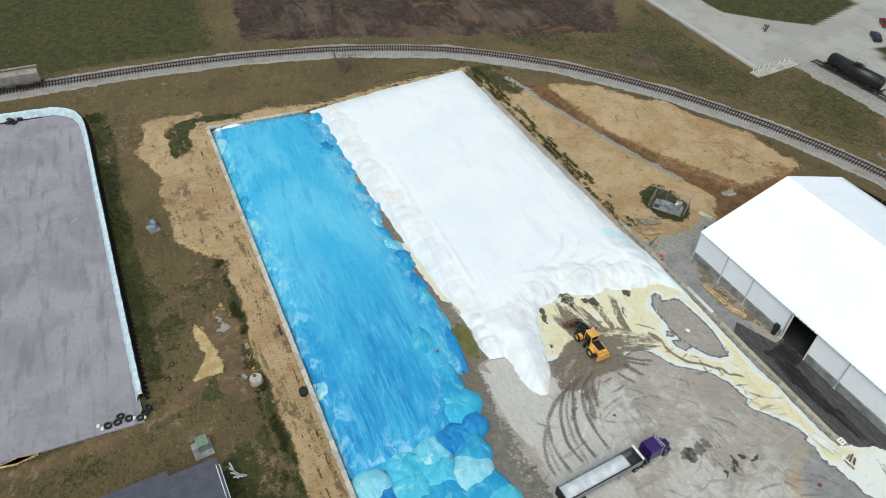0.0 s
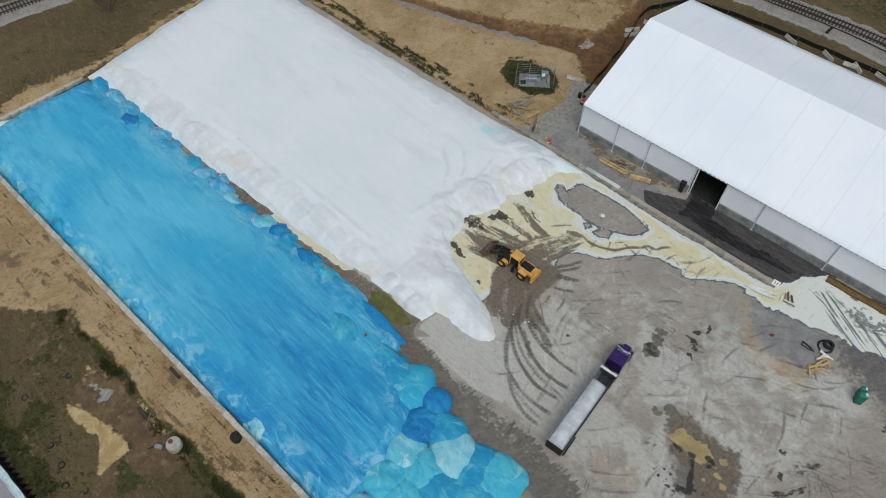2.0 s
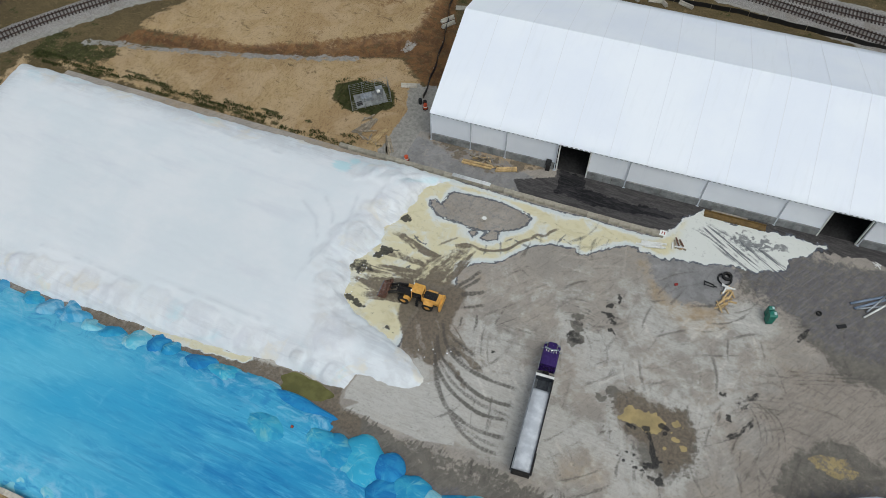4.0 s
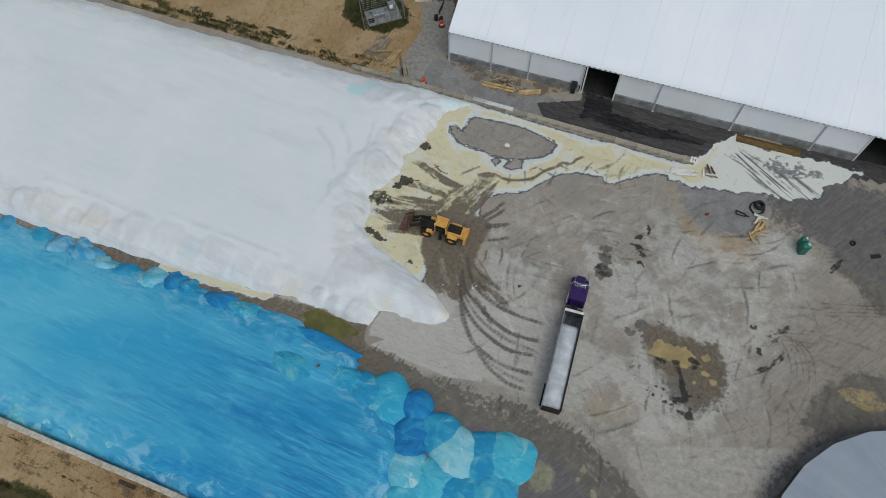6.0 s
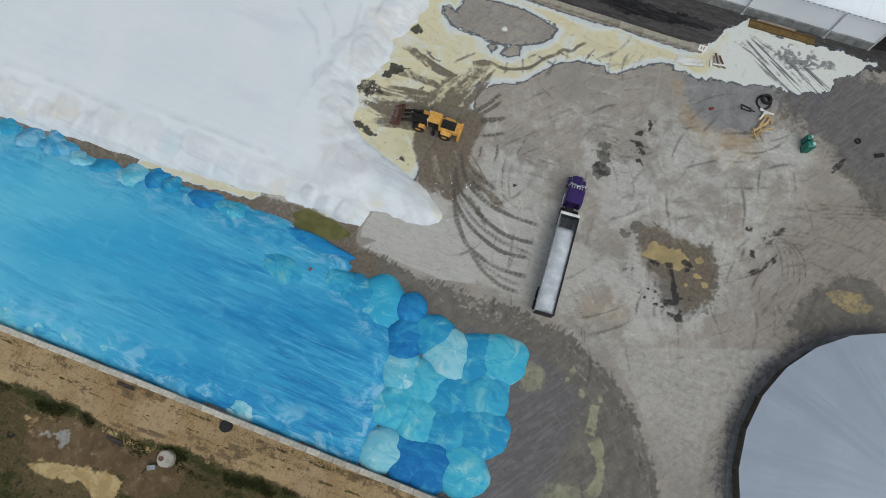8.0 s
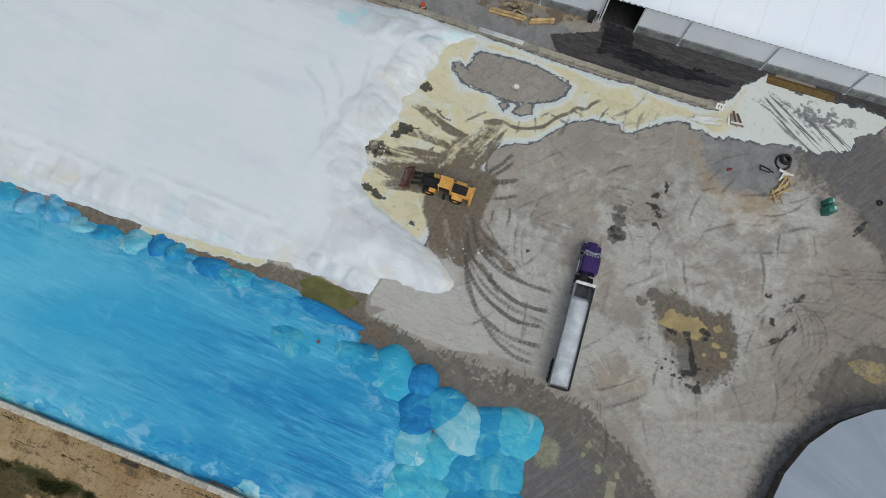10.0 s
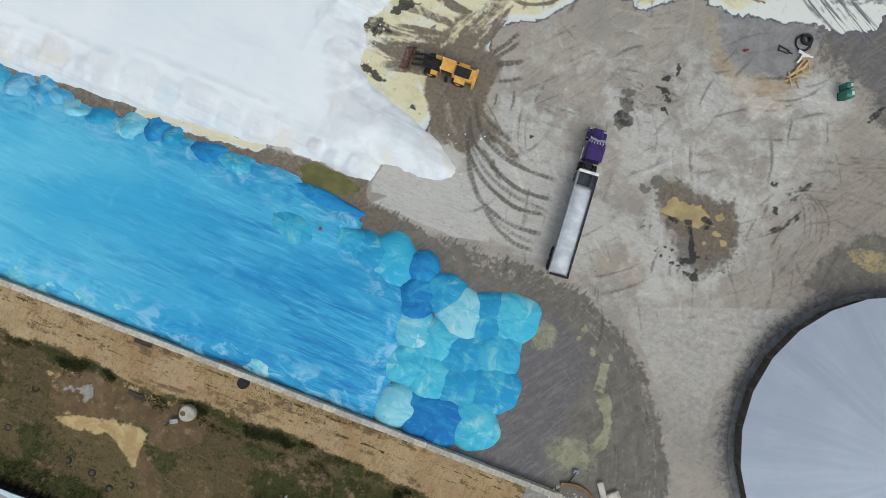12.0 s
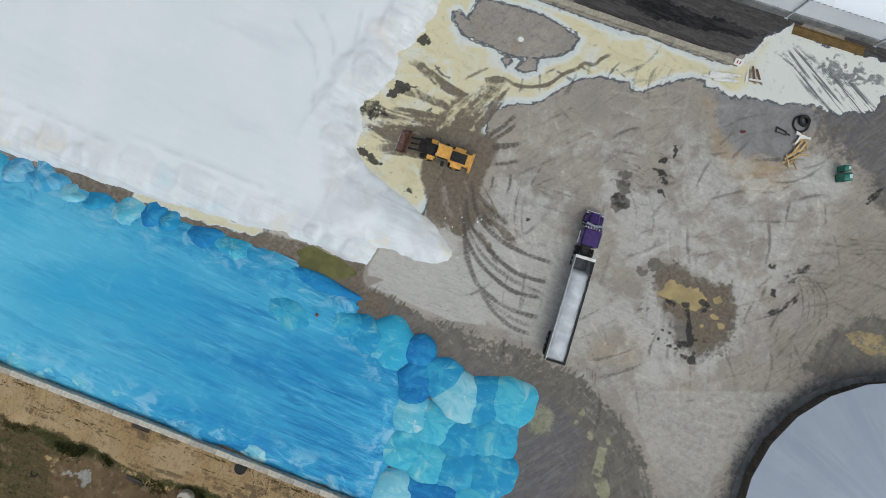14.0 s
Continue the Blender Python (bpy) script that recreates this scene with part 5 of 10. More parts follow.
    for k in range(150):
        x = dry.rng.uniform(-15.5, 2)
        y = -20.2 - abs(dry.rng.gauss(0, 0.8))
        dry.stroke([(x, y + 0.5), (x + 0.1, y), (x + 0.22, y - dry.rng.uniform(0.2, 0.9))], dry.rng.uniform(0.04, 0.12), dry.rng.uniform(0.4, 0.9), 0.6, 0.4)
    for k in range(40):
        dry.blot_at(dry.rng.uniform(-14.5, -4), -20.6 - abs(dry.rng.gauss(0, 0.9)), dry.rng.uniform(0.08, 0.3), dry.rng.uniform(0.5, 0.9), 1.6, 1.0)
    wet_shade = wet_shade * (1 - 0.7 * dry.mask)
    # asphalt by the shed
    black = 0.7 * step(inside(X, Y, [(-16.5, 20.7), (-12.5, 22.9), (-9, 25), (-4.9, 26.2), (9.1, 27.4), (11.3, 27), (8, 22.5), (5.7, 20.5), (-3, 18.9), (-7, 18.5), (-14.9, 18.7)]) + 0.6 * wob, -0.3, 0.4)
    black = np.maximum(black, step(inside(X, Y, [(-11.4, 25.6), (-11, 22.4), (-10.6, 20.2), (-6.9, 20.4), (-0.4, 20.9), (6, 22.2), (9, 24.4), (3, 24.3), (-1.1, 23.7), (-6, 23.5), (-7.0, 25.8)]) + 1.0 * wob, -0.6, 0.8))
    black = np.maximum(black, 0.6 * step(inside(X, Y, [(16, 24.6), (40, 27.6), (40, 32), (16, 30)]) + wob, -0.3, 0.6))
    slate = step(inside(X, Y, [(5.1, 15.8), (6.8, 12.5), (10.6, 10.6), (15.4, 11.9), (17.2, 17.9), (15.5, 19.0), (9.7, 17.1)]) + 0.8 * wob, -1.2, 0.9)
    slate = np.maximum(slate, 0.7 * step(wet_d - 2.5 + wob, 0, 2) * step(8.4 - X + w1, -1.5, 1.5))
    slate = np.maximum(slate, 0.6 * step(inside(X, Y, [(14, 20), (22, 25), (44, 28), (44, 12), (30, 11), (19, 15)]) + 2 * wob, -1, 2))
    # the tank's painted shade again, in slate grey
    slate = np.maximum(slate, 0.75 * shade_ring)
    slate = np.maximum(slate, 0.35 * step(isle + 0.4 * wob, -0.2, 0.4))
    slate = np.maximum(slate, 0.8 * step(inside(X, Y, [(-34, 16.6), (-15, 18.2), (-13, 22), (-18, 23.6), (-34, 22.2)]) + 0.8 * wob, -0.8, 0.6))
    # standing puddles
    pool = inside(X, Y, [(8.0, -7.8), (8.5, -6.7), (8.8, -5.6), (10.4, -5.9), (11.4, -5.7), (12, -5.5), (13.4, -6.1), (12.8, -7.8), (12.1, -8.3), (11.0, -7.9), (9.8, -7.9)])
    puddle = step(pool + 0.35 * w2 + 0.25 * w3, -0.15, 0.15)
    pm = Marks(X, Y, 61)
    for cx, cy, r, e in ((14.6, -5.7, 0.4, 1.2), (15, -7.6, 0.45, 1.3), (15.9, -8.2, 0.4, 1.3), (13.9, -9.2, 0.35, 1), (14.3, -7.0, 0.25, 1.2)):
        pm.blot_at(cx, cy, r, 0.9, e, 0.8)
    puddle = np.maximum(puddle, pm.mask)
    puddle = np.maximum(puddle, 0.5 * step(inside(X, Y, [(28.6, -3.8), (29.6, -2.6), (33.1, -1.6), (35, -3.0), (34, -4.4), (31.4, -4.9)]) + 0.5 * w2 + 0.3 * w3, -0.3, 0.4))
    ol = Marks(X, Y, 71)
    for cx, cy, r, e in ((5.6, -23.4, 0.4, 0.9), (5.4, -24.7, 0.35, 0.8), (7.5, -25.4, 0.55, 0.9), (9.6, -25.2, 0.5, 0.7),):
        ol.blot_at(cx, cy, r, 0.85, e, 0.6)
    ol.stroke([(9.3, -25.8), (9.6, -27.2), (9.7, -28.6), (10.1, -29.6)], 0.6, 0.9, 0.7, 0.1)
    ol.stroke([(10.2, -29.3), (11.4, -30.6), (12.1, -31.8), (12.4, -33.6), (11.7, -35.6)], 0.75, 0.9, 0.8, 0.15)
    ol.stroke([(11.9, -30.8), (12.8, -32.4), (12.4, -34.6)], 0.45, 0.6, 0.9, 0.3)
    olive = np.maximum(ol.mask, 0.9 * step(1.7 + 0.6 * w1 + 0.3 * w2 - np.hypot((X - 10) / 1.5, Y + 36.9), -1.8, 1.4))
    olive = np.maximum(olive, 0.75 * step(1.9 + 0.4 * w2 - np.hypot((X - 1.7) * 1.2, Y + 26.0), -0.5, 0.7))
    # tyre marks
    tr = Marks(X, Y, 81)
    for arc, f in (([(-14.5, -7.3), (-12, -9), (-8.2, -9.7), (-3.5, -9.4)], 0.85), ([(-14.5, -9), (-11.1, -11), (-7.2, -12.1), (-3.3, -11.6)], 0.9), ([(-14.4, -9.6), (-11.4, -11.9), (-7.4, -13), (-3.2, -12.9)], 0.6), ([(-14, -10.9), (-11, -13), (-7, -14.1), (-3.2, -13.4)], 0.95),
                   ([(-13.2, -12.6), (-10.8, -15), (-6.8, -16.1), (-2.6, -15.6)], 0.8), ([(-12.9, -13.2), (-9.8, -15.8), (-6.2, -16.9), (-3, -16.9)], 0.6), ([(-12.5, -13.4), (-8.8, -16.6), (-5.6, -17.8), (-2.8, -17.7)], 0.7)):
        tr.stroke([(arc[0][0] - 1.6, arc[0][1] + 2.6)] + arc, 0.29, 0.85 * f, 0.3, 0.1, 0.25)
    for a, b, w in (((-16.8, 0.3), (-14.4, 4.8), 0.3), ((-16.0, 0.4), (-14, 3.8), 0.26), ((-15.8, -0.3), (-12.6, 1.7), 0.3), ((-15.2, -2.2), (-11.8, -0.1), 0.28), ((-14.2, -2.8), (-14, -5.8), 0.22), ((-12.6, -1.8), (-11.9, -4.8), 0.2), ((-14.3, -6.3), (-10, -7.8), 0.26), ((-15, -6.8), (-11.4, -8.8), 0.3)):
        tr.stroke([a, ((a[0] + b[0]) / 2 + 0.2, (a[1] + b[1]) / 2), b], w, 0.72, 0.6, 0.3, 0.3)
    for k in range(5):
        tr.stroke([(20 + 0.75 * k, 1.0), (22.2 + 0.8 * k, -0.4), (23.6 + 0.7 * k, -2.6), (24 + 0.7 * k, -4.8)], 0.13, 0.55, 0.5)
        tr.stroke([(26, 0.6 + 0.55 * k), (22, -0.6 + 0.5 * k), (19.4, -2.4 + 0.5 * k)], 0.12, 0.5, 0.6)
    for k in range(4):
        tr.stroke([(4.0 + 0.35 * k, -18.4), (5.0 + 0.3 * k, -20.6)], 0.1, 0.7, 0.4)
        tr.stroke([(24.4 + 0.4 * k, 6.2 - 0.5 * k), (29, 7.8 - 0.5 * k), (36, 10.6 - 0.5 * k)], 0.12, 0.5, 0.6)
    # wheel scuffs of passing trucks, as dark and pale pairs of arcs
    film = Marks(X, Y, 91)
    for k in range(230):
        px, py = tr.rng.uniform(-13, 42), tr.rng.uniform(-20, 14)
        head = radians(tr.rng.choice((-70, -55, 15, 28, 40, 80, 110)) + tr.rng.gauss(0, 14))
        turn, length = tr.rng.gauss(0, 0.09), tr.rng.uniform(2.5, 9)
        for side in (-1.0, 1.0):
            pts, x, y, h = [], px - math.sin(head) * side, py + math.cos(head) * side, head
            for _ in range(4):
                pts.append((x, y))
                x, y, h = x + math.cos(h) * length / 3, y + math.sin(h) * length / 3, h + turn * length / 3
            (tr if k % 2 == 0 else film).stroke(pts, tr.rng.uniform(0.1, 0.26), tr.rng.uniform(0.25, 0.5) if k % 2 == 0 else tr.rng.uniform(0.25, 0.55), 0.55, 0.4)
    for k in range(60):
        r, a = tr.rng.uniform(4, 12.5), tr.rng.uniform(1.5, 3.9)
        pts = [(0.5 + r * math.cos(a + 0.14 * j), -2 + r * math.sin(a + 0.14 * j)) for j in range(5)]
        (tr if k % 3 == 0 else film).stroke(pts, tr.rng.uniform(0.06, 0.18), tr.rng.uniform(0.3, 0.55) if k % 3 == 0 else tr.rng.uniform(0.25, 0.55), 0.5, 0.4)
    for k in range(44):
        r, a = tr.rng.uniform(3, 12), tr.rng.uniform(1.2, 3.4)
        pts = [(28 + r * math.cos(a + 0.16 * j), -6 + r * math.sin(a + 0.16 * j)) for j in range(5)]
        (tr if k % 2 else film).stroke(pts, tr.rng.uniform(0.07, 0.2), tr.rng.uniform(0.25, 0.55), 0.65, 0.5)
    for k in range(70):
        s, f = tr.rng.uniform(0.6, 6.5), tr.rng.uniform(0, 0.6)
        pts = [(8 - 0.7 * s, -23 - 0.75 * s), (12.6 - 0.9 * s, -26.4 - 0.5 * s), (16.4 - s, -31.4 - 0.3 * s), (18.8 - s, -37 - 0.1 * s), (20 - s, -43)]
        line = bent(pts, 0.5)[0]
        n0 = int(len(line) * f)
        seg = [tuple(q) for q in line[n0:n0 + tr.rng.randint(8, 20):3]]
        if len(seg) > 2:
            (tr if k % 3 == 0 else film).stroke(seg, tr.rng.uniform(0.06, 0.16), tr.rng.uniform(0.3, 0.6) if k % 3 == 0 else tr.rng.uniform(0.4, 0.9), 0.5, 0.5)
    for k in range(26):
        x = tr.rng.uniform(9, 21)
        y = -22 - (x - 9) * 1.15 + tr.rng.uniform(-1, 1.2)
        tr.stroke([(x, y), (x + 0.5, y - 1), (x + 0.8, y - 2.2)], tr.rng.uniform(0.06, 0.14), 0.6, 0.6, 0.5)
    for k in range(46):
        r, a = tr.rng.uniform(9, 17), tr.rng.uniform(0.5, 2.3)
        pts = [(30 + r * math.cos(a + 0.1 * j), -9 + r * math.sin(a + 0.1 * j)) for j in range(6)]
        (tr if k % 2 else film).stroke(pts, tr.rng.uniform(0.08, 0.22), tr.rng.uniform(0.2, 0.5), 0.65, 0.5, 0.3)
    track = tr.mask
    # pale salt film where spilt salt is ground into the concrete
    open_yard = step(inside(X, Y, [(-15, -19), (-2, -19), (9, -20.6), (18, -15), (24, -12), (26, 2), (22, 10), (4, 11), (-10, 7), (-15, 0)]) + 2.5 * w1, -3, 4)
    salt = 0.72 * open_yard * step(w1 + 0.6 * w2, -0.6, 0.5)
    salt = np.maximum(salt, 0.75 * step(inside(X, Y, [(-15, -19.4), (0, -19.6), (5, -18), (3, -9), (-9, -6), (-15, -9)]) + wob, -1, 2.5))
    south = step(inside(X, Y, [(9.4, -18.9), (10.9, -18.2), (21.9, -13.4), (26, -11.8), (27, -14), (22, -24), (24, -38), (18, -29), (13, -23.6), (9.4, -20.6)]) + 0.06 * w2, -0.1, 0.35)
    salt = np.maximum(salt, 0.45 * south * step(Y + 3 * w1, -36, -22))
    salt = np.maximum(salt, 0.95 * step(1.6 + wob - np.hypot(X + 16, (Y + 12.5) / 1.6), -1.2, 1.2))
    salt = np.maximum(salt, 1.0 * step(inside(X, Y, [(-22.6, -15.6), (-23, -18.2), (-22.7, -19.2), (-20.9, -18.9), (-22, -20.2), (-19, -20.1), (-12, -20), (-8, -19), (-9, -15), (-12, -11), (-15, -13.5)]) + 0.25 * wob, -0.15, 0.3))
    salt = np.maximum(salt, 0.8 * step(2.6 + wob - np.hypot((X - 19.6) / 1.4, Y - 11.6), -1.2, 1.2))
    salt = np.maximum(salt, 0.8 * step(0.8 + wob - along(X, Y, [(-3, -40.9), (3, -40.2), (9.6, -39.5)]), -0.6, 0.6))
    salt = np.maximum(salt, 0.75 * apron)
    soil = step(inside(X, Y, [(-31, 24.2), (-31, 22.8), (-28, 21.5), (-24.3, 20.4), (-19.5, 20.5), (-16.2, 22), (-13.2, 24.2), (-13.4, 26)]) + 0.9 * wob, -0.5, 0.5)
    mud = np.maximum(mud, 0.8 * soil * step(fbm(X, Y, 0.7, 63) + 0.4 * w3, -0.25, 0.35))
    beige = 0.9 * step(inside(X, Y, [(6.6, 12), (9.4, 10), (15.6, 11.4), (17, 9.4), (13.7, 6.6), (10, 8), (7, 10)]) + 1.4 * wob, -1.6, 1.2)
    beige = np.maximum(beige, soil)
    beige = np.maximum(beige, 0.5 * step(fbm(X, Y, 0.07, 61) + 0.3 * w2, 0, 0.6))
    beige = np.maximum(beige, 0.6 * apron)
    east = 0.9 * step(inside(X, Y, [(18, -13), (19, -4), (23, 4), (26, 9), (60, 12), (60, -12), (27, -12)]) + 2.5 * w1 + wob, -2, 2.5)
    Z = 0.02 * w1 + 0.012 * w2 - 0.03 * puddle
    return sheet("yard", X, Y, Z, M_YARD, (("stain_a", (cream, edge, mud, wet_shade)), ("stain_b", (black, puddle, track, beige)), ("stain_c", (salt, olive, soot, slate)), ("stain_d", (scrape, film.mask, east, plough))))


yard = tagged(new("pavement", build_yard()), "grey concrete yard with salt crust, mud, puddles and tyre marks", "pavement", kind="structure")

# ---- salt stockpiles ----
def mound(name, outline, top, slope, material, seed, gap, label, category, ragged=0.0, lumps=(), spots=(), folds=()):
    """A levelled stockpile over an outline: sloping flanks, an uneven, dragged top and slumped lumps (x, y, radius, height)."""
    pts = np.array(outline)
    xs = np.arange(pts[:, 0].min() - 1, pts[:, 0].max() + 1, gap)
    ys = np.arange(pts[:, 1].min() - 1, pts[:, 1].max() + 1, gap)
    X, Y = np.meshgrid(xs, ys, indexing="ij")
    d = inside(X, Y, outline) + 0.35 * fbm(X, Y, 0.35, seed) + (0.14 + 0.5 * ragged * step(X, -36, -31)) * fbm(X, Y, 0.9, seed + 1)
    if ragged:
        lobes = 1 - 2.2 * np.abs(fbm(X, Y, 0.2, seed + 7, 2))
        d = d + ragged * (0.7 * lobes - 0.3) * step(d, 0.3, 2.2) * step(7 - d, 0, 4)
    flank = np.clip(d, -0.6, None) * slope
    Z = np.where(flank < 0, flank - 0.1, top * (1 - np.exp(-flank / top * 1.25)))
    drag = fbm(X * 0.16, Y, 0.9, seed + 2)
    Z = Z + step(d, 0, 4) * (0.05 * drag + 0.22 * fbm(X, Y, 0.08, seed + 3)) + 0.025 * fbm(X, Y, 1.4, seed + 4) * step(d, 0, 0.6)
    base = thing(name, pose(0, 0, 0), label, category)
    rim = step(5.5 - d, 0, 4.5)
    tint = np.zeros(X.shape)
    for k, (cx, cy, r, h) in enumerate(lumps):
        near = np.nonzero((np.abs(X - cx) < 2 * r) & (np.abs(Y - cy) < 2 * r))
        x, y = X[near], Y[near]
        a = np.arctan2(y - cy, x - cx)
        f = (np.abs(x - cx) ** 3 + np.abs(y - cy) ** 3) ** (1 / 3) / (r * (1 + 0.1 * np.sin(3 * a + k) + 0.34 * fbm(x, y, 0.6, seed + k)))
        swell = step(1 - f, 0, 0.4)
        Z[near] += 1.0 * h * swell * step(d[near], -0.1, 0.5) * (0.8 + 0.2 * np.cos(a + 0.7))
        # mask for the lumps' grey, which also paints their soft shading
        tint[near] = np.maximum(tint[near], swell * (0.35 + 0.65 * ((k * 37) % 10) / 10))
    brine, crease = np.zeros(X.shape), np.zeros(X.shape)
    for bx, by, br in spots:
        brine = np.maximum(brine, step(1.2 - np.hypot((X - bx) / 1.3, Y - by) / br, 0, 1))
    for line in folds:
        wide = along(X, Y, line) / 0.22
        # mask for the shade painted along each fold
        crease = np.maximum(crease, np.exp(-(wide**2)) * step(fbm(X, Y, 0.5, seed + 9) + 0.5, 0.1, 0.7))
        Z = Z + 0.1 * np.exp(-((wide / 2) ** 2))
    me = sheet("bed", X, Y, Z, material, (("rim", (rim, tint, brine, crease)),))
    bm = bmesh.new()
    bm.from_mesh(me)
    bmesh.ops.delete(bm, geom=[v for v in bm.verts if v.co.z < -0.25], context="VERTS")
    bm.to_mesh(me)
    bm.free()
    ob = new("bed", me)
    ob.parent = base
    return base


def heap(parent, x, y, rx, ry, h, turn, material, seed, z=0.0, label="", soft=False):
    """One tipped truckload: a low rounded heap with a lobed foot and slumped sides."""
    bm = bmesh.new()
    rings, seg = 11, 30
    rng = random.Random(seed)
    k1, k2, p1, p2 = rng.uniform(0.03, 0.07), rng.uniform(0.02, 0.05), rng.uniform(0, 6), rng.uniform(0, 6)
    top = bm.verts.new((0, 0, h))
    prev = None
    for i in range(1, rings + 1):
        f = i / rings
        row = []
        for j in range(seg):
            a = 2 * math.pi * j / seg
            lobe = 1 + k1 * math.sin(3 * a + p1) + k2 * math.sin(5 * a + p2) + 0.12 * noise.noise(Vector((2 * math.cos(a), 2 * math.sin(a), seed * 1.7)))
            zz = h * (0.4 * (1 - f**2) + 0.6 * (1 - f**6))
            if soft:
                lobe += 0.34 * noise.noise(Vector((1.7 * math.cos(a), 1.7 * math.sin(a), seed * 2.3))) + 0.1 * noise.noise(Vector((5 * math.cos(a), 5 * math.sin(a), seed * 1.3)))
                zz = 0.35 * zz + 0.65 * h * (0.5 + 0.5 * math.cos(math.pi * f))
            zz += 0.1 * h * f * (1 - f**4) * noise.noise(Vector((3.2 * math.cos(a), 3.2 * math.sin(a), seed * 0.7)))
            q = Vector((math.cos(a) * rx * f * lobe, math.sin(a) * ry * f * lobe, zz))
            bumpy = noise.noise(Vector((q.x * 0.7 + seed, q.y * 0.7, seed * 0.37))) * 0.16 * h * (1 - f**3)
            row.append(bm.verts.new(q + Vector((0, 0, bumpy - (0.15 if i == rings else 0)))))
        for j in range(seg):
            if prev is None:
                bm.faces.new((top, row[j], row[(j + 1) % seg]))
            else:
                bm.faces.new((prev[j], row[j], row[(j + 1) % seg], prev[(j + 1) % seg]))
        prev = row
    return part("salt_mound", bm, material, parent, label, pose(x, y, z, 0, 0, turn), True)


BLUE_OUT = [(-93.6, -46.4), (-94.3, -36.5), (-93.8, -26.6), (-80, -24.4), (-66, -23.6), (-54, -23.1), (-48, -22.4), (-40, -21.6), (-31.4, -20.7), (-28.4, -21.7), (-22.6, -21.5), (-21.6, -23.6),
            (-16, -26), (-12.5, -30), (-12, -35), (-11.5, -41), (-12, -42.3), (-50, -44.4), (-80, -46)]
WHITE_OUT = [(-94.8, -26.2), (-97.6, -10), (-100.2, 10.2), (-85, 11.4), (-60, 13.3), (-41, 15.2), (-34, 16.4), (-30, 16.8), (-24.9, 16.6), (-26.2, 15), (-27.8, 13.7), (-27.6, 11.4), (-28, 8.8), (-28.4, 7.2), (-29.8, 5.4), (-29.4, 3.8), (-28.9, 2.6),
             (-29.9, 0.2), (-31.4, -2.2), (-29.5, -4.4), (-29.4, -6.4), (-27.9, -7.9), (-24.7, -8.7), (-21.5, -9.7), (-18.5, -10.4), (-15.6, -12.2), (-14.6, -13.3), (-16, -14.7), (-18.4, -15.4),
             (-22.7, -15.9), (-23.2, -18.1), (-26.7, -18.6), (-33, -18.6), (-37.4, -19.6), (-44.7, -20.5), (-53.3, -21.5), (-63.9, -22.8), (-88, -24.8)]
blue_pile = mound("blue_salt_stockpile", BLUE_OUT, 1.75, 0.8, M_BLUE, 71, 0.45, "long flat stockpile of blue-dyed road salt against a block wall", "salt pile")
lump_gen = random.Random(9)
SLUMPS = [(-33.4, 13, 2.4, 0.3), (-36.6, 12.2, 2.4, 0.22), (-31.9, 5.4, 2.6, 0.4), (-30.2, 10.4, 2.8, 0.5), (-33, 1.2, 2.6, 0.35), (-28.8, 12.8, 1.6, 0.5), (-33.6, -3.4, 2.4, 0.3), (-31.4, 7.8, 1.5, 0.35), (-30.6, 2.4, 1.2, 0.4), (-31.6, -0.8, 1.2, 0.35), (-32, 2.1, 1.7, 0.4), (-31.8, -6.2, 1.9, 0.4), (-35.2, 12.8, 1.5, 0.3),
          (-30.6, -8.6, 2.2, 0.25), (-28, -12.6, 3.4, 0.3), (-25.2, -17.2, 1.3, 0.4), (-28, -17.4, 1.1, 0.4), (-30.2, -17.2, 1.0, 0.4)]
x = -90.0
while x < -33:
    r = lump_gen.uniform(1.5, 2.7)
    SLUMPS.append((x, -24.6 + (x + 88) * 0.105 - 0.6 * math.sin((x + 90) / 18) * 0.5 + 0.9 * r, r, lump_gen.uniform(0.22, 0.42)))
    x += r * lump_gen.uniform(1.1, 1.9)
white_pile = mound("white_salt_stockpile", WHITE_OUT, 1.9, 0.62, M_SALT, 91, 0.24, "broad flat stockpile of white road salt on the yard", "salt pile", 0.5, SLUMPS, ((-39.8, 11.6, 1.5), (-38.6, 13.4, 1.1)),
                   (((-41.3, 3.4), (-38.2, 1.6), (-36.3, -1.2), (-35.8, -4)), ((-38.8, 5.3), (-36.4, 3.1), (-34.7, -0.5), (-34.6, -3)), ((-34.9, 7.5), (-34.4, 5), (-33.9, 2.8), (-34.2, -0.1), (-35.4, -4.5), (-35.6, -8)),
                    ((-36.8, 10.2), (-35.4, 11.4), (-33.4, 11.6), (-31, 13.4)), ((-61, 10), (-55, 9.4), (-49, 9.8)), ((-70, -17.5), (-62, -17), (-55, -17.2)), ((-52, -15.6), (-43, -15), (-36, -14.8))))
rnd = random.Random(5)
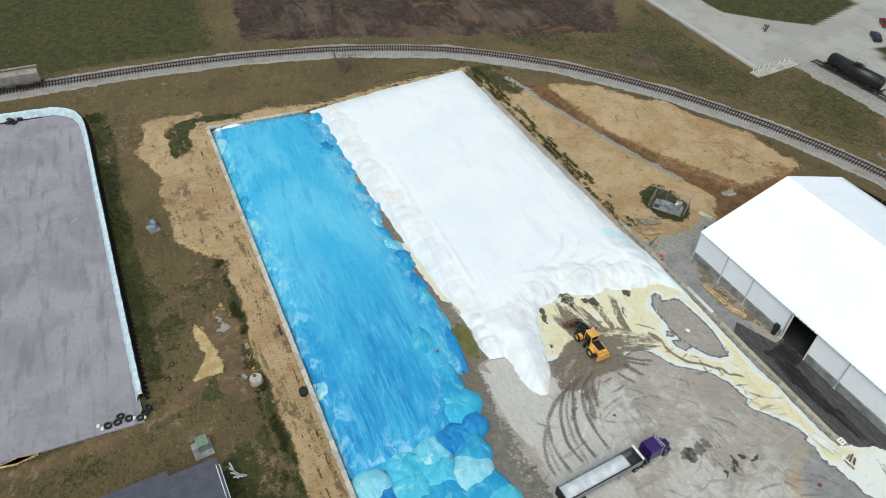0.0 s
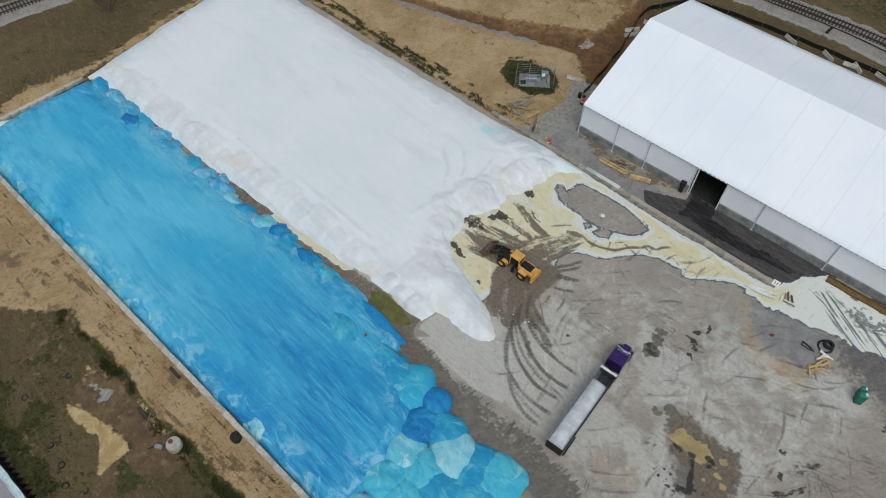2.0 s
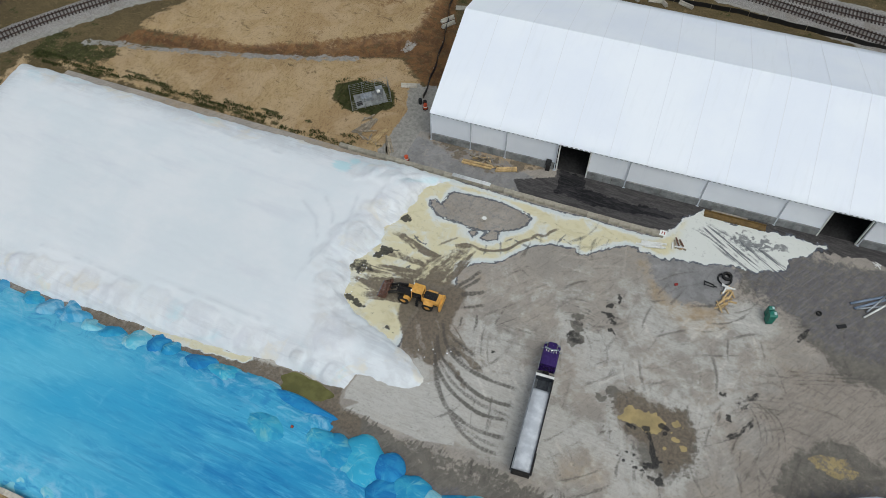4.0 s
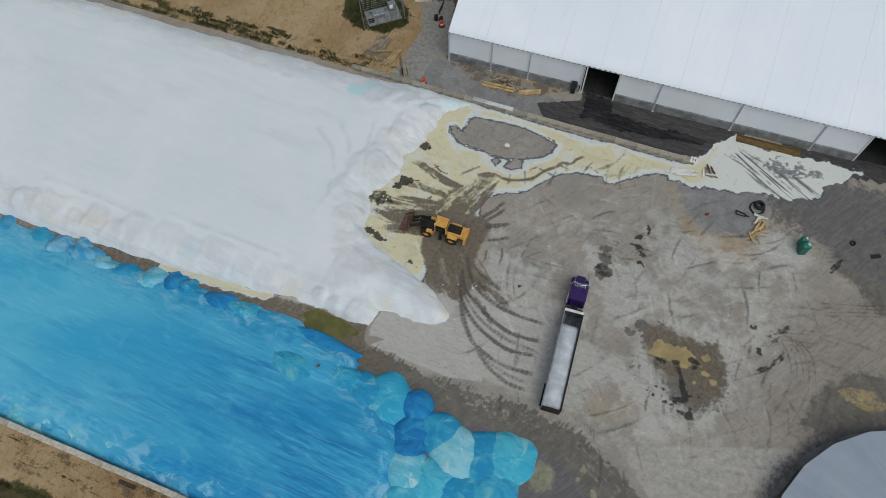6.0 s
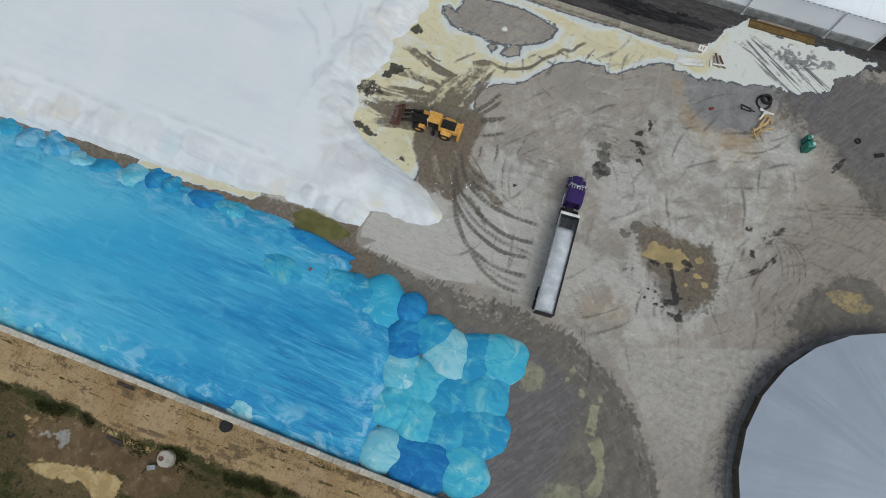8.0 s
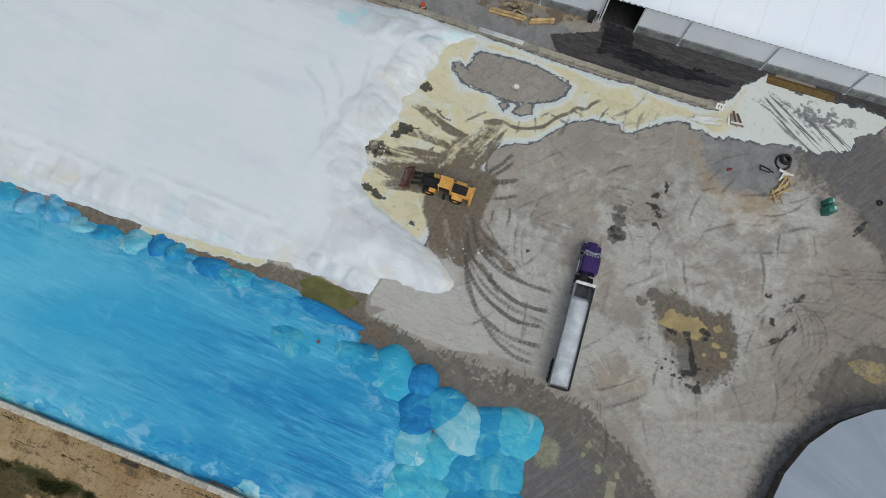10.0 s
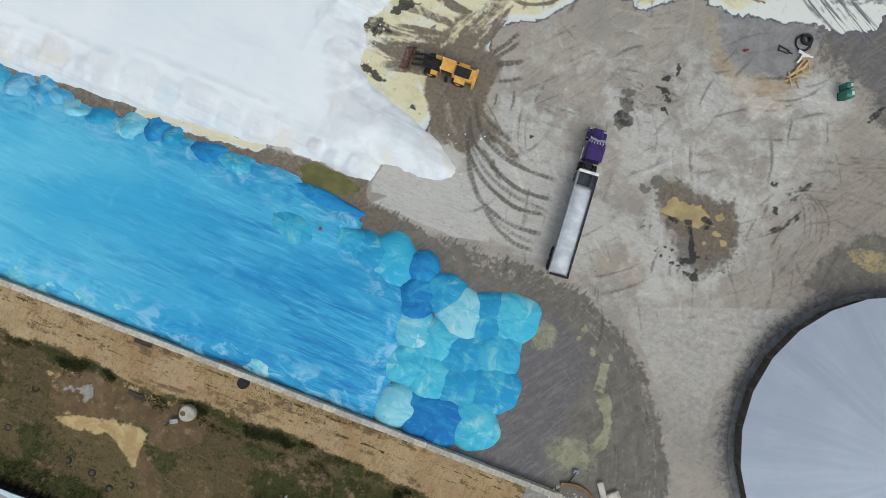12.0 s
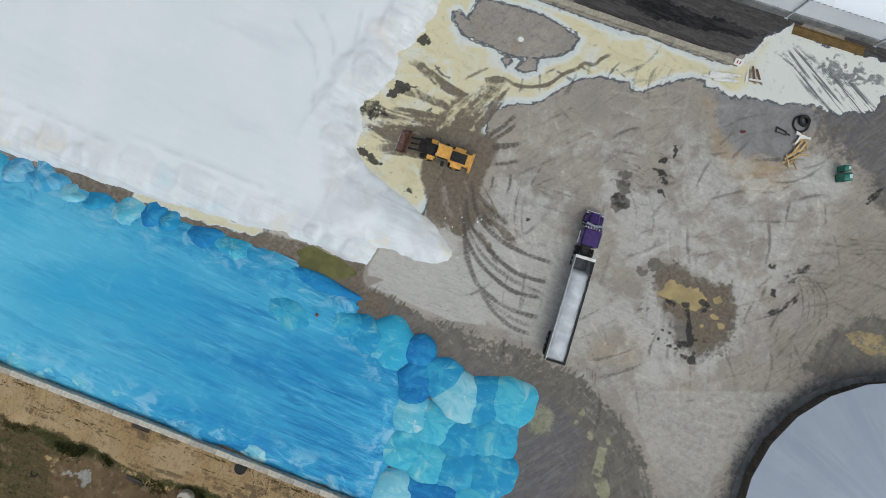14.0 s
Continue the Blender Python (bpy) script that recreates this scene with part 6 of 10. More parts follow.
# freshly tipped loads at the open end of the blue pile
for k, (x, y, r, h, tone) in enumerate(((-2.4, -25.8, 3.0, 1.0, 2), (-4.9, -26.8, 2.9, 1.0, 1), (-7.6, -27.7, 2.9, 1.08, 3), (-10.3, -26.2, 2.4, 0.95, 1), (-2.5, -29.9, 3.0, 0.95, 1), (-5.8, -31.6, 2.8, 1.0, 1), (-9, -31.3, 2.6, 1.1, 2), (-11.9, -31.3, 2.5, 1.2, 3),
                                        (-1.2, -33.6, 3.0, 0.95, 1), (-4.8, -34.7, 2.8, 0.98, 1), (-8, -35.4, 2.7, 1.05, 2), (-11, -35, 2.6, 1.1, 2), (-1.5, -38.3, 2.9, 0.95, 2), (-4.8, -39.1, 2.8, 0.95, 0), (-7.5, -39.4, 2.6, 1.0, 0), (-10.1, -39.8, 2.5, 1.1, 3),
                                        (-13.9, -24.5, 1.9, 1.2, 0), (-13.0, -27.4, 2.0, 1.1, 0), (-17.2, -25.3, 3.0, 1.3, 2), (-20.2, -25.7, 2.7, 1.45, 1), (-12.6, -29.2, 1.9, 1.15, 0))):
    heap(blue_pile, x, y, r * 1.15, r * 1.05, h, rnd.uniform(0, 360), M_BLUELOAD[tone], 100 + k)
# loads along its inner edge and pale dabs along the wall
k = 0
x = -91.5
while x < -65:
    r = rnd.uniform(1.7, 2.9)
    heap(blue_pile, x, -21.6 - (-24 - x) * 0.042 - 0.62 * r - 0.3 + rnd.uniform(-0.3, 0.3), r * rnd.uniform(1.0, 1.7), r, rnd.uniform(0.95, 1.3), rnd.uniform(-20, 20), M_BLUELOAD[rnd.choice((1, 2, 4, 4, 2))], 200 + k, soft=True)
    x += r * rnd.uniform(1.3, 2.4)
    k += 1
for x, y, rx, ry, h, tone in ((-79.8, -26.9, 3.6, 2.2, 1.75, 0), (-63.4, -24.9, 2.4, 2.0, 1.5, 4), (-60, -24.3, 2.7, 2.1, 1.5, 4), (-56.6, -24.4, 1.9, 1.3, 1.5, 3), (-53.6, -24.4, 2.4, 1.6, 1.3, 1), (-50, -24.2, 2.6, 2.0, 1.6, 3), (-47.2, -23.2, 1.6, 1.9, 1.4, 0), (-45.4, -23, 1.5, 1.5, 1.4, 1),
                              (-41, -23, 2.7, 1.5, 1.45, 0), (-37, -22.8, 3.2, 1.6, 1.4, 2), (-27.6, -22.2, 4.8, 1.1, 0.9, 0), (-22.4, -25.2, 2.4, 1.8, 1.6, 1), (-28.6, -26.6, 3.9, 2.3, 1.9, 1)):
    heap(blue_pile, x, y, rx * 1.1, ry * 1.1, h, rnd.uniform(-12, 12), M_BLUELOAD[tone], 260 + k, soft=x < -30)
    k += 1
x = -91
while x < -16:
    r = rnd.uniform(1.5, 2.5)
    heap(blue_pile, x, south_wall_y(x) + 1.7 + rnd.uniform(-0.2, 0.4), r * 1.5, r * 0.85, rnd.uniform(1.15, 1.3), rnd.uniform(-10, 10), M_BLUELOAD[rnd.choice((1, 3, 4))], 300 + k, soft=True)
    x += r * (rnd.uniform(1.2, 2.2) if x < -46 else rnd.uniform(3.0, 6.0))
    k += 1
# loose lumps fallen along the digging face and the tongue
lump = bmesh.new()
bmesh.ops.create_icosphere(lump, subdivisions=1, radius=0.2)
for v in lump.verts:
    v.co *= 1 + 0.35 * noise.noise(v.co * 9)
lump_me = finish("salt_lump", lump, M_SALTHEAP)
for _ in range(80):
    f = lump_gen.random()
    if f < 0.12:
        x, y = lump_gen.gauss(-15.6, 1.1), lump_gen.gauss(-11.2, 1.6)
    else:
        x, y = lump_gen.gauss(-29.6, 0.8), lump_gen.uniform(-8, 14)
    o = new("salt_lump", lump_me)
    o.parent = white_pile
    s = lump_gen.uniform(0.15, 0.55)
    o.matrix_basis = pose(x, y, 0.04, 0, 0, lump_gen.uniform(0, 360)) @ Matrix.Diagonal((s, s * lump_gen.uniform(0.7, 1.3), s * 0.6, 1))

heap(blue_pile, -92.0, -45.0, 2.6, 1.2, 1.2, 4, M_SALTHEAP, 801, soft=True)
heap(blue_pile, -93.2, -42.2, 1.2, 3.0, 1.2, 0, M_SALTHEAP, 802, soft=True)

# standing water between the two piles
bm = bmesh.new()
ring = []
for j in range(40):
    a = 2 * math.pi * j / 40
    rr = 1 + 0.12 * math.sin(3 * a + 1) + 0.06 * math.sin(7 * a)
    ring.append(bm.verts.new((math.cos(a) * 3.4 * rr, math.sin(a) * 1.5 * rr, 0)))
bm.faces.new(ring)
pond = new("water", finish("water", bm, M_POND))
pond.matrix_basis = pose(-27.6, -20.0, 0.06, 0, 0, 4)
tagged(pond, "olive-green puddle of standing brine between the piles", "puddle", kind="structure")


# ---- block walls ----
def block_mesh(material):
    """A cast interlocking block with chamfered edges and two lifting recesses on top."""
    bm = bmesh.new()
    box(bm, (1.5, 0.62, 0.6), (0, 0, 0.3), None, 0.03)
    for sx in (-0.38, 0.38):
        box(bm, (0.14, 0.1, 0.05), (sx, 0, 0.615))
    return finish("block", bm, material)


def block_wall(name, x0, x1, line, courses, label, material):
    base = thing(name, pose(0, 0, 0), label, "wall", kind="structure")
    slope = math.degrees(math.atan2(line(x1) - line(x0), x1 - x0))
    shared = block_mesh(material)
    gen = random.Random(x1)
    for c in range(courses):
        x = x0 + (0.76 if c % 2 else 0)
        while x < x1:
            o = new("block", shared)
            o.parent = base
            o.matrix_basis = pose(x, line(x) + gen.uniform(-0.025, 0.025), c * 0.62 - 0.02, 0, 0, slope + gen.uniform(-0.5, 0.5))
            x += 1.53 * math.cos(radians(slope))
    return base


block_wall("wall_south", -94, 10.5, lambda x: south_wall_y(x) - 0.1, 2, "low retaining wall of pale interlocking concrete blocks", M_CONCRETE)
block_wall("wall_north", -42, 6.2, lambda x: north_wall_y(x) + 0.1, 1, "low retaining wall of tan interlocking concrete blocks", M_TANBLOCK)
west = thing("wall_west", pose(0, 0, 0), "low wall of concrete blocks at the head of the salt pile", "wall", kind="structure")
wb = block_mesh(M_CONCRETE)
for j in range(13):
    o = new("block", wb)
    o.parent = west
    o.matrix_basis = pose(-94.7 + 0.02 * j, -46.2 + 1.53 * j, 0, 0, 0, 90.6)

# ---- fabric-roofed storage building ----
SHED_L, SHED_W, EAVE, RIDGE, BAY = 89.25, 32.8, 5.95, 11.7, 5.25
shed = thing("storage_building", SHED, "long white fabric-roofed storage building with open black doorways", "building")
POSTS = [0, 6.2, 11.6, 19.1, 29.4, 39.9, 50.4, 61.4, 71.9, 82.4, SHED_L]
DOORS = [(19.4, 23.8), (56.1, 61.1)]


def wall_runs():
    """Stretches of front wall between the doorways, cut at the posts."""
    cuts = sorted(set(POSTS) | {e for d in DOORS for e in d})
    for a, b in zip(cuts, cuts[1:]):
        if b - a > 0.4 and not any(a >= d0 - 0.01 and b <= d1 + 0.01 for d0, d1 in DOORS):
            yield a, b


for a, b in wall_runs():
    bm = bmesh.new()
    nx = max(2, int((b - a) / 0.9))
    rows = []
    for i in range(nx + 1):
        t = i / nx
        bow = 0.05 * math.sin(math.pi * t)
        rows.append([bm.verts.new((a + 0.06 + (b - a - 0.12) * t, y, z)) for y, z in ((bow + 0.02, 1.42), (bow * 0.6 + 0.02, 3.4), (0.02, EAVE), (0.12, EAVE), (0.12, 1.42))])
    for i in range(nx):
        for j in range(5):
            bm.faces.new((rows[i][j], rows[i][(j + 1) % 5], rows[i + 1][(j + 1) % 5], rows[i + 1][j]))
    bm.faces.new(rows[0])
    bm.faces.new(rows[-1][::-1])
    bmesh.ops.recalc_face_normals(bm, faces=bm.faces[:])
    part("wall_panel", bm, M_FABRICWALL, shed, "stretched white fabric wall panel")
    x = a
    while x < b - 0.3:
        w = min(1.22, b - x)
        bm = bmesh.new()
        box(bm, (w - 0.03, 0.28, 1.8), (x + w / 2, 0.0, 0.52), None, 0.02)
        part("base_panel", bm, M_BASEWALL, shed)
        x += 1.22
for u in POSTS:
    bm = bmesh.new()
    box(bm, (0.16, 0.2, EAVE), (u, -0.1, EAVE / 2), None, 0.02)
    box(bm, (0.4, 0.36, 0.06), (u, -0.1, 0.05))
    part("post", bm, M_POST, shed, "pale steel wall post")
for d0, d1 in DOORS:
    for u in (d0, d1):
        bm = bmesh.new()
        box(bm, (0.18, 0.3, EAVE - 0.1), (u, -0.02, EAVE / 2 - 0.05), None, 0.02)
        part("door_jamb", bm, M_WHITE, shed)
bm = bmesh.new()
profile(bm, [(-0.02, 0), (SHED_W, 0), (SHED_W, EAVE), (SHED_W / 2, RIDGE - 0.1), (-0.02, EAVE)], 0.05, 0.2)
part("gable_wall", bm, M_FABRICWALL, shed, "white fabric gable end")
bm = bmesh.new()
profile(bm, [(-0.02, 0), (SHED_W, 0), (SHED_W, EAVE), (SHED_W / 2, RIDGE - 0.1), (-0.02, EAVE)], SHED_L - 0.2, SHED_L - 0.05)
part("gable_wall", bm, M_FABRICWALL, shed)
bm = bmesh.new()
box(bm, (SHED_L - 0.4, 0.2, EAVE), (SHED_L / 2, SHED_W - 0.1, EAVE / 2))
part("rear_wall", bm, M_FABRICWALL, shed)
# floor slab, its colour darkened to stand for the unlit interior
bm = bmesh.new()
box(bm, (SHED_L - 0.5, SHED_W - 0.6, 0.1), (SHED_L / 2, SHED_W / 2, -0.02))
part("floor_slab", bm, M_SHADEDFLOOR, shed, "concrete floor inside the building, coloured dark for indoor shade")


def roof_panel(side):
    """One bay of stretched fabric with a shallow sag between the ribs."""
    bm = bmesh.new()
    nu, nv = 8, 10
    y0, y1 = (-0.35, SHED_W / 2) if side > 0 else (SHED_W + 0.35, SHED_W / 2)
    z0 = EAVE + 0.02
    grid = {}
    for lay, dz in ((0, 0.0), (1, -0.05)):
        for i in range(nu + 1):
            for j in range(nv + 1):
                t, s = i / nu, j / nv
                sag = 0.025 * math.sin(math.pi * t) * math.sin(math.pi * min(1, 0.15 + s * 0.8))
                grid[lay, i, j] = bm.verts.new((BAY * t, y0 + (y1 - y0) * s, z0 + (RIDGE - z0) * s - sag + dz))
    for i in range(nu):
        for j in range(nv):
            bm.faces.new([grid[0, a, b] for a, b in ((i, j), (i + 1, j), (i + 1, j + 1), (i, j + 1))])
            bm.faces.new([grid[1, a, b] for a, b in ((i, j + 1), (i + 1, j + 1), (i + 1, j), (i, j))])
        bm.faces.new([grid[0, i, 0], grid[1, i, 0], grid[1, i + 1, 0], grid[0, i + 1, 0]])
    bmesh.ops.recalc_face_normals(bm, faces=[f for f in bm.faces])
    return finish("roof_panel", bm, M_FABRIC, True)


def roof_rail(side):
    bm = bmesh.new()
    y0, y1 = (-0.36, SHED_W / 2) if side > 0 else (SHED_W + 0.36, SHED_W / 2)
    a, b = Vector((0, y0, EAVE + 0.03)), Vector((0, y1, RIDGE + 0.03))
    m = (b - a).to_track_quat("Y", "Z").to_matrix().to_4x4()
    box(bm, (0.1, (b - a).length, 0.022), (a + b) / 2, m, 0.01)
    return finish("roof_rail", bm, M_SEAM)


for side in (1, -1):
    panel, rail = roof_panel(side), roof_rail(side)
    for i in range(17):
        o = new("roof_panel", panel)
        o.parent, o.matrix_basis = shed, pose(i * BAY, 0, 0)
        if i == 0 and side > 0:
            tagged(o, "taut white fabric roof bay")
        r = new("roof_rail", rail)
        r.parent, r.matrix_basis = shed, pose(i * BAY, 0, 0)
bm = bmesh.new()
profile(bm, [(SHED_W / 2 - 0.3, RIDGE - 0.08), (SHED_W / 2, RIDGE + 0.02), (SHED_W / 2 + 0.3, RIDGE - 0.08), (SHED_W / 2, RIDGE - 0.1)], 0, SHED_L)
part("ridge_cap", bm, M_FABRIC, shed)
bm = bmesh.new()
box(bm, (0.3, 0.1, 0.2), (0, 0, 0))
tab = finish("eave_tab", bm, M_FABRICWALL)
for i in range(int(SHED_L / 0.7)):
    o = new("eave_tab", tab)
    o.parent, o.matrix_basis = shed, pose(0.35 + i * 0.7, -0.38, EAVE - 0.06)
bm = bmesh.new()
rod(bm, (0, -0.34, EAVE - 0.18), (SHED_L, -0.34, EAVE - 0.18), 0.05, 8)
part("eave_tube", bm, M_STEEL, shed)
# ventilation box beside the first doorway
vent = thing("ventilation_box", SHED @ pose(18.2, -0.42, 1.7), "black louvred ventilation box mounted on the shed wall", "vent")
bm = bmesh.new()
box(bm, (0.8, 0.55, 0.9), (0, 0, 0.0), None, 0.03)
part("housing", bm, M_BLACK, vent)
for k in range(5):
    bm = bmesh.new()
    box(bm, (0.7, 0.06, 0.08), (0, -0.3, -0.32 + 0.16 * k), Matrix.Rotation(radians(30), 4, "X"))
    part("slat", bm, M_BLACK, vent)
bm = bmesh.new()
box(bm, (0.6, 0.5, 1.3), (0, 0.02, -1.05), None, 0.02)
part("stand", bm, M_DARKSTEEL, vent)
# rusty strip footing by the second doorway
strip = thing("steel_channel", SHED @ pose(41, -1.2, 0.0), "long brown rusty steel channel lying beside the shed wall", "beam")
bm = bmesh.new()
profile(bm, [(-0.5, 0), (0.5, 0), (0.5, 0.35), (0.42, 0.35), (0.42, 0.08), (-0.42, 0.08), (-0.42, 0.35), (-0.5, 0.35)], 0, 8.4)
part("channel", bm, plain("brown_channel", lin(120, 96, 56), lin(96, 76, 44), 1.5, 0.85, 0, 0.2), strip)

# ---- round tank with faceted dome ----
TANK = pose(41.8, -22.2, 0)
tank = thing("domed_tank", TANK, "wide round storage tank with a faceted pale grey dome roof", "tank")
NS, TR, TH, TTOP = 26, 16.9, 2.7, 7.4


def gore():
    bm = bmesh.new()
    half = math.pi / NS
    nr = 7
    rows = []
    for i in range(nr + 1):
        f = i / nr
        r = (TR + 0.35) * (1 - f) + 0.5 * f
        z = TH + (TTOP - TH) * math.sin(f * math.pi / 2) ** 1.0
        rows.append([bm.verts.new((r / math.cos(half) * math.cos(a), r / math.cos(half) * math.sin(a), z + dz)) for dz in (0, -0.06) for a in (-half * 0.9995, half * 0.9995)])
    for i in range(nr):
        a, b = rows[i], rows[i + 1]
        bm.faces.new((a[0], a[1], b[1], b[0]))
        bm.faces.new((a[3], a[2], b[2], b[3]))
        bm.faces.new((a[2], a[0], b[0], b[2]))
        bm.faces.new((a[1], a[3], b[3], b[1]))
    bm.faces.new((rows[0][2], rows[0][3], rows[0][1], rows[0][0]))
    return finish("roof_gore", bm, M_DOME)


def tank_wall():
    bm = bmesh.new()
    half = math.pi / NS
    n = 8
    p0, p1 = Vector((TR / math.cos(half) * math.cos(-half), TR / math.cos(half) * math.sin(-half), 0)), Vector((TR / math.cos(half) * math.cos(half), TR / math.cos(half) * math.sin(half), 0))
    out = []
    for k in range(n):
        for f, off in ((0, 0.0), (0.45, 0.0), (0.5, 0.08), (0.95, 0.08)):
            q = p0.lerp(p1, (k + f) / n)
            out.append((q.x + off, q.y))
    out.append((p1.x, p1.y))
    lower, upper = [bm.verts.new((x, y, 0)) for x, y in out], [bm.verts.new((x, y, TH)) for x, y in out]
    for k in range(len(out) - 1):
        bm.faces.new((lower[k], lower[k + 1], upper[k + 1], upper[k]))
    return finish("wall_panel", bm, plain("brown_tank_cladding", lin(92, 84, 76), lin(72, 66, 62), 0.9, 0.8, 0.1, 0.1, 0.15, lin(120, 110, 98)))


gm, tw = gore(), tank_wall()
for k in range(NS):
    for nm, me in (("roof_gore", gm), ("wall_panel", tw)):
        o = new(nm, me)
        o.parent, o.matrix_basis = tank, pose(0, 0, 0, 0, 0, 360 * (k + 0.5) / NS)
bm = bmesh.new()
rod(bm, (0, 0, TTOP - 0.2), (0, 0, TTOP + 0.4), 1.0, 20)
part("roof_vent", bm, M_STEEL, tank)
bm = bmesh.new()
rings = [[bm.verts.new((r * math.cos(2 * math.pi * k / 52), r * math.sin(2 * math.pi * k / 52), z)) for k in range(52)] for r, z in ((TR - 0.1, 0.14), (TR + 0.8, 0.14), (TR + 0.8, -0.1))]
for r0, r1 in zip(rings, rings[1:]):
    for k in range(52):
        bm.faces.new((r0[k], r1[k], r1[(k + 1) % 52], r0[(k + 1) % 52]))
part("footing", bm, M_BASEWALL, tank, "concrete footing ring")

# ---- wheel loader ----
def wheel_parts(parent, x, y, r, w, hub, tyre_mat=M_RUBBER, rim_mat=M_STEEL, z=None):
    ty, ri = wheel(r, w, hub)
    t = part("tyre", ty, tyre_mat, parent, "", pose(x, y, r if z is None else z))
    part("rim", ri, rim_mat, t)
    return t


def build_loader(m):
    ld = thing("wheel_loader", m, "yellow articulated wheel loader with a worn steel bucket", "loader")
    for x in (-1.75, 1.55):
        for y in (-0.9, 0.9):
            wheel_parts(ld, x, y, 0.76, 0.54, 0.4, M_RUBBER, M_YELLOW)
    bm = bmesh.new()
    profile(bm, [(-0.55, 0.75), (0.55, 0.75), (0.62, 1.2), (0.55, 1.65), (-0.55, 1.65), (-0.62, 1.2)], 0.7, 2.5)
    box(bm, (0.5, 2.0, 0.35), (1.55, 0, 0.82), None, 0.05)
    part("front_frame", bm, M_DARKSTEEL, ld)
    for s in (-1, 1):
        bm = bmesh.new()
        profile(bm, [(s * 0.66, 1.52), (s * 1.12, 1.5), (s * 1.12, 1.6), (s * 0.66, 1.66)], 0.8, 1.5)
        box(bm, (0.16, 0.46, 0.5), (0.76, s * 0.89, 1.35), Matrix.Rotation(radians(20), 4, "Y"))
        part("front_fender", bm, M_YELLOW, ld)
    for s in (-1, 1):
        bm = bmesh.new()
        a = [(2.9 + 1.35, 0.55), (4.0, 0.95), (2.6, 1.95), (1.5, 2.2), (1.4, 1.95), (2.5, 1.6), (3.8, 0.6)]
        v0 = [bm.verts.new((x, s * 0.62 - 0.09, z)) for x, z in a]
        v1 = [bm.verts.new((x, s * 0.62 + 0.09, z)) for x, z in a]
        for i in range(len(a)):
            bm.faces.new((v0[i], v0[(i + 1) % len(a)], v1[(i + 1) % len(a)], v1[i]))
        bm.faces.new(v0[::-1]), bm.faces.new(v1)
        bmesh.ops.recalc_face_normals(bm, faces=bm.faces[:])
        part("lift_arm", bm, M_DARKSTEEL, ld, "dark greasy steel lift arm")
        bm = bmesh.new()
        rod(bm, (1.0, s * 0.42, 1.0), (2.1, s * 0.5, 1.25), 0.1, 10)
        rod(bm, (2.0, s * 0.5, 1.2), (2.9, s * 0.56, 1.45), 0.055, 8)
        part("hydraulic_ram", bm, M_CHROME, ld)
    bm = bmesh.new()
    rod(bm, (1.6, 0, 2.25), (2.7, 0, 2.0), 0.11, 10)
    rod(bm, (2.7, 0, 2.0), (3.5, 0, 1.5), 0.06, 8)
    box(bm, (0.9, 0.2, 0.28), (3.3, 0, 1.35), Matrix.Rotation(radians(40), 4, "Y"), 0.03)
    rod(bm, (2.55, -0.75, 1.7), (2.55, 0.75, 1.7), 0.12, 10)
    part("tilt_linkage", bm, M_DARKSTEEL, ld)
    # bucket
    bm = bmesh.new()
    prof = [(0.0, 0.12), (0.95, 0.04), (1.0, 0.09), (0.1, 0.2), (-0.22, 0.45), (-0.3, 0.85), (-0.18, 1.2), (-0.26, 1.24), (-0.4, 0.86), (-0.32, 0.4)]
    v0 = [bm.verts.new((4.2 + x, -1.3, z)) for x, z in prof]
    v1 = [bm.verts.new((4.2 + x, 1.3, z)) for x, z in prof]
    for i in range(len(prof)):
        bm.faces.new((v0[i], v0[(i + 1) % len(prof)], v1[(i + 1) % len(prof)], v1[i]))
    side = [(0.9, 0.05), (0.15, 0.75), (-0.18, 1.22), (-0.36, 0.86), (-0.28, 0.4), (0.0, 0.1)]
    for y in (-1.3, 1.26):
        w0 = [bm.verts.new((4.2 + x, y, z)) for x, z in side]
        w1 = [bm.verts.new((4.2 + x, y + 0.04, z)) for x, z in side]
        for i in range(len(side)):
            bm.faces.new((w0[i], w0[(i + 1) % len(side)], w1[(i + 1) % len(side)], w1[i]))
        bm.faces.new(w0[::-1]), bm.faces.new(w1)
    bmesh.ops.recalc_face_normals(bm, faces=bm.faces[:])
    bucket = part("bucket", bm, M_RUST, ld, "scuffed rust-brown steel bucket")
    bm = bmesh.new()
    box(bm, (0.14, 2.6, 0.03), (5.2, 0, 0.075))
    part("cutting_edge", bm, M_CHROME, bucket, "bright worn cutting edge")
    # rear frame, hood and counterweight
    bm = bmesh.new()
    box(bm, (3.2, 1.0, 0.7), (-1.6, 0, 1.05), None, 0.08)
    part("rear_frame", bm, M_DARKSTEEL, ld)
    bm = bmesh.new()
    profile(bm, [(-0.7, 1.35), (0.7, 1.35), (0.74, 2.0), (0.6, 2.22), (-0.6, 2.22), (-0.74, 2.0)], -3.3, -0.95)
    hood = part("engine_hood", bm, M_YELLOW, ld, "yellow engine hood")
    bm = bmesh.new()
    box(bm, (1.75, 1.12, 0.05), (-1.95, 0, 2.24), None, 0.01)
    for k in range(6):
        box(bm, (0.06, 1.0, 0.05), (-1.35 - 0.24 * k, 0, 2.28))
    part("grille", bm, M_DARKSTEEL, hood, "dark cooling grille")
    bm = bmesh.new()
    rod(bm, (-1.2, 0.5, 2.2), (-1.2, 0.5, 3.0), 0.07, 10)
    part("exhaust_pipe", bm, M_DARKSTEEL, ld)
    bm = bmesh.new()
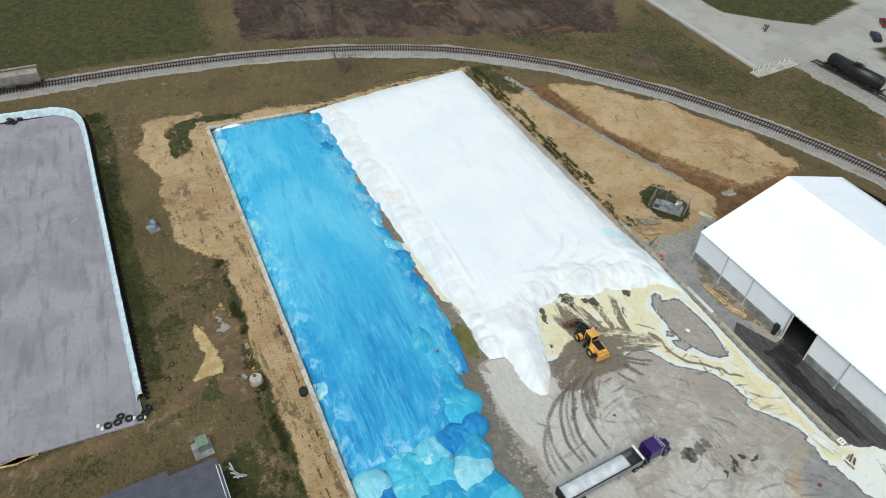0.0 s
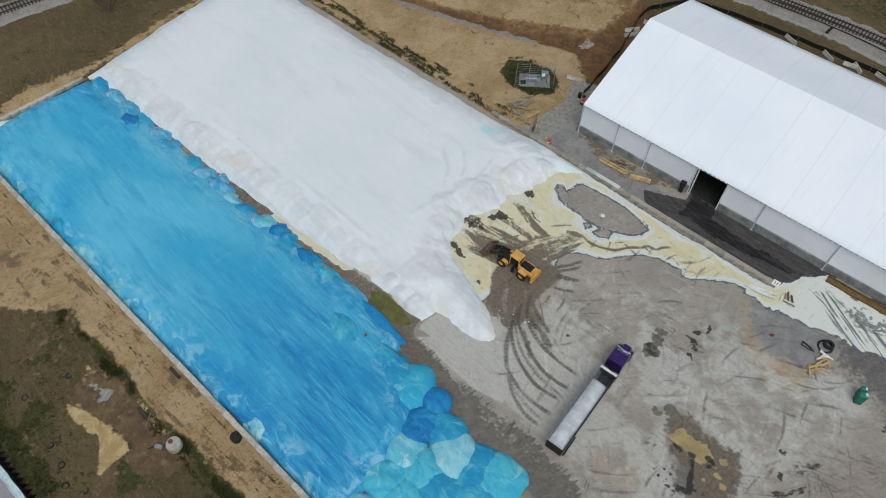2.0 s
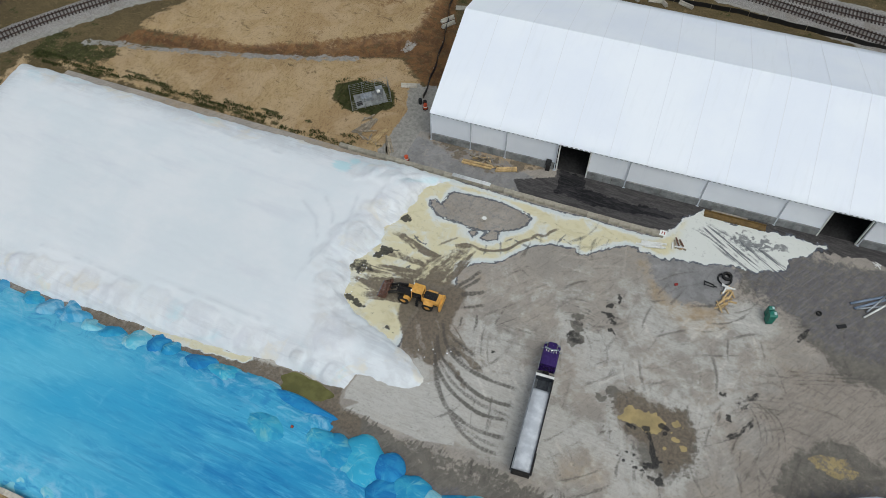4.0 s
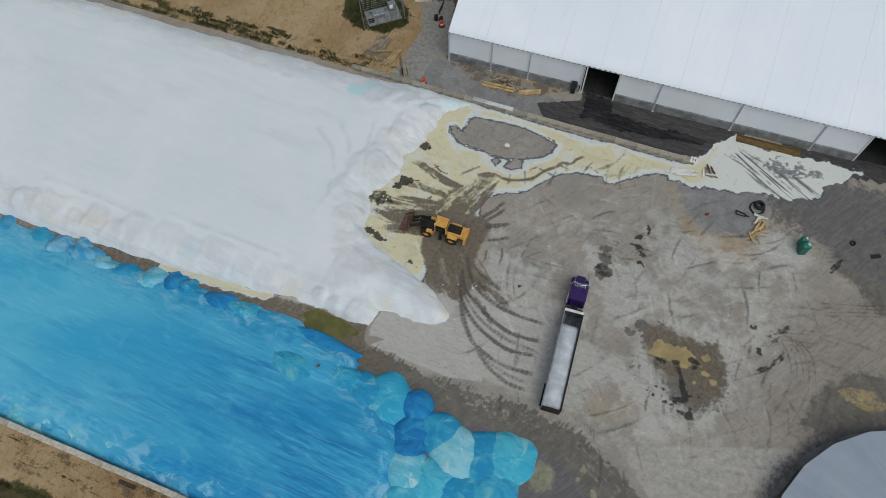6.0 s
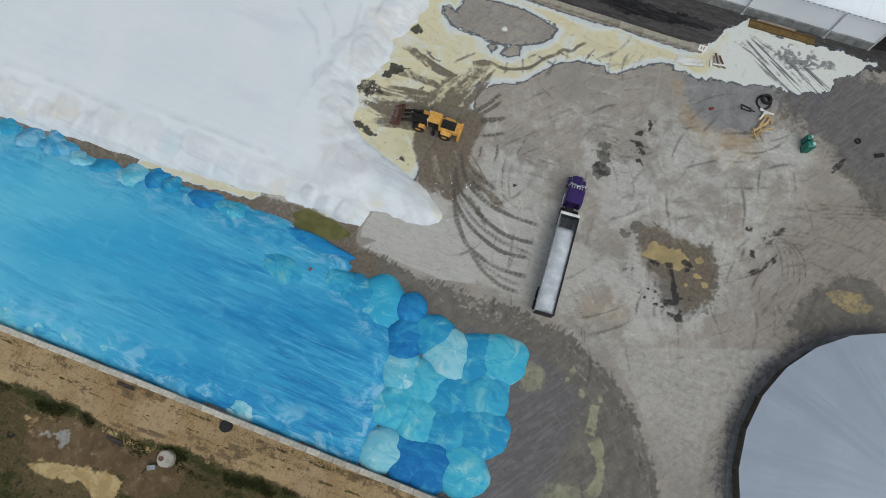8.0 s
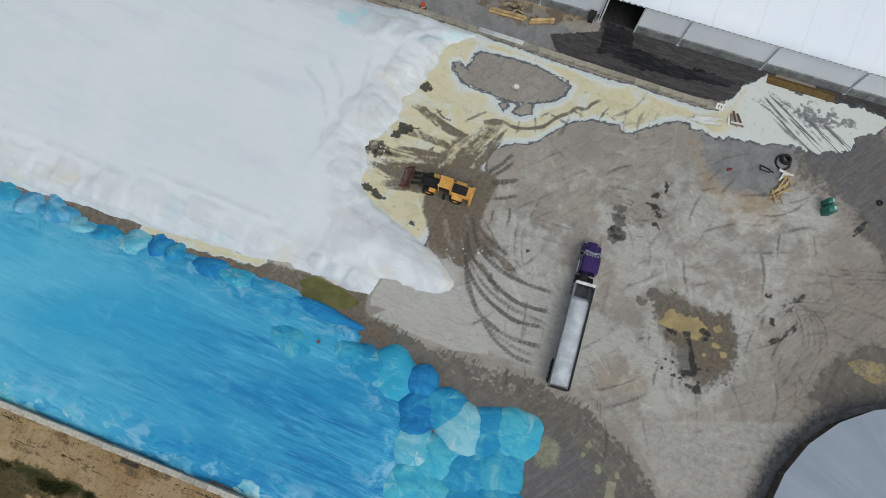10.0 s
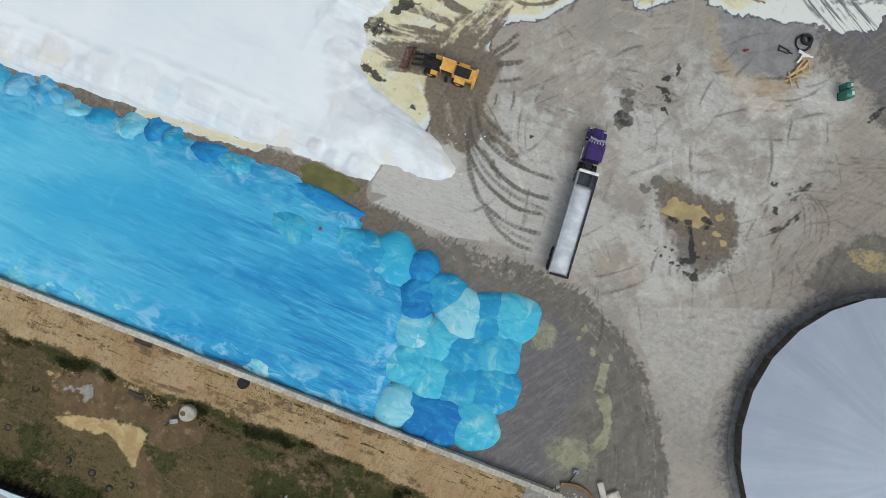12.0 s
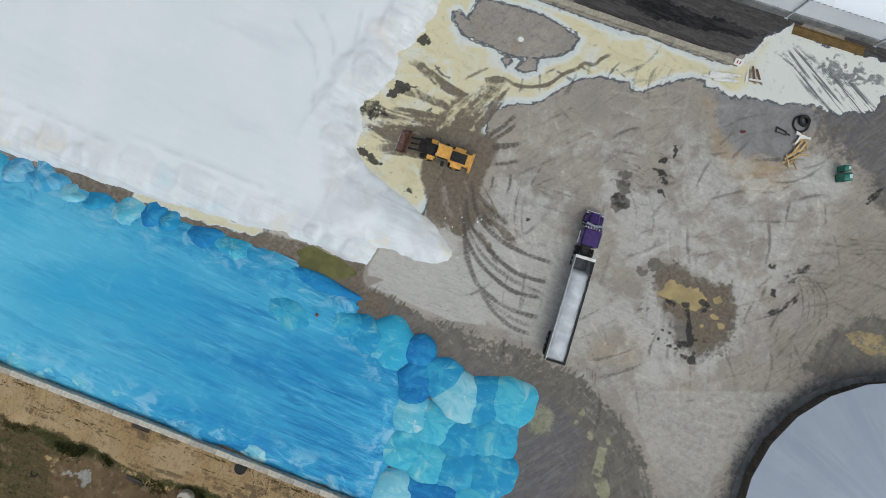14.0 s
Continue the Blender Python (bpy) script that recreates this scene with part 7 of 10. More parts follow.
    profile(bm, [(-1.1, 0.75), (1.1, 0.75), (1.12, 1.4), (0.9, 1.85), (-0.9, 1.85), (-1.12, 1.4)], -3.55, -3.28)
    part("counterweight", bm, M_YELLOW, ld, "curved yellow rear counterweight")
    for s in (-1, 1):
        bm = bmesh.new()
        profile(bm, [(s * 0.72, 1.62), (s * 1.1, 1.5), (s * 1.16, 1.58), (s * 1.0, 1.74), (s * 0.72, 1.86)], -2.5, -1.25)
        part("rear_fender", bm, M_YELLOW, ld)
        bm = bmesh.new()
        for k in range(3):
            box(bm, (0.35, 0.3, 0.04), (-0.35, s * (0.98 + 0.1 * k), 1.5 - 0.35 * k))
        box(bm, (0.04, 0.3, 1.0), (-0.52, s * 1.1, 1.1))
        part("step_ladder", bm, M_BLACK, ld)
    # cab
    bm = bmesh.new()
    profile(bm, [(-0.66, 1.6), (0.66, 1.6), (0.68, 2.3), (0.6, 3.05), (-0.6, 3.05), (-0.68, 2.3)], -0.92, 0.42)
    part("cab_glass", bm, M_CABLACK, ld, "dark glazed cab")
    for x in (-0.95, 0.45):
        for s in (-1, 1):
            bm = bmesh.new()
            rod(bm, (x, s * 0.7, 1.5), (x, s * 0.63, 3.06), 0.06, 8)
            part("cab_pillar", bm, M_YELLOW, ld)
    bm = bmesh.new()
    box(bm, (1.5, 1.42, 0.16), (-0.25, 0, 3.1), None, 0.1)
    part("cab_roof", bm, M_YELLOW, ld, "yellow cab roof")
    for s in (-1, 1):
        bm = bmesh.new()
        box(bm, (0.12, 0.22, 0.12), (0.5, s * 0.55, 3.16), None, 0.02)
        part("work_lamp", bm, M_WHITE, ld)
        bm = bmesh.new()
        rod(bm, (0.4, s * 0.75, 2.7), (0.55, s * 1.15, 2.75), 0.025, 6)
        box(bm, (0.06, 0.2, 0.35), (0.56, s * 1.2, 2.7), None, 0.01)
        part("mirror", bm, M_BLACK, ld)
    return ld


build_loader(pose(-20.4, -3.3, 0.02, 0, 0, 184.5))


# ---- dump trailer and tractor ----
TRUCK = pose(0.05, -19.4, 0.02, 0, 0, 97.2)


def build_trailer(m):
    tr = thing("dump_trailer", m, "long aluminium dump trailer heaped with white salt", "trailer")
    L, W, zt, zb = 11.9, 2.18, 2.75, 1.25
    for s in (-1, 1):
        bm = bmesh.new()
        profile(bm, [(s * W / 2, zt), (s * (W / 2 - 0.06), zt), (s * (W / 2 - 0.06), zb + 0.35), (s * (W / 2 - 0.4), zb + 0.05), (s * (W / 2 - 0.4), zb), (s * (W / 2), zb + 0.3)], 0.1, L)
        part("side_wall", bm, M_ALU, tr)
        bm = bmesh.new()
        box(bm, (L, 0.13, 0.12), (L / 2, s * (W / 2 - 0.02), zt + 0.03), None, 0.03)
        part("top_rail", bm, M_DARKSTEEL if s < 0 else M_ALU, tr)
        for k in range(12):
            bm = bmesh.new()
            box(bm, (0.1, 0.06, zt - zb - 0.3), (0.6 + k * 0.97, s * (W / 2 + 0.02), (zt + zb) / 2 + 0.15), None, 0.01)
            part("side_rib", bm, M_ALU, tr)
    bm = bmesh.new()
    box(bm, (L - 0.2, W - 0.7, 0.08), (L / 2, 0, zb + 0.02))
    part("floor", bm, M_INSIDE, tr)
    bm = bmesh.new()
    box(bm, (0.08, W - 0.1, zt - zb), (L - 0.04, 0, (zt + zb) / 2))
    part("front_wall", bm, M_INSIDE, tr)
    bm = bmesh.new()
    box(bm, (0.34, W + 0.06, 0.12), (L - 0.1, 0, zt + 0.12), None, 0.04)
    part("tarp_housing", bm, M_WHITE, tr, "white tarpaulin housing across the front")
    bm = bmesh.new()
    box(bm, (0.1, W - 0.08, zt - zb + 0.1), (0.06, 0, (zt + zb) / 2), None, 0.03)
    box(bm, (0.16, W, 0.14), (0.08, 0, zt + 0.02), None, 0.03)
    part("tailgate", bm, M_DARKSTEEL, tr)
    # salt load
    bm = bmesh.new()
    nx, ny = 50, 12
    g = {}
    for i in range(nx + 1):
        for j in range(ny + 1):
            f, q = i / nx, j / ny * 2 - 1
            x = 0.2 + 10.2 * f
            end = min(1, f / 0.06, (1 - f) / 0.05)
            z = zt - 0.42 + 0.34 * (1 - q * q) * max(0, end) ** 0.5 - 0.5 * max(0, 1 - (1 - f) / 0.05) + 0.07 * noise.noise(Vector((x * 0.9, q * 1.5, 3))) + 0.04 * noise.noise(Vector((x * 3, q * 4, 1)))
            g[i, j] = bm.verts.new((x, q * (W / 2 - 0.1), z))
    for i in range(nx):
        for j in range(ny):
            bm.faces.new((g[i, j], g[i + 1, j], g[i + 1, j + 1], g[i, j + 1]))
    for j in range(ny):
        a, b = g[nx, j], g[nx, j + 1]
        c, d = bm.verts.new((a.co.x + 0.1, a.co.y, zb)), bm.verts.new((b.co.x + 0.1, b.co.y, zb))
        bm.faces.new((a, c, d, b))
    part("salt_load", bm, M_LOAD, tr, "heaped white and grey salt load", None, True)
    bm = bmesh.new()
    for s in (-1, 1):
        box(bm, (L - 1.6, 0.14, 0.3), (L / 2 - 0.6, s * 0.5, 1.08))
    part("chassis", bm, M_DARKSTEEL, tr)
    for x in (1.1, 2.4):
        for s in (-1, 1):
            for off in (0.0, 0.34):
                wheel_parts(tr, x, s * (1.08 - off), 0.52, 0.28, 0.29)
        bm = bmesh.new()
        rod(bm, (x, -1.1, 0.52), (x, 1.1, 0.52), 0.08, 8)
        part("axle", bm, M_DARKSTEEL, tr)
    for s in (-1, 1):
        bm = bmesh.new()
        box(bm, (0.12, 0.12, 0.9), (L - 3.2, s * 0.85, 0.55))
        box(bm, (0.3, 0.3, 0.05), (L - 3.2, s * 0.85, 0.08))
        part("landing_leg", bm, M_STEEL, tr)
        bm = bmesh.new()
        profile(bm, [(s * 0.72, 1.12), (s * 1.26, 1.12), (s * 1.26, 1.17), (s * 0.72, 1.17)], 0.4, 3.1)
        part("mudguard", bm, M_BLACK, tr)
    return tr


def build_tractor(m):
    tr = thing("semi_tractor", m, "dark purple conventional truck tractor with chrome trim", "truck")
    bm = bmesh.new()
    for s in (-1, 1):
        box(bm, (6.2, 0.1, 0.28), (3.1, s * 0.43, 0.95))
    part("chassis", bm, M_DARKSTEEL, tr)
    for x in (0.55, 1.85):
        for s in (-1, 1):
            for off in (0.0, 0.34):
                wheel_parts(tr, x, s * (1.06 - off), 0.52, 0.28, 0.29)
    for s in (-1, 1):
        wheel_parts(tr, 5.4, s * 1.05, 0.52, 0.32, 0.29, M_RUBBER, M_CHROME)
    bm = bmesh.new()
    box(bm, (0.9, 0.95, 0.1), (1.1, 0, 1.15), None, 0.03)
    part("fifth_wheel", bm, M_DARKSTEEL, tr)
    # deck plate, coloured dark to stand for the shaded gap before the trailer
    bm = bmesh.new()
    box(bm, (0.8, 0.9, 0.05), (2.15, 0, 1.12))
    for k in range(4):
        box(bm, (0.05, 0.9, 0.04), (1.85 + 0.2 * k, 0, 1.16))
    part("deck_plate", bm, M_DARKSTEEL, tr)
    bm = bmesh.new()
    profile(bm, [(-1.15, 1.0), (1.15, 1.0), (1.15, 2.75), (0.95, 2.95), (-0.95, 2.95), (-1.15, 2.75)], 2.45, 4.15)
    part("sleeper", bm, M_PURPLE, tr, "purple sleeper box")
    bm = bmesh.new()
    pts = [(4.15, 0.95), (4.15, 2.65), (4.62, 2.62), (5.02, 1.8), (5.02, 0.95)]
    v0 = [bm.verts.new((x, -0.98, z)) for x, z in pts]
    v1 = [bm.verts.new((x, 0.98, z)) for x, z in pts]
    for i in range(5):
        bm.faces.new((v0[i], v0[(i + 1) % 5], v1[(i + 1) % 5], v1[i]))
    bm.faces.new(v0[::-1]), bm.faces.new(v1)
    bmesh.ops.recalc_face_normals(bm, faces=bm.faces[:])
    cab = part("cab", bm, M_PURPLE, tr, "purple driver cab")
    bm = bmesh.new()
    for s in (-1, 1):
        box(bm, (0.035, 0.86, 0.72), (4.86, s * 0.47, 2.2), Matrix.Rotation(radians(-26), 4, "Y"), 0.01)
    part("windscreen", bm, M_CABLACK, cab, "split dark windscreen")
    bm = bmesh.new()
    for s in (-1, 1):
        box(bm, (0.26, 1.06, 0.05), (4.76, s * 0.5, 2.66), Matrix.Rotation(radians(s * -9), 4, "Z") @ Matrix.Rotation(radians(14), 4, "Y"), 0.015)
    part("sun_visor", bm, M_CHROME, tr, "pointed chrome sun visor")
    for k in range(5):
        bm = bmesh.new()
        box(bm, (0.3, 0.09, 0.1), (4.4, -0.72 + 0.36 * k, 2.72), None, 0.03)
        part("marker_lamp", bm, M_WHITE, tr)
    bm = bmesh.new()
    hood = [(-0.78, 0.9), (0.78, 0.9), (0.8, 1.5), (0.55, 1.78), (-0.55, 1.78), (-0.8, 1.5)]
    v0 = [bm.verts.new((4.98, y, z)) for y, z in hood]
    v1 = [bm.verts.new((6.2, y * 0.78, z * 0.93 + 0.02)) for y, z in hood]
    for i in range(6):
        bm.faces.new((v0[i], v0[(i + 1) % 6], v1[(i + 1) % 6], v1[i]))
    bm.faces.new(v0[::-1]), bm.faces.new(v1)
    bmesh.ops.recalc_face_normals(bm, faces=bm.faces[:])
    part("hood", bm, M_PURPLE, tr, "tapered purple hood")
    for s in (-1, 1):
        bm = bmesh.new()
        prof = [(4.75, 0.9), (4.85, 1.12), (5.15, 1.24), (5.7, 1.22), (6.05, 1.02), (6.1, 0.8), (6.0, 0.8), (5.65, 1.12), (5.15, 1.14), (4.9, 1.02), (4.82, 0.9)]
        v0 = [bm.verts.new((x, s * 0.75, z)) for x, z in prof]
        v1 = [bm.verts.new((x, s * 1.2, z)) for x, z in prof]
        for i in range(len(prof)):
            bm.faces.new((v0[i], v0[(i + 1) % len(prof)], v1[(i + 1) % len(prof)], v1[i]))
        bmesh.ops.recalc_face_normals(bm, faces=bm.faces[:])
        part("fender", bm, M_PURPLE, tr)
        bm = bmesh.new()
        box(bm, (0.22, 0.34, 0.24), (6.14, s * 0.98, 1.05), None, 0.05)
        part("headlight", bm, M_CHROME, tr)
        bm = bmesh.new()
        rod(bm, (4.35, s * 1.12, 0.9), (4.35, s * 1.12, 3.3), 0.08, 10)
        part("exhaust_stack", bm, M_CHROME, tr)
        bm = bmesh.new()
        rod(bm, (4.75, s * 1.0, 2.0), (4.8, s * 1.35, 2.05), 0.025, 6)
        box(bm, (0.08, 0.2, 0.5), (4.82, s * 1.38, 2.0), None, 0.02)
        part("mirror", bm, M_CHROME, tr)
        bm = bmesh.new()
        rod(bm, (2.6, s * 1.0, 0.75), (4.0, s * 1.0, 0.75), 0.3, 14)
        part("fuel_tank", bm, M_CHROME, tr)
    bm = bmesh.new()
    box(bm, (0.16, 2.3, 0.4), (6.4, 0, 0.65), None, 0.05)
    part("bumper", bm, M_CHROME, tr)
    bm = bmesh.new()
    box(bm, (0.06, 1.1, 0.75), (6.24, 0, 1.2), None, 0.02)
    part("grille", bm, M_CHROME, tr)
    return tr


build_trailer(TRUCK)
build_tractor(TRUCK @ pose(10.75, 0, 0) @ Matrix.Diagonal((1, 0.87, 1, 1)))

# ---- loose things in the yard ----
def tyre(name, m, r, w, label, category="tyre", group=""):
    ty, ri = wheel(r, w, r * 0.56)
    ri.free()
    ob = new(name, finish(name, ty, M_RUBBER))
    ob.matrix_basis = m
    return tagged(ob, label, category, group)


def toilet(m):
    t = thing("portable_toilet", m, "teal green portable toilet with a pale roof on the yard", "toilet", "portable toilets")
    bm = bmesh.new()
    box(bm, (1.15, 1.15, 0.12), (0, 0, 0.08), None, 0.02)
    part("base", bm, M_BLACK, t)
    for s, ax in ((-1, 0), (1, 0), (-1, 1), (1, 1)):
        bm = bmesh.new()
        if ax:
            box(bm, (1.1, 0.05, 1.95), (0, s * 0.53, 1.1), None, 0.02)
            for k in range(4):
                box(bm, (0.06, 0.04, 1.8), (-0.4 + 0.27 * k, s * 0.565, 1.1))
        else:
            box(bm, (0.05, 1.02, 1.95), (s * 0.53, 0, 1.1), None, 0.02)
        part("door" if (not ax and s > 0) else "side_panel", bm, M_GREENBOX, t)
    bm = bmesh.new()
    profile(bm, [(-0.6, 2.08), (0.6, 2.08), (0.52, 2.26), (0.2, 2.36), (-0.2, 2.36), (-0.52, 2.26)], -0.62, 0.62)
    roof = part("roof", bm, M_GREENBOX, t)
    bm = bmesh.new()
    box(bm, (0.42, 0.6, 0.05), (0.34, 0, 2.37), None, 0.02)
    part("skylight", bm, M_GREY_LIGHT, roof, "pale translucent skylight")
    bm = bmesh.new()
    rod(bm, (-0.45, 0.4, 2.2), (-0.45, 0.4, 2.6), 0.05, 8)
    part("vent_pipe", bm, M_BLACK, t)
    return t


SMALL = Matrix.Diagonal((0.76, 0.76, 0.86, 1))
first = toilet(pose(21.6, 12.35, 0.03, 0, 0, 24) @ SMALL)
copy_thing(first, pose(21.3, 13.3, 0.03, 0, 0, 22) @ SMALL)
tyre("loader_tyre", pose(15.4, 16.7, 0.3, 90, 0, 0), 0.66, 0.42, "large black loader tyre lying flat on the yard")
can = thing("fuel_can", pose(9.6, 12.8, 0.0, 0, 0, 35), "small dark red fuel can standing on the yard", "can")
bm = bmesh.new()
profile(bm, [(-0.12, 0), (0.12, 0), (0.12, 0.3), (0.06, 0.4), (-0.06, 0.4), (-0.12, 0.3)], -0.2, 0.2)
part("body", bm, M_RED, can)
bm = bmesh.new()
rod(bm, (-0.12, 0, 0.46), (0.12, 0, 0.46), 0.025, 8)
rod(bm, (0.14, 0, 0.36), (0.24, 0, 0.48), 0.03, 8)
part("handle", bm, M_BLACK, can)
hose = thing("coiled_hose", pose(15.2, 16.3, 0.06), "thin black hose coiled beside the tyre", "hose")
cu = bpy.data.curves.new("coil", "CURVE")
cu.dimensions, cu.bevel_depth = "3D", 0.05
sp = cu.splines.new("POLY")
sp.points.add(60)
for k in range(61):
    a = k * 0.22
    sp.points[k].co = (math.cos(a) * (0.68 + 0.005 * k), math.sin(a) * (0.76 + 0.004 * k), 0.02 + 0.001 * k, 1)
cu.materials.append(M_BLACK)
coil = new("coil", cu)
coil.parent = hose


def plank(name, x, y, z, length, w, h, turn, material, label, tilt=0.0, category="plank", group=""):
    bm = bmesh.new()
    box(bm, (length, w, h), (0, 0, 0), None, min(w, h) * 0.12)
    ob = new(name, finish(name, bm, material))
    ob.matrix_basis = pose(x, y, z + h / 2, 0, tilt, turn)
    return tagged(ob, label, category, group)


wood = random.Random(11)
for k in range(15):
    f = k / 14
    plank("timber", 16.5 - 0.6 * f + wood.uniform(-0.6, 0.7), 14.7 - 3.3 * f + wood.uniform(-0.35, 0.35), 0.03 + 0.07 * (k % 5), wood.uniform(0.8, 2.1), wood.uniform(0.1, 0.28), wood.uniform(0.05, 0.12),
          wood.choice((20, 50, 75, -35, 130)) + wood.uniform(-12, 12), M_WOOD, "broken tan timber in a heap on the yard", wood.uniform(-6, 6), "timber", "broken timber heap")
for k in range(5):
    plank("white_board", 15.9 + wood.uniform(-0.4, 0.4), 14.8 + wood.uniform(-0.4, 0.5), 0.3 + 0.03 * k, 1.3, 0.18, 0.04, 30 + wood.uniform(-50, 50), M_WHITE, "white painted board on the broken timber", 0, "board", "white boards")
bracket = thing("steel_bracket", pose(13.5, 14.6, 0.03, 0, 0, 8), "black steel frame bracket lying on the yard", "bracket")
for nm, size, at, turn in (("bar", (1.3, 0.15, 0.12), (0, 0.22, 0.1), -12), ("bar", (1.2, 0.1, 0.1), (0.1, -0.22, 0.1), -6), ("cross_bar", (0.12, 0.6, 0.1), (-0.55, 0, 0.12), 4), ("tongue", (0.6, 0.14, 0.1), (0.8, -0.1, 0.1), -10)):
    bm = bmesh.new()
    box(bm, size, at, turn, 0.02)
    part(nm, bm, M_BLACK, bracket)
# pale beams on the block wall
for k in range(2):
    bm = bmesh.new()
    rod(bm, (-2.9, 0, 0.14), (2.9, 0, 0.14), 0.14, 12)
    ob = new("white_pipe", finish("white_pipe", bm, M_PIPE, True))
    ob.matrix_basis = pose(-21.8, 17.35 + 0.3 * k, 0.62, 0, 0, 4.6)
    tagged(ob, "straight white plastic pipe resting on the block wall", "pipe", "pipes on the wall")
for k in range(4):
    plank("white_beam", 4.6 + 0.3 * k, 17.3 + 0.36 * (k % 3), 0.05 + 0.2 * (k // 3), 3.4 - 0.6 * (k % 2), 0.28, 0.2, 13 + 1.5 * k, M_WHITE, "white painted beam lying on the salt crust", 0, "beam", "white beams")
for k in range(9):
    plank("scrap_board", 8.2 + wood.uniform(-0.7, 0.8), 19.0 + wood.uniform(-0.6, 0.6), 0.05 + 0.05 * (k % 4), wood.uniform(0.7, 1.5), 0.22, 0.06, wood.uniform(0, 180), (M_OLDWOOD, M_WOOD, M_WHITE, M_RUST)[k % 4],
          "splintered scrap board by the end of the wall", wood.uniform(-8, 8), "board", "scrap boards")
sign = thing("sign_panel", pose(5.9, 19.3, 0.62, -55, 0, 5), "white notice panel leaning on the end of the wall", "sign")
bm = bmesh.new()
box(bm, (0.95, 0.05, 0.75), (0, 0, 0.38), None, 0.01)
part("panel", bm, M_WHITE, sign)
for k in range(2):
    bm = bmesh.new()
    box(bm, (0.12, 0.02, 0.36), (-0.16 + 0.32 * k, -0.035, 0.38))
    part("mark", bm, M_RED, sign, "faded red mark")
slab = thing("drain_cover", pose(-17.6, 12.3, 0.0), "pale concrete drain cover in the yard", "drain cover")
bm = bmesh.new()
rod(bm, (0, 0, -0.1), (0, 0, 0.12), 0.5, 18, 0.46)
part("rim", bm, M_CONCRETE, slab)
bm = bmesh.new()
rod(bm, (0.05, 0.05, 0.12), (0.05, 0.05, 0.2), 0.3, 14)
part("lid", bm, M_WHITE, slab)

# timber, barrels and fenced equipment north-west of the shed
for x, y, ln, tn, mt, n in ((-40.9, 21.3, 3.6, 72, M_OLDWOOD, 3), (-41.8, 20.2, 2.4, 62, M_OLDWOOD, 2), (-38.6, 19.8, 3.8, 70, M_WOOD, 3), (-36.4, 19.0, 3.6, 118, M_OLDWOOD, 3), (-35.6, 17.4, 2.8, 118, M_OLDWOOD, 2)):
    for k in range(n):
        plank("timber", x + 0.34 * k, y + 0.1 * k, 0.02, ln - 0.3 * k, 0.28, 0.2, tn + 5 * k, mt, "weathered timber lying on sand beside the gravel", 0, "timber", "loose timber")
for x, y, ln, tn, dz in ((-22.4, 20.75, 4.5, 7, 0.0), (-22.2, 21.15, 4.3, 7, 0.0), (-22.3, 20.95, 4.4, 7.5, 0.28), (-18.0, 21.6, 3.2, 26, 0.0), (-18.1, 21.95, 3.1, 27, 0.0), (-18.0, 21.8, 3.0, 25, 0.28)):
    plank("timber", x, y, 0.04 + dz, ln, 0.36, 0.28, tn, M_WOOD, "tan timber stacked on soil at the foot of the shed", 0, "timber", "timber by the shed")

shed_wood = random.Random(15)
for _ in range(16):
    plank("timber", -21.6 + shed_wood.gauss(0, 1.7), 22.0 + shed_wood.gauss(0, 0.3), 0.03 + shed_wood.choice((0, 0.22)), shed_wood.uniform(1.0, 2.4), 0.22, 0.16, shed_wood.gauss(10, 30), shed_wood.choice((M_WOOD, M_OLDWOOD)),
          "tan timber strewn on gravel before the shed", 0, "timber", "timber by the shed")
for _ in range(12):
    plank("timber", -40.2 + shed_wood.gauss(0, 1.2), 20.4 + shed_wood.gauss(0, 1.2), 0.03, shed_wood.uniform(1.2, 2.8), 0.22, 0.16, shed_wood.uniform(0, 180), M_OLDWOOD, "grey weathered timber heaped on sand", shed_wood.uniform(-4, 4), "timber", "loose timber")


def barrel(x, y):
    b = thing("traffic_barrel", pose(x, y, 0.0), "faded orange traffic barrel on the gravel", "barrel", "traffic barrels")
    bm = bmesh.new()
    rod(bm, (0, 0, 0.08), (0, 0, 0.95), 0.34, 16, 0.28)
    part("drum", bm, M_ORANGE, b)
    bm = bmesh.new()
    rod(bm, (0, 0, 0.42), (0, 0, 0.58), 0.325, 16, 0.315)
    part("band", bm, M_WHITE, b)
    bm = bmesh.new()
    rod(bm, (0, 0, 0), (0, 0, 0.1), 0.45, 16)
    part("base", bm, M_BLACK, b)


barrel(-32.3, 17.5)
barrel(-34.3, 28.2)
cone = thing("traffic_cone", pose(-25.7, -25.2, 2.0), "small dull orange cone on the blue salt", "cone")
bm = bmesh.new()
rod(bm, (0, 0, 0.03), (0, 0, 0.6), 0.15, 12, 0.03)
part("cone_body", bm, M_ORANGE, cone)
bm = bmesh.new()
box(bm, (0.34, 0.34, 0.05), (0, 0, 0.02), None, 0.01)
part("base", bm, M_RUST, cone)
drum = thing("steel_drum", pose(-35.5, 28.9, 0.0), "black steel drum standing at the shed corner", "drum")
bm = bmesh.new()
rod(bm, (0, 0, 0), (0, 0, 0.9), 0.3, 16)
rod(bm, (0.7, 0.2, 0), (0.7, 0.2, 0.6), 0.3, 14)
part("shell", bm, M_BLACK, drum)


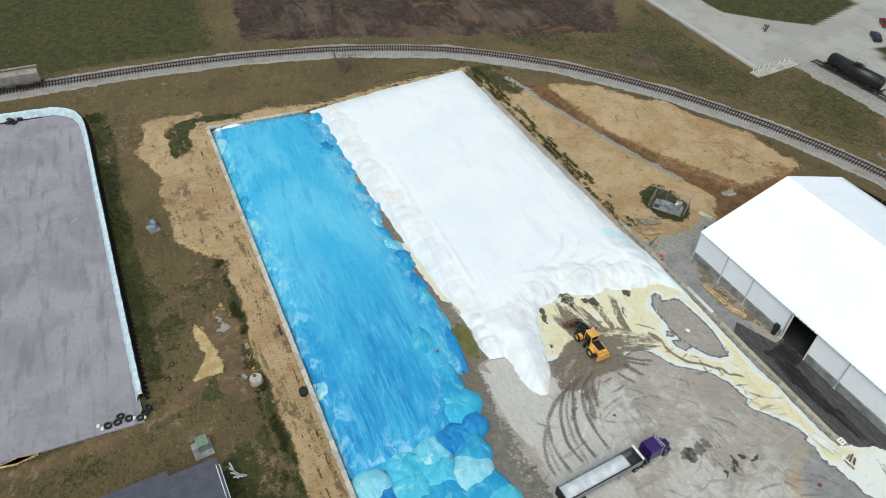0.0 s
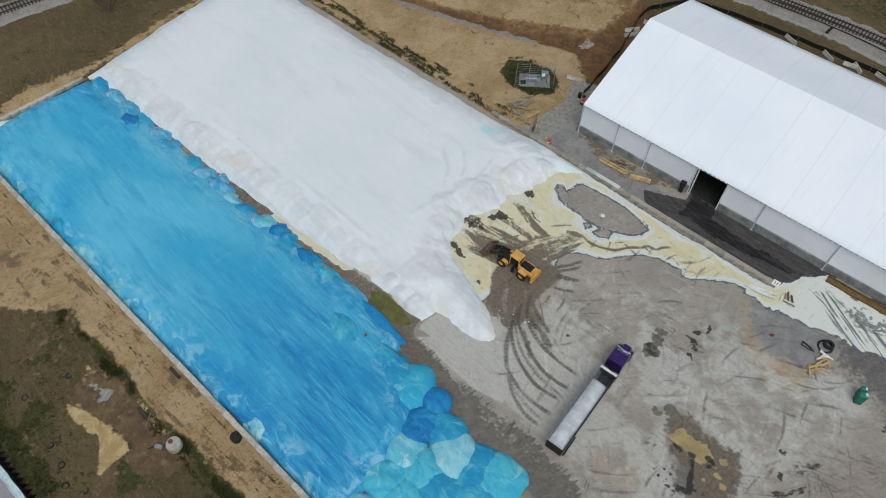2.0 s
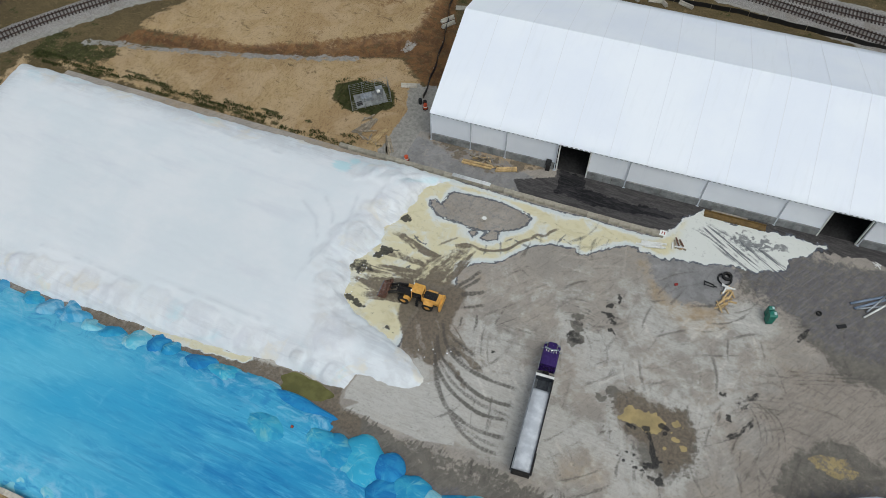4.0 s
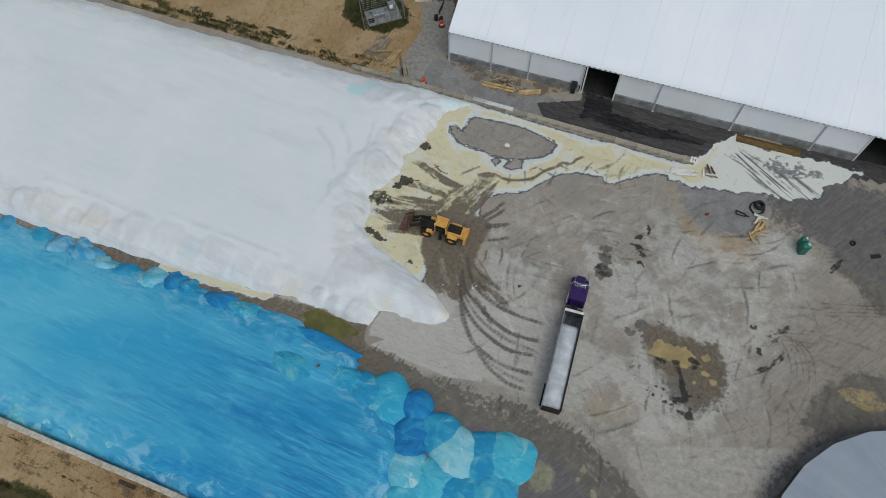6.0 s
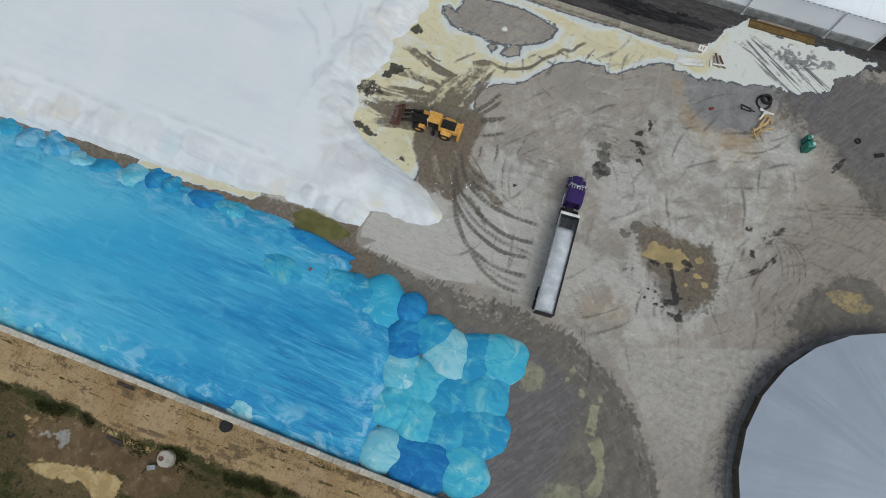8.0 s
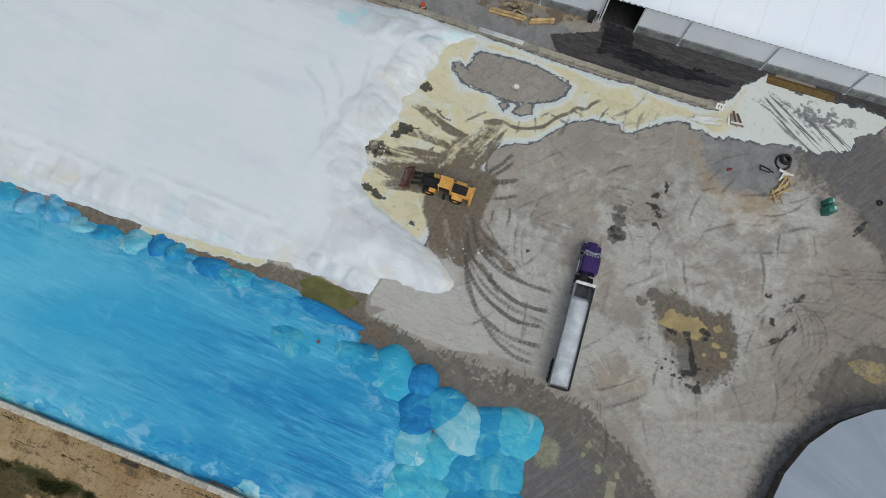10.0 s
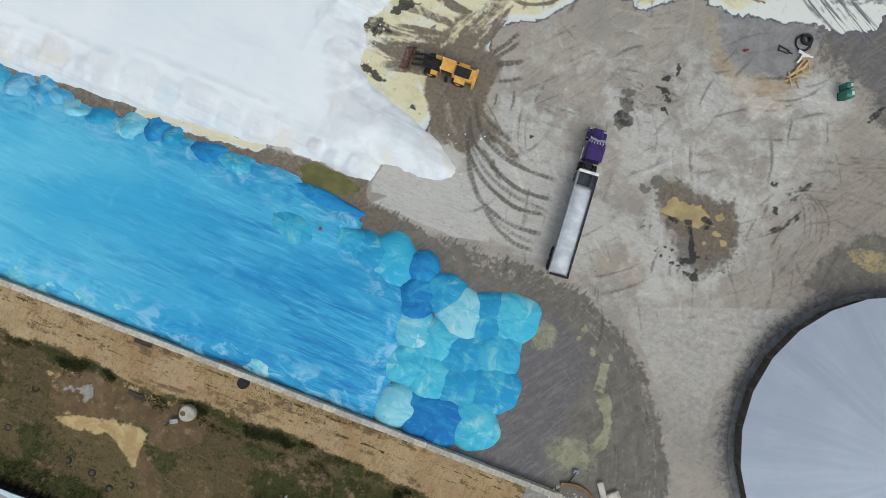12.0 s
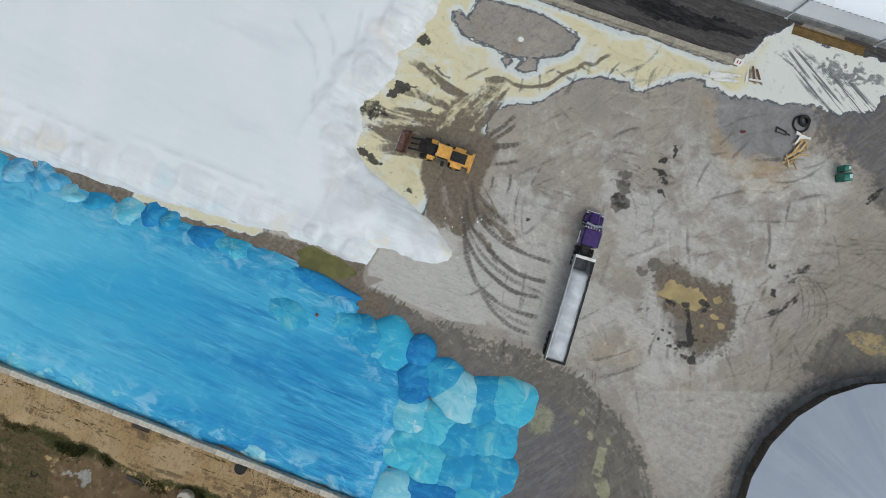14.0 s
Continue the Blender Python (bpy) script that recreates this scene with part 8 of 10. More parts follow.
def barrier(x, y, turn, ln=2.2):
    bm = bmesh.new()
    profile(bm, [(-0.32, 0), (0.32, 0), (0.28, 0.16), (0.12, 0.4), (0.1, 0.62), (-0.1, 0.62), (-0.12, 0.4), (-0.28, 0.16)], -ln / 2, ln / 2)
    ob = new("concrete_barrier", finish("concrete_barrier", bm, M_CONCRETE))
    ob.matrix_basis = pose(x, y, -0.05, 0, 0, turn)
    return tagged(ob, "grey concrete barrier section lying on bare earth", "barrier", "concrete barriers")


for x, y, tn in ((-38.8, 31.6, 20), (-39.9, 48.8, 55), (-39.2, 47.6, 58), (-38.6, 52.6, 20), (-19, 66.8, -20), (-12.3, 67.6, -28), (-8.4, 68.2, 12), (-7.3, 68.4, -40), (-3.3, 69.2, -14)):
    barrier(x, y, tn, 2.6)

FENCE = [(-46.6, 26.0), (-42.0, 30.2), (-39.9, 27.4), (-44.5, 23.1)]
fence = thing("wire_fence", pose(0, 0, 0), "galvanised wire fence round a small equipment pad", "fence")
for i in range(4):
    (ax, ay), (bx, by) = FENCE[i], FENCE[(i + 1) % 4]
    n = 3
    for k in range(n):
        x, y = ax + (bx - ax) * k / n, ay + (by - ay) * k / n
        bm = bmesh.new()
        rod(bm, (x, y, -0.2), (x, y, 2.0), 0.05, 8)
        part("post", bm, M_FENCE, fence)
    bm = bmesh.new()
    for z in (0.1, 0.5, 0.9, 1.3, 1.7, 1.98):
        rod(bm, (ax, ay, z), (bx, by, z), 0.018, 5)
    part("wire", bm, M_FENCE, fence)
gear = thing("pump_station", pose(-43.2, 26.6, -0.1, 0, 0, 42), "grey pump equipment on a concrete pad inside the fence", "equipment")
for nm, size, at, mt in (("pad", (5.0, 3.0, 0.2), (0, 0, 0.1), M_BASEWALL), ("cabinet", (1.1, 0.8, 1.3), (1.6, 0.6, 0.85), M_STEEL), ("housing", (1.8, 1.2, 0.7), (-0.6, 0.1, 0.55), M_STEEL), ("hatch", (0.9, 0.9, 0.12), (-1.9, -0.7, 0.26), M_DARKSTEEL)):
    bm = bmesh.new()
    box(bm, size, at, None, 0.04)
    part(nm, bm, mt, gear)
bm = bmesh.new()
rod(bm, (-2.0, 0.8, 0.5), (1.4, 0.8, 0.5), 0.09, 8)
rod(bm, (1.9, -0.8, 0.2), (1.9, -0.8, 1.6), 0.07, 8)
part("pipework", bm, M_FENCE, gear)
bm = bmesh.new()
box(bm, (0.5, 0.5, 0.3), (1.3, -0.4, 1.65), None, 0.03)
part("beacon", bm, M_WHITE, gear)

# bundle of pipes near the eastern edge
for k, (x, y, tn, ln, r, mt) in enumerate(((32.6, 20.6, 36, 4.6, 0.16, M_BLUEGREY), (33.2, 20.3, 40, 5.0, 0.16, M_BLUEGREY), (33.4, 19.8, 30, 4.4, 0.14, M_STEEL), (34.2, 19.9, 52, 5.4, 0.13, M_WHITE), (34.0, 20.9, 60, 5.0, 0.13, M_STEEL))):
    bm = bmesh.new()
    rod(bm, (-ln / 2, 0, r), (ln / 2, 0, r), r, 12)
    ob = new("steel_pipe", finish("steel_pipe", bm, mt, True))
    ob.matrix_basis = pose(x, y, 0.02 + 0.1 * (k > 2), 0, 0, tn)
    tagged(ob, "length of pale steel pipe in a loose bundle", "pipe", "loose pipes")
for k in range(6):
    plank("white_board", 33.1 + wood.uniform(-0.5, 0.5), 26.6 + wood.uniform(-0.4, 0.4), 0.03 + 0.04 * k, 0.9, 0.12, 0.05, wood.uniform(0, 180), M_WHITE, "white scrap board on dark asphalt", 0, "board", "white boards")
plank("dark_pallet", 30.2, 15.4, 0.03, 1.2, 0.5, 0.12, 30, M_BLACK, "dark pallet piece lying on the yard", 0, "pallet")
tyre("small_tyre", pose(27.3, 16.1, 0.12, 90, 0, 0), 0.36, 0.22, "small black tyre lying on the yard")

# ---- strip south of the block wall ----
barrel_b = thing("black_drum", pose(-26.7, -44.3, 0.0), "open black plastic drum set in sand beside the wall", "drum")
bm = bmesh.new()
rod(bm, (0, 0, -0.2), (0, 0, 0.7), 0.62, 20)
part("shell", bm, M_BLACK, barrel_b)
bm = bmesh.new()
rod(bm, (0, 0, 0.66), (0, 0, 0.76), 0.66, 20)
part("rim", bm, M_RUBBER, barrel_b)
riser = thing("manhole_riser", pose(-31.0, -49.9, -0.1), "round concrete manhole riser standing on mud", "manhole")
bm = bmesh.new()
rod(bm, (0, 0, 0), (0, 0, 0.8), 0.94, 28, 0.86)
part("barrel", bm, M_CONCRETE, riser)
bm = bmesh.new()
rod(bm, (0, 0, 0.8), (0, 0, 0.92), 0.78, 26)
part("cover_slab", bm, M_CONCRETE, riser)
bm = bmesh.new()
rod(bm, (-0.35, -0.1, 0.92), (-0.35, -0.1, 0.97), 0.28, 16)
part("lid", bm, M_RUST, riser, "rusty iron lid")
pump = thing("site_pump", pose(-32.0, -51.3, 0.0, 0, 0, 30), "small grey pump with hoses beside the riser", "pump")
bm = bmesh.new()
box(bm, (0.9, 0.5, 0.5), (0, 0, 0.3), None, 0.05)
part("body", bm, M_STEEL, pump)
bm = bmesh.new()
rod(bm, (0.3, 0, 0.3), (1.2, 0.9, 0.6), 0.07, 8)
rod(bm, (-0.4, 0, 0.3), (-1.2, -0.5, 0.05), 0.07, 8)
part("hose", bm, M_BLACK, pump)
plank("dark_board", -37.1, -50.5, 0.0, 2.0, 0.5, 0.1, -2, M_TIE, "dark board lying in mud", 0, "board")
plank("dark_board", -38.8, -44.9, 0.1, 2.1, 0.45, 0.1, 3, M_TIE, "dark board on sand by the block wall", 0, "board")
for k, (x, y) in enumerate(((-47.7, -54.4), (-46.6, -57.2), (-44.0, -58.6), (-41.1, -60.2), (-38.1, -60.4), (-44.3, -62.6), (-35.6, -61.2), (-48.7, -59.6), (-33.6, -59.9))):
    tyre("old_tyre", pose(x, y, -0.22 - 0.05 * (k % 3), 74 + 16 * (k % 3), 0, 37 * k), 0.46, 0.26, "old black tyre half sunk in rough grass", "tyre", "old tyres in the grass")
cab = thing("utility_cabinet", pose(-68.2, -59.9, -0.15, 0, 0, 20), "blue-grey utility cabinet on a concrete base in scrub", "cabinet")
for nm, size, at, mt in (("base", (2.2, 1.8, 0.25), (0, 0, 0.12), M_BASEWALL), ("cabinet", (1.1, 0.7, 1.1), (-0.3, 0.3, 0.8), M_BLUEGREY), ("cabinet", (0.6, 0.6, 0.8), (0.6, -0.1, 0.65), M_BLUEGREY)):
    bm = bmesh.new()
    box(bm, size, at, None, 0.04)
    part(nm, bm, mt, cab)
box_t = thing("transformer_box", pose(-23.2, -58.4, -0.15, 0, 0, 8), "green metal transformer box on a concrete pad", "transformer")
bm = bmesh.new()
box(bm, (2.6, 2.4, 0.2), (0.3, 0, 0.1), None, 0.03)
part("pad", bm, M_BASEWALL, box_t)
bm = bmesh.new()
box(bm, (1.5, 1.3, 1.3), (0, 0.2, 0.85), None, 0.05)
box(bm, (1.6, 1.4, 0.08), (0, 0.2, 1.52), None, 0.02)
part("case", bm, plain("transformer_green", lin(120, 142, 124), lin(96, 118, 102), 2, 0.5), box_t)
bm = bmesh.new()
box(bm, (1.1, 0.05, 0.9), (0, -0.47, 0.8), None, 0.01)
part("door", bm, M_BLACK, box_t)
for k in range(4):
    plank("white_pipe", -18.4 + 0.35 * k, -55.2 + 0.2 * k, 0.05, 2.6 - 0.3 * k, 0.2, 0.2, 15 + 22 * k, M_PIPE, "white pipe offcut lying by the building", 0, "pipe", "pipe offcuts")
pumpb = thing("blue_pump", pose(11.0, -38.3, 0.0, 0, 0, 20), "small blue pump standing in yellowish sludge", "pump")
bm = bmesh.new()
box(bm, (0.6, 0.45, 0.5), (0, 0, 0.27), None, 0.06)
part("body", bm, M_BLUEGREY, pumpb)
bm = bmesh.new()
rod(bm, (0, 0, 0.5), (-0.8, -1.4, 0.2), 0.08, 8)
part("hose", bm, M_BLACK, pumpb)

# edging, pipes and slabs past the end of the block wall
edging = thing("timber_edging", pose(0, 0, 0), "rusty brown edging board curving from the wall end", "edging")
xy, hd = bent([(10.0, -40.2), (11.6, -39.7), (13.2, -39.9), (14.6, -41.0), (15.4, -43.0), (15.6, -47)], 0.8)
for (ax, ay), (bx, by) in zip(xy[:-1], xy[1:]):
    bm = bmesh.new()
    box(bm, (math.hypot(bx - ax, by - ay) * 1.02, 0.34, 0.5), ((ax + bx) / 2, (ay + by) / 2, 0.15), math.degrees(math.atan2(by - ay, bx - ax)), 0.03)
    part("board", bm, M_RUSTBOARD, edging)
for k, (pts) in enumerate((((9.6, -41.0), (9.4, -42.4), (8.8, -46)), ((10.4, -41.0), (10.0, -42.6), (9.8, -46)))):
    cu = bpy.data.curves.new("drain_pipe", "CURVE")
    cu.dimensions, cu.bevel_depth = "3D", 0.1
    sp = cu.splines.new("POLY")
    sp.points.add(len(pts) - 1)
    for q, (x, y) in zip(sp.points, pts):
        q.co = (x, y, 0.15, 1)
    cu.materials.append(M_PIPE)
    tagged(new("drain_pipe", cu), "white plastic drain pipe on gravel past the wall", "pipe", "drain pipes")
for x, y, a, b, tn in ((14.7, -39.3, 2.6, 0.7, -52), (16.7, -39.9, 3.2, 1.4, -46)):
    plank("concrete_slab", x, y, -0.05, a, b, 0.5, tn, M_CONCRETE, "broken pale concrete slab past the wall end", 3, "slab", "broken slabs")
stone_gen = random.Random(44)
for k in range(46):
    bm = bmesh.new()
    bmesh.ops.create_icosphere(bm, subdivisions=1, radius=stone_gen.uniform(0.08, 0.24))
    for v in bm.verts:
        v.co *= 1 + 0.3 * noise.noise(v.co * 7 + Vector((k, 0, 0)))
    ob = new("stone", finish("stone", bm, M_CONCRETE))
    ob.matrix_basis = pose(stone_gen.uniform(9.5, 14.5), stone_gen.uniform(-43.5, -40.4), 0.02)
    tagged(ob, "broken pale stone on gravel past the wall end", "stone", "broken stones")

# dark-roofed building at the yard's south-western corner
hut = thing("flat_roofed_building", pose(-18.6, -56.7, -0.1, 0, 0, -84), "low building with a slate grey roof and white rainwater pipe", "building")
for nm, x0, x1, y0, y1, zz in (("wall", 0.15, 26, 0.15, 22, 3.6),):
    for a in ((x0, x1, y0, y0 + 0.3), (x0, x1, y1 - 0.3, y1), (x0, x0 + 0.3, y0 + 0.31, y1 - 0.31), (x1 - 0.3, x1, y0 + 0.31, y1 - 0.31)):
        bm = bmesh.new()
        box(bm, (a[1] - a[0], a[3] - a[2], zz), ((a[0] + a[1]) / 2, (a[2] + a[3]) / 2, zz / 2))
        part(nm, bm, M_BASEWALL, hut)
bm = bmesh.new()
box(bm, (26.4, 22.4, 0.3), (13.1, 11.1, 3.76), None, 0.05)
roof = part("roof", bm, M_ROOFDARK, hut, "dark slate grey flat roof")
bm = bmesh.new()
box(bm, (20, 0.9, 0.2), (15.6, -0.55, 3.7), None, 0.04)
part("roof_step", bm, M_ROOFDARK, roof)
bm = bmesh.new()
rod(bm, (-0.1, 1, 3.8), (-0.1, 21, 3.8), 0.09, 8)
rod(bm, (0.25, 1, 3.95), (0.25, 21, 3.95), 0.06, 8)
part("rainwater_pipe", bm, M_PIPE, hut, "white rainwater pipe")

# ---- lined pad to the south-west ----
def pad_wall_y(x):
    return -64.7 + (x + 33) * 0.066


bm = bmesh.new()
xs = np.linspace(-109.5, -29.6, 40)
top = [bm.verts.new((x, pad_wall_y(x) - 0.3 - (max(0, -103 - x) ** 2) * 0.07 + 0.0, 0.08)) for x in xs] + []
bot = [bm.verts.new((x, -150, 0.08)) for x in xs]
for i in range(len(xs) - 1):
    bm.faces.new((top[i], bot[i], bot[i + 1], top[i + 1]))
e0, e1 = bm.verts.new((-29.6, pad_wall_y(-29.6) - 0.3, -0.3)), bm.verts.new((-29.6, -150, -0.3))
bm.faces.new((top[-1], bot[-1], e1, e0))
tagged(new("pavement_pad", finish("pavement_pad", bm, M_PAD)), "pale grey stained asphalt pad", "pavement", kind="structure")
PAD_EDGE = [(-33.2, -64.7), (-55, -66.2), (-80, -67.8), (-100, -69.1), (-106.4, -70.3), (-109.6, -73.2), (-110.6, -78), (-111, -95), (-111.5, -140)]
xy, heading = bent(PAD_EDGE, 0.9)
liner = thing("wall_liner", pose(0, 0, 0), "white sheeting laid over a low wall round the pad", "wall", kind="structure")
sect = [(0.75, 0.1), (0.45, 1.0), (0.3, 1.35), (-0.25, 1.4), (-0.3, 1.0)]
bm = bmesh.new()
rows = []
for i, ((x, y), h) in enumerate(zip(xy, heading)):
    nx, ny = -math.sin(h), math.cos(h)
    wv = 0.05 * math.sin(i * 2.1)
    rows.append([bm.verts.new((x + nx * (a + wv), y + ny * (a + wv), z + 0.04 * math.sin(i * 1.3 + a))) for a, z in sect])
for a, b in zip(rows, rows[1:]):
    for j in range(len(sect) - 1):
        bm.faces.new((a[j], b[j], b[j + 1], a[j + 1]))
bmesh.ops.recalc_face_normals(bm, faces=bm.faces[:])
part("sheeting", bm, M_LINER, liner, "creased white liner sheet")
bm = bmesh.new()
for ((x, y), h), ((x2, y2), h2) in zip(list(zip(xy, heading)), list(zip(xy, heading))[1:]):
    nx, ny = -math.sin(h), math.cos(h)
    m2x, m2y = -math.sin(h2), math.cos(h2)
    v = [bm.verts.new(p) for p in ((x - nx * 0.32, y - ny * 0.32, 1.36), (x2 - m2x * 0.32, y2 - m2y * 0.32, 1.36), (x2 - m2x * 0.4, y2 - m2y * 0.4, -0.2), (x - nx * 0.4, y - ny * 0.4, -0.2))]
    bm.faces.new(v)
part("wall_face", bm, M_BLACK, liner, "black outer wall face")
bm = bmesh.new()
profile(bm, [(-0.03, -0.2), (0.03, -0.2), (0.03, 1.25), (-0.03, 1.25)], 0, 0.1)
for v in bm.verts:
    if v.co.z > 0.5:
        v.co.x += 0.0
    else:
        v.co.x += 0.55 if v.co.x > 0.05 else 0.0
strut = finish("strut", bm, M_DARKSTEEL)
for i in range(0, len(xy)):
    h = heading[i]
    nx, ny = -math.sin(h), math.cos(h)
    o = new("strut", strut)
    o.parent = liner
    o.matrix_basis = pose(xy[i][0] - nx * 0.4, xy[i][1] - ny * 0.4, 0, 0, 0, math.degrees(h) - 90)
edge = random.Random(21)
for k, (x, y) in enumerate(((-30.5, -69.2), (-30.6, -68.0), (-31.4, -67.6), (-30.7, -66.6), (-30.3, -65.2), (-31.6, -64.2), (-30.9, -64.6))):
    tyre("pad_tyre", pose(x, y, 0.24, 90 if k % 2 else 80, 0, 30 * k), 0.52, 0.28, "black tyre lying at the edge of the pad", "tyre", "tyres on the pad")
for x, y in ((-30.3, -69.9), (-30.6, -66.0), (-30.2, -64.7), (-30.9, -70.4)):
    bm = bmesh.new()
    bmesh.ops.create_icosphere(bm, subdivisions=2, radius=0.27)
    for v in bm.verts:
        v.co = Vector((v.co.x * 1.2, v.co.y * 0.9, v.co.z * 0.55)) + 0.08 * Vector((noise.noise(v.co * 3 + Vector((x, y, 0))), noise.noise(v.co * 3 + Vector((y, x, 0))), 0))
    ob = new("sandbag", finish("sandbag", bm, M_WHITE, True))
    ob.matrix_basis = pose(x, y, 0.2)
    tagged(ob, "slumped white sandbag on the pad edge", "sandbag", "sandbags")
for k in range(6):
    plank("timber", -28.9 - 0.1 * k, -81 + 0.45 * k, 0.0, 2.6, 0.36, 0.25, 84, M_WOOD, "pale sawn timber stacked beside the pad", 0, "timber", "stacked timber")
bundle = thing("dark_pile", pose(-109.2, -82.2, 0.1), "dark heap of sheeting against the lined wall", "debris")
bm = bmesh.new()
for k in range(5):
    box(bm, (edge.uniform(0.8, 1.6), edge.uniform(0.5, 1.0), 0.3), (edge.uniform(-0.5, 0.5), edge.uniform(-1.2, 1.2), 0.15 + 0.1 * k), edge.uniform(0, 90), 0.06)
part("sheeting", bm, M_BLACK, bundle)


# ---- railway ----
def railway(name, pts, label, shared=None, drop=0.0):
    """Ballast, two rails and ties along a line; ties are left out where they would lie on those of a shared line."""
    base = thing(name, pose(0, 0, 0), label, "railway", kind="structure")
    xy, hd = bent(pts, 1.2)
    bm = bmesh.new()
    rows = []
    for (x, y), h in zip(xy, hd):
        nx, ny = -math.sin(h), math.cos(h)
        rows.append([bm.verts.new((x + nx * a, y + ny * a, z)) for a, z in ((-2.9, -0.3), (-1.7, 0.22 - drop), (1.7, 0.22 - drop), (2.9, -0.3))])
    for a, b in zip(rows, rows[1:]):
        for j in range(3):
            bm.faces.new((a[j], b[j], b[j + 1], a[j + 1]))
    bmesh.ops.recalc_face_normals(bm, faces=bm.faces[:])
    part("ballast", bm, M_BALLAST, base, "grey crushed stone ballast", None, True)
    for s in (-0.72, 0.72):
        bm = bmesh.new()
        rows = []
        for (x, y), h in zip(xy, hd):
            nx, ny = -math.sin(h), math.cos(h)
            rows.append([bm.verts.new((x + nx * (s + a), y + ny * (s + a), z)) for a, z in ((-0.07, 0.34), (-0.04, 0.5), (0.04, 0.5), (0.07, 0.34))])
        for a, b in zip(rows, rows[1:]):
            for j in range(3):
                bm.faces.new((a[j], b[j], b[j + 1], a[j + 1]))
        bmesh.ops.recalc_face_normals(bm, faces=bm.faces[:])
        part("rail", bm, M_RAIL, base, "rust-brown steel rail")
    xy, hd = bent(pts, 0.62)
    gen = random.Random(3)
    verts, faces = [], []
    near = along(xy[:, 0], xy[:, 1], shared) < 2.6 if shared else np.zeros(len(xy), bool)
    for (x, y), h, taken in zip(xy, hd, near):
        if taken:
            continue
        h += gen.uniform(-0.02, 0.02)
        c, s = math.cos(h), math.sin(h)
        k = len(verts)
        for dz in (0.18, 0.36):
            for a, b in ((-0.13, -1.3), (0.13, -1.3), (0.13, 1.3), (-0.13, 1.3)):
                verts.append((x + a * c - b * s, y + a * s + b * c, dz))
        faces += [(k + 4, k + 5, k + 6, k + 7), (k, k + 1, k + 5, k + 4), (k + 1, k + 2, k + 6, k + 5), (k + 2, k + 3, k + 7, k + 6), (k + 3, k, k + 4, k + 7)]
    me = bpy.data.meshes.new("ties")
    me.from_pydata(verts, [], faces)
    me.materials.append(M_TIE)
    ties = new("ties", me)
    ties.parent = base
    tagged(ties, "row of dark wooden railway ties", kind="stuff")
    return base


def mat_ballast():
    n = Nodes("crushed_ballast")
    p = n.pos()
    col = n.mix(n.span(n.cells(p, 9), 0.2, 0.7), lin(166, 162, 158), lin(130, 126, 123))
    col = n.mix(n.span(n.noise(p, 0.4, 5), 0.45, 0.7, 0, 0.6), col, lin(124, 114, 104))
    col = n.gain(col, (0.95, 0.95, 0.95))
    n.bump(n.cells(p, 9), 0.5, 0.08)
    return n.done(col, 0.95, 0, 0.2)


M_BALLAST = mat_ballast()
M_RAIL = plain("worn_rail", lin(96, 80, 74), lin(74, 60, 56), 2, 0.5, 0.6)
railway("railway_main", RAIL, "curved single railway track on grey ballast")
railway("railway_branch", BRANCH, "branch railway track leaving a switch", RAIL, 0.03)
railway("railway_siding", SIDING, "straight siding track beside the plant")
for x, y in ((-41, 96.1), (-23.6, 97.6), (-9.2, 98.9)):
    plank("red_derail_plate", x, y, 0.38, 1.2, 1.1, 0.08, 5, M_RED, "red painted plate between the rails", 0, "plate", "red plates")
sw = thing("switch_stand", pose(-15.6, 72.9, 0.0), "dark railway switch stand beside the track", "switch")
bm = bmesh.new()
box(bm, (0.5, 2.0, 0.2), (0, 1.2, 0.2))
rod(bm, (0, 0, 0.2), (0, 0, 1.1), 0.08, 8)
part("stand", bm, M_DARKSTEEL, sw)


def bogie(parent, x):
    for dx in (-0.85, 0.85):
        for s in (-0.72, 0.72):
            bm = bmesh.new()
            rod(bm, (x + dx, s - 0.07, 0.95), (x + dx, s + 0.07, 0.95), 0.45, 18)
            part("wheel", bm, M_RUST, parent)
    bm = bmesh.new()
    for s in (-0.95, 0.95):
        box(bm, (2.5, 0.14, 0.3), (x, s, 1.0), None, 0.05)
    box(bm, (0.4, 1.9, 0.3), (x, 0, 1.05))
    part("bogie_frame", bm, M_DARKSTEEL, parent)


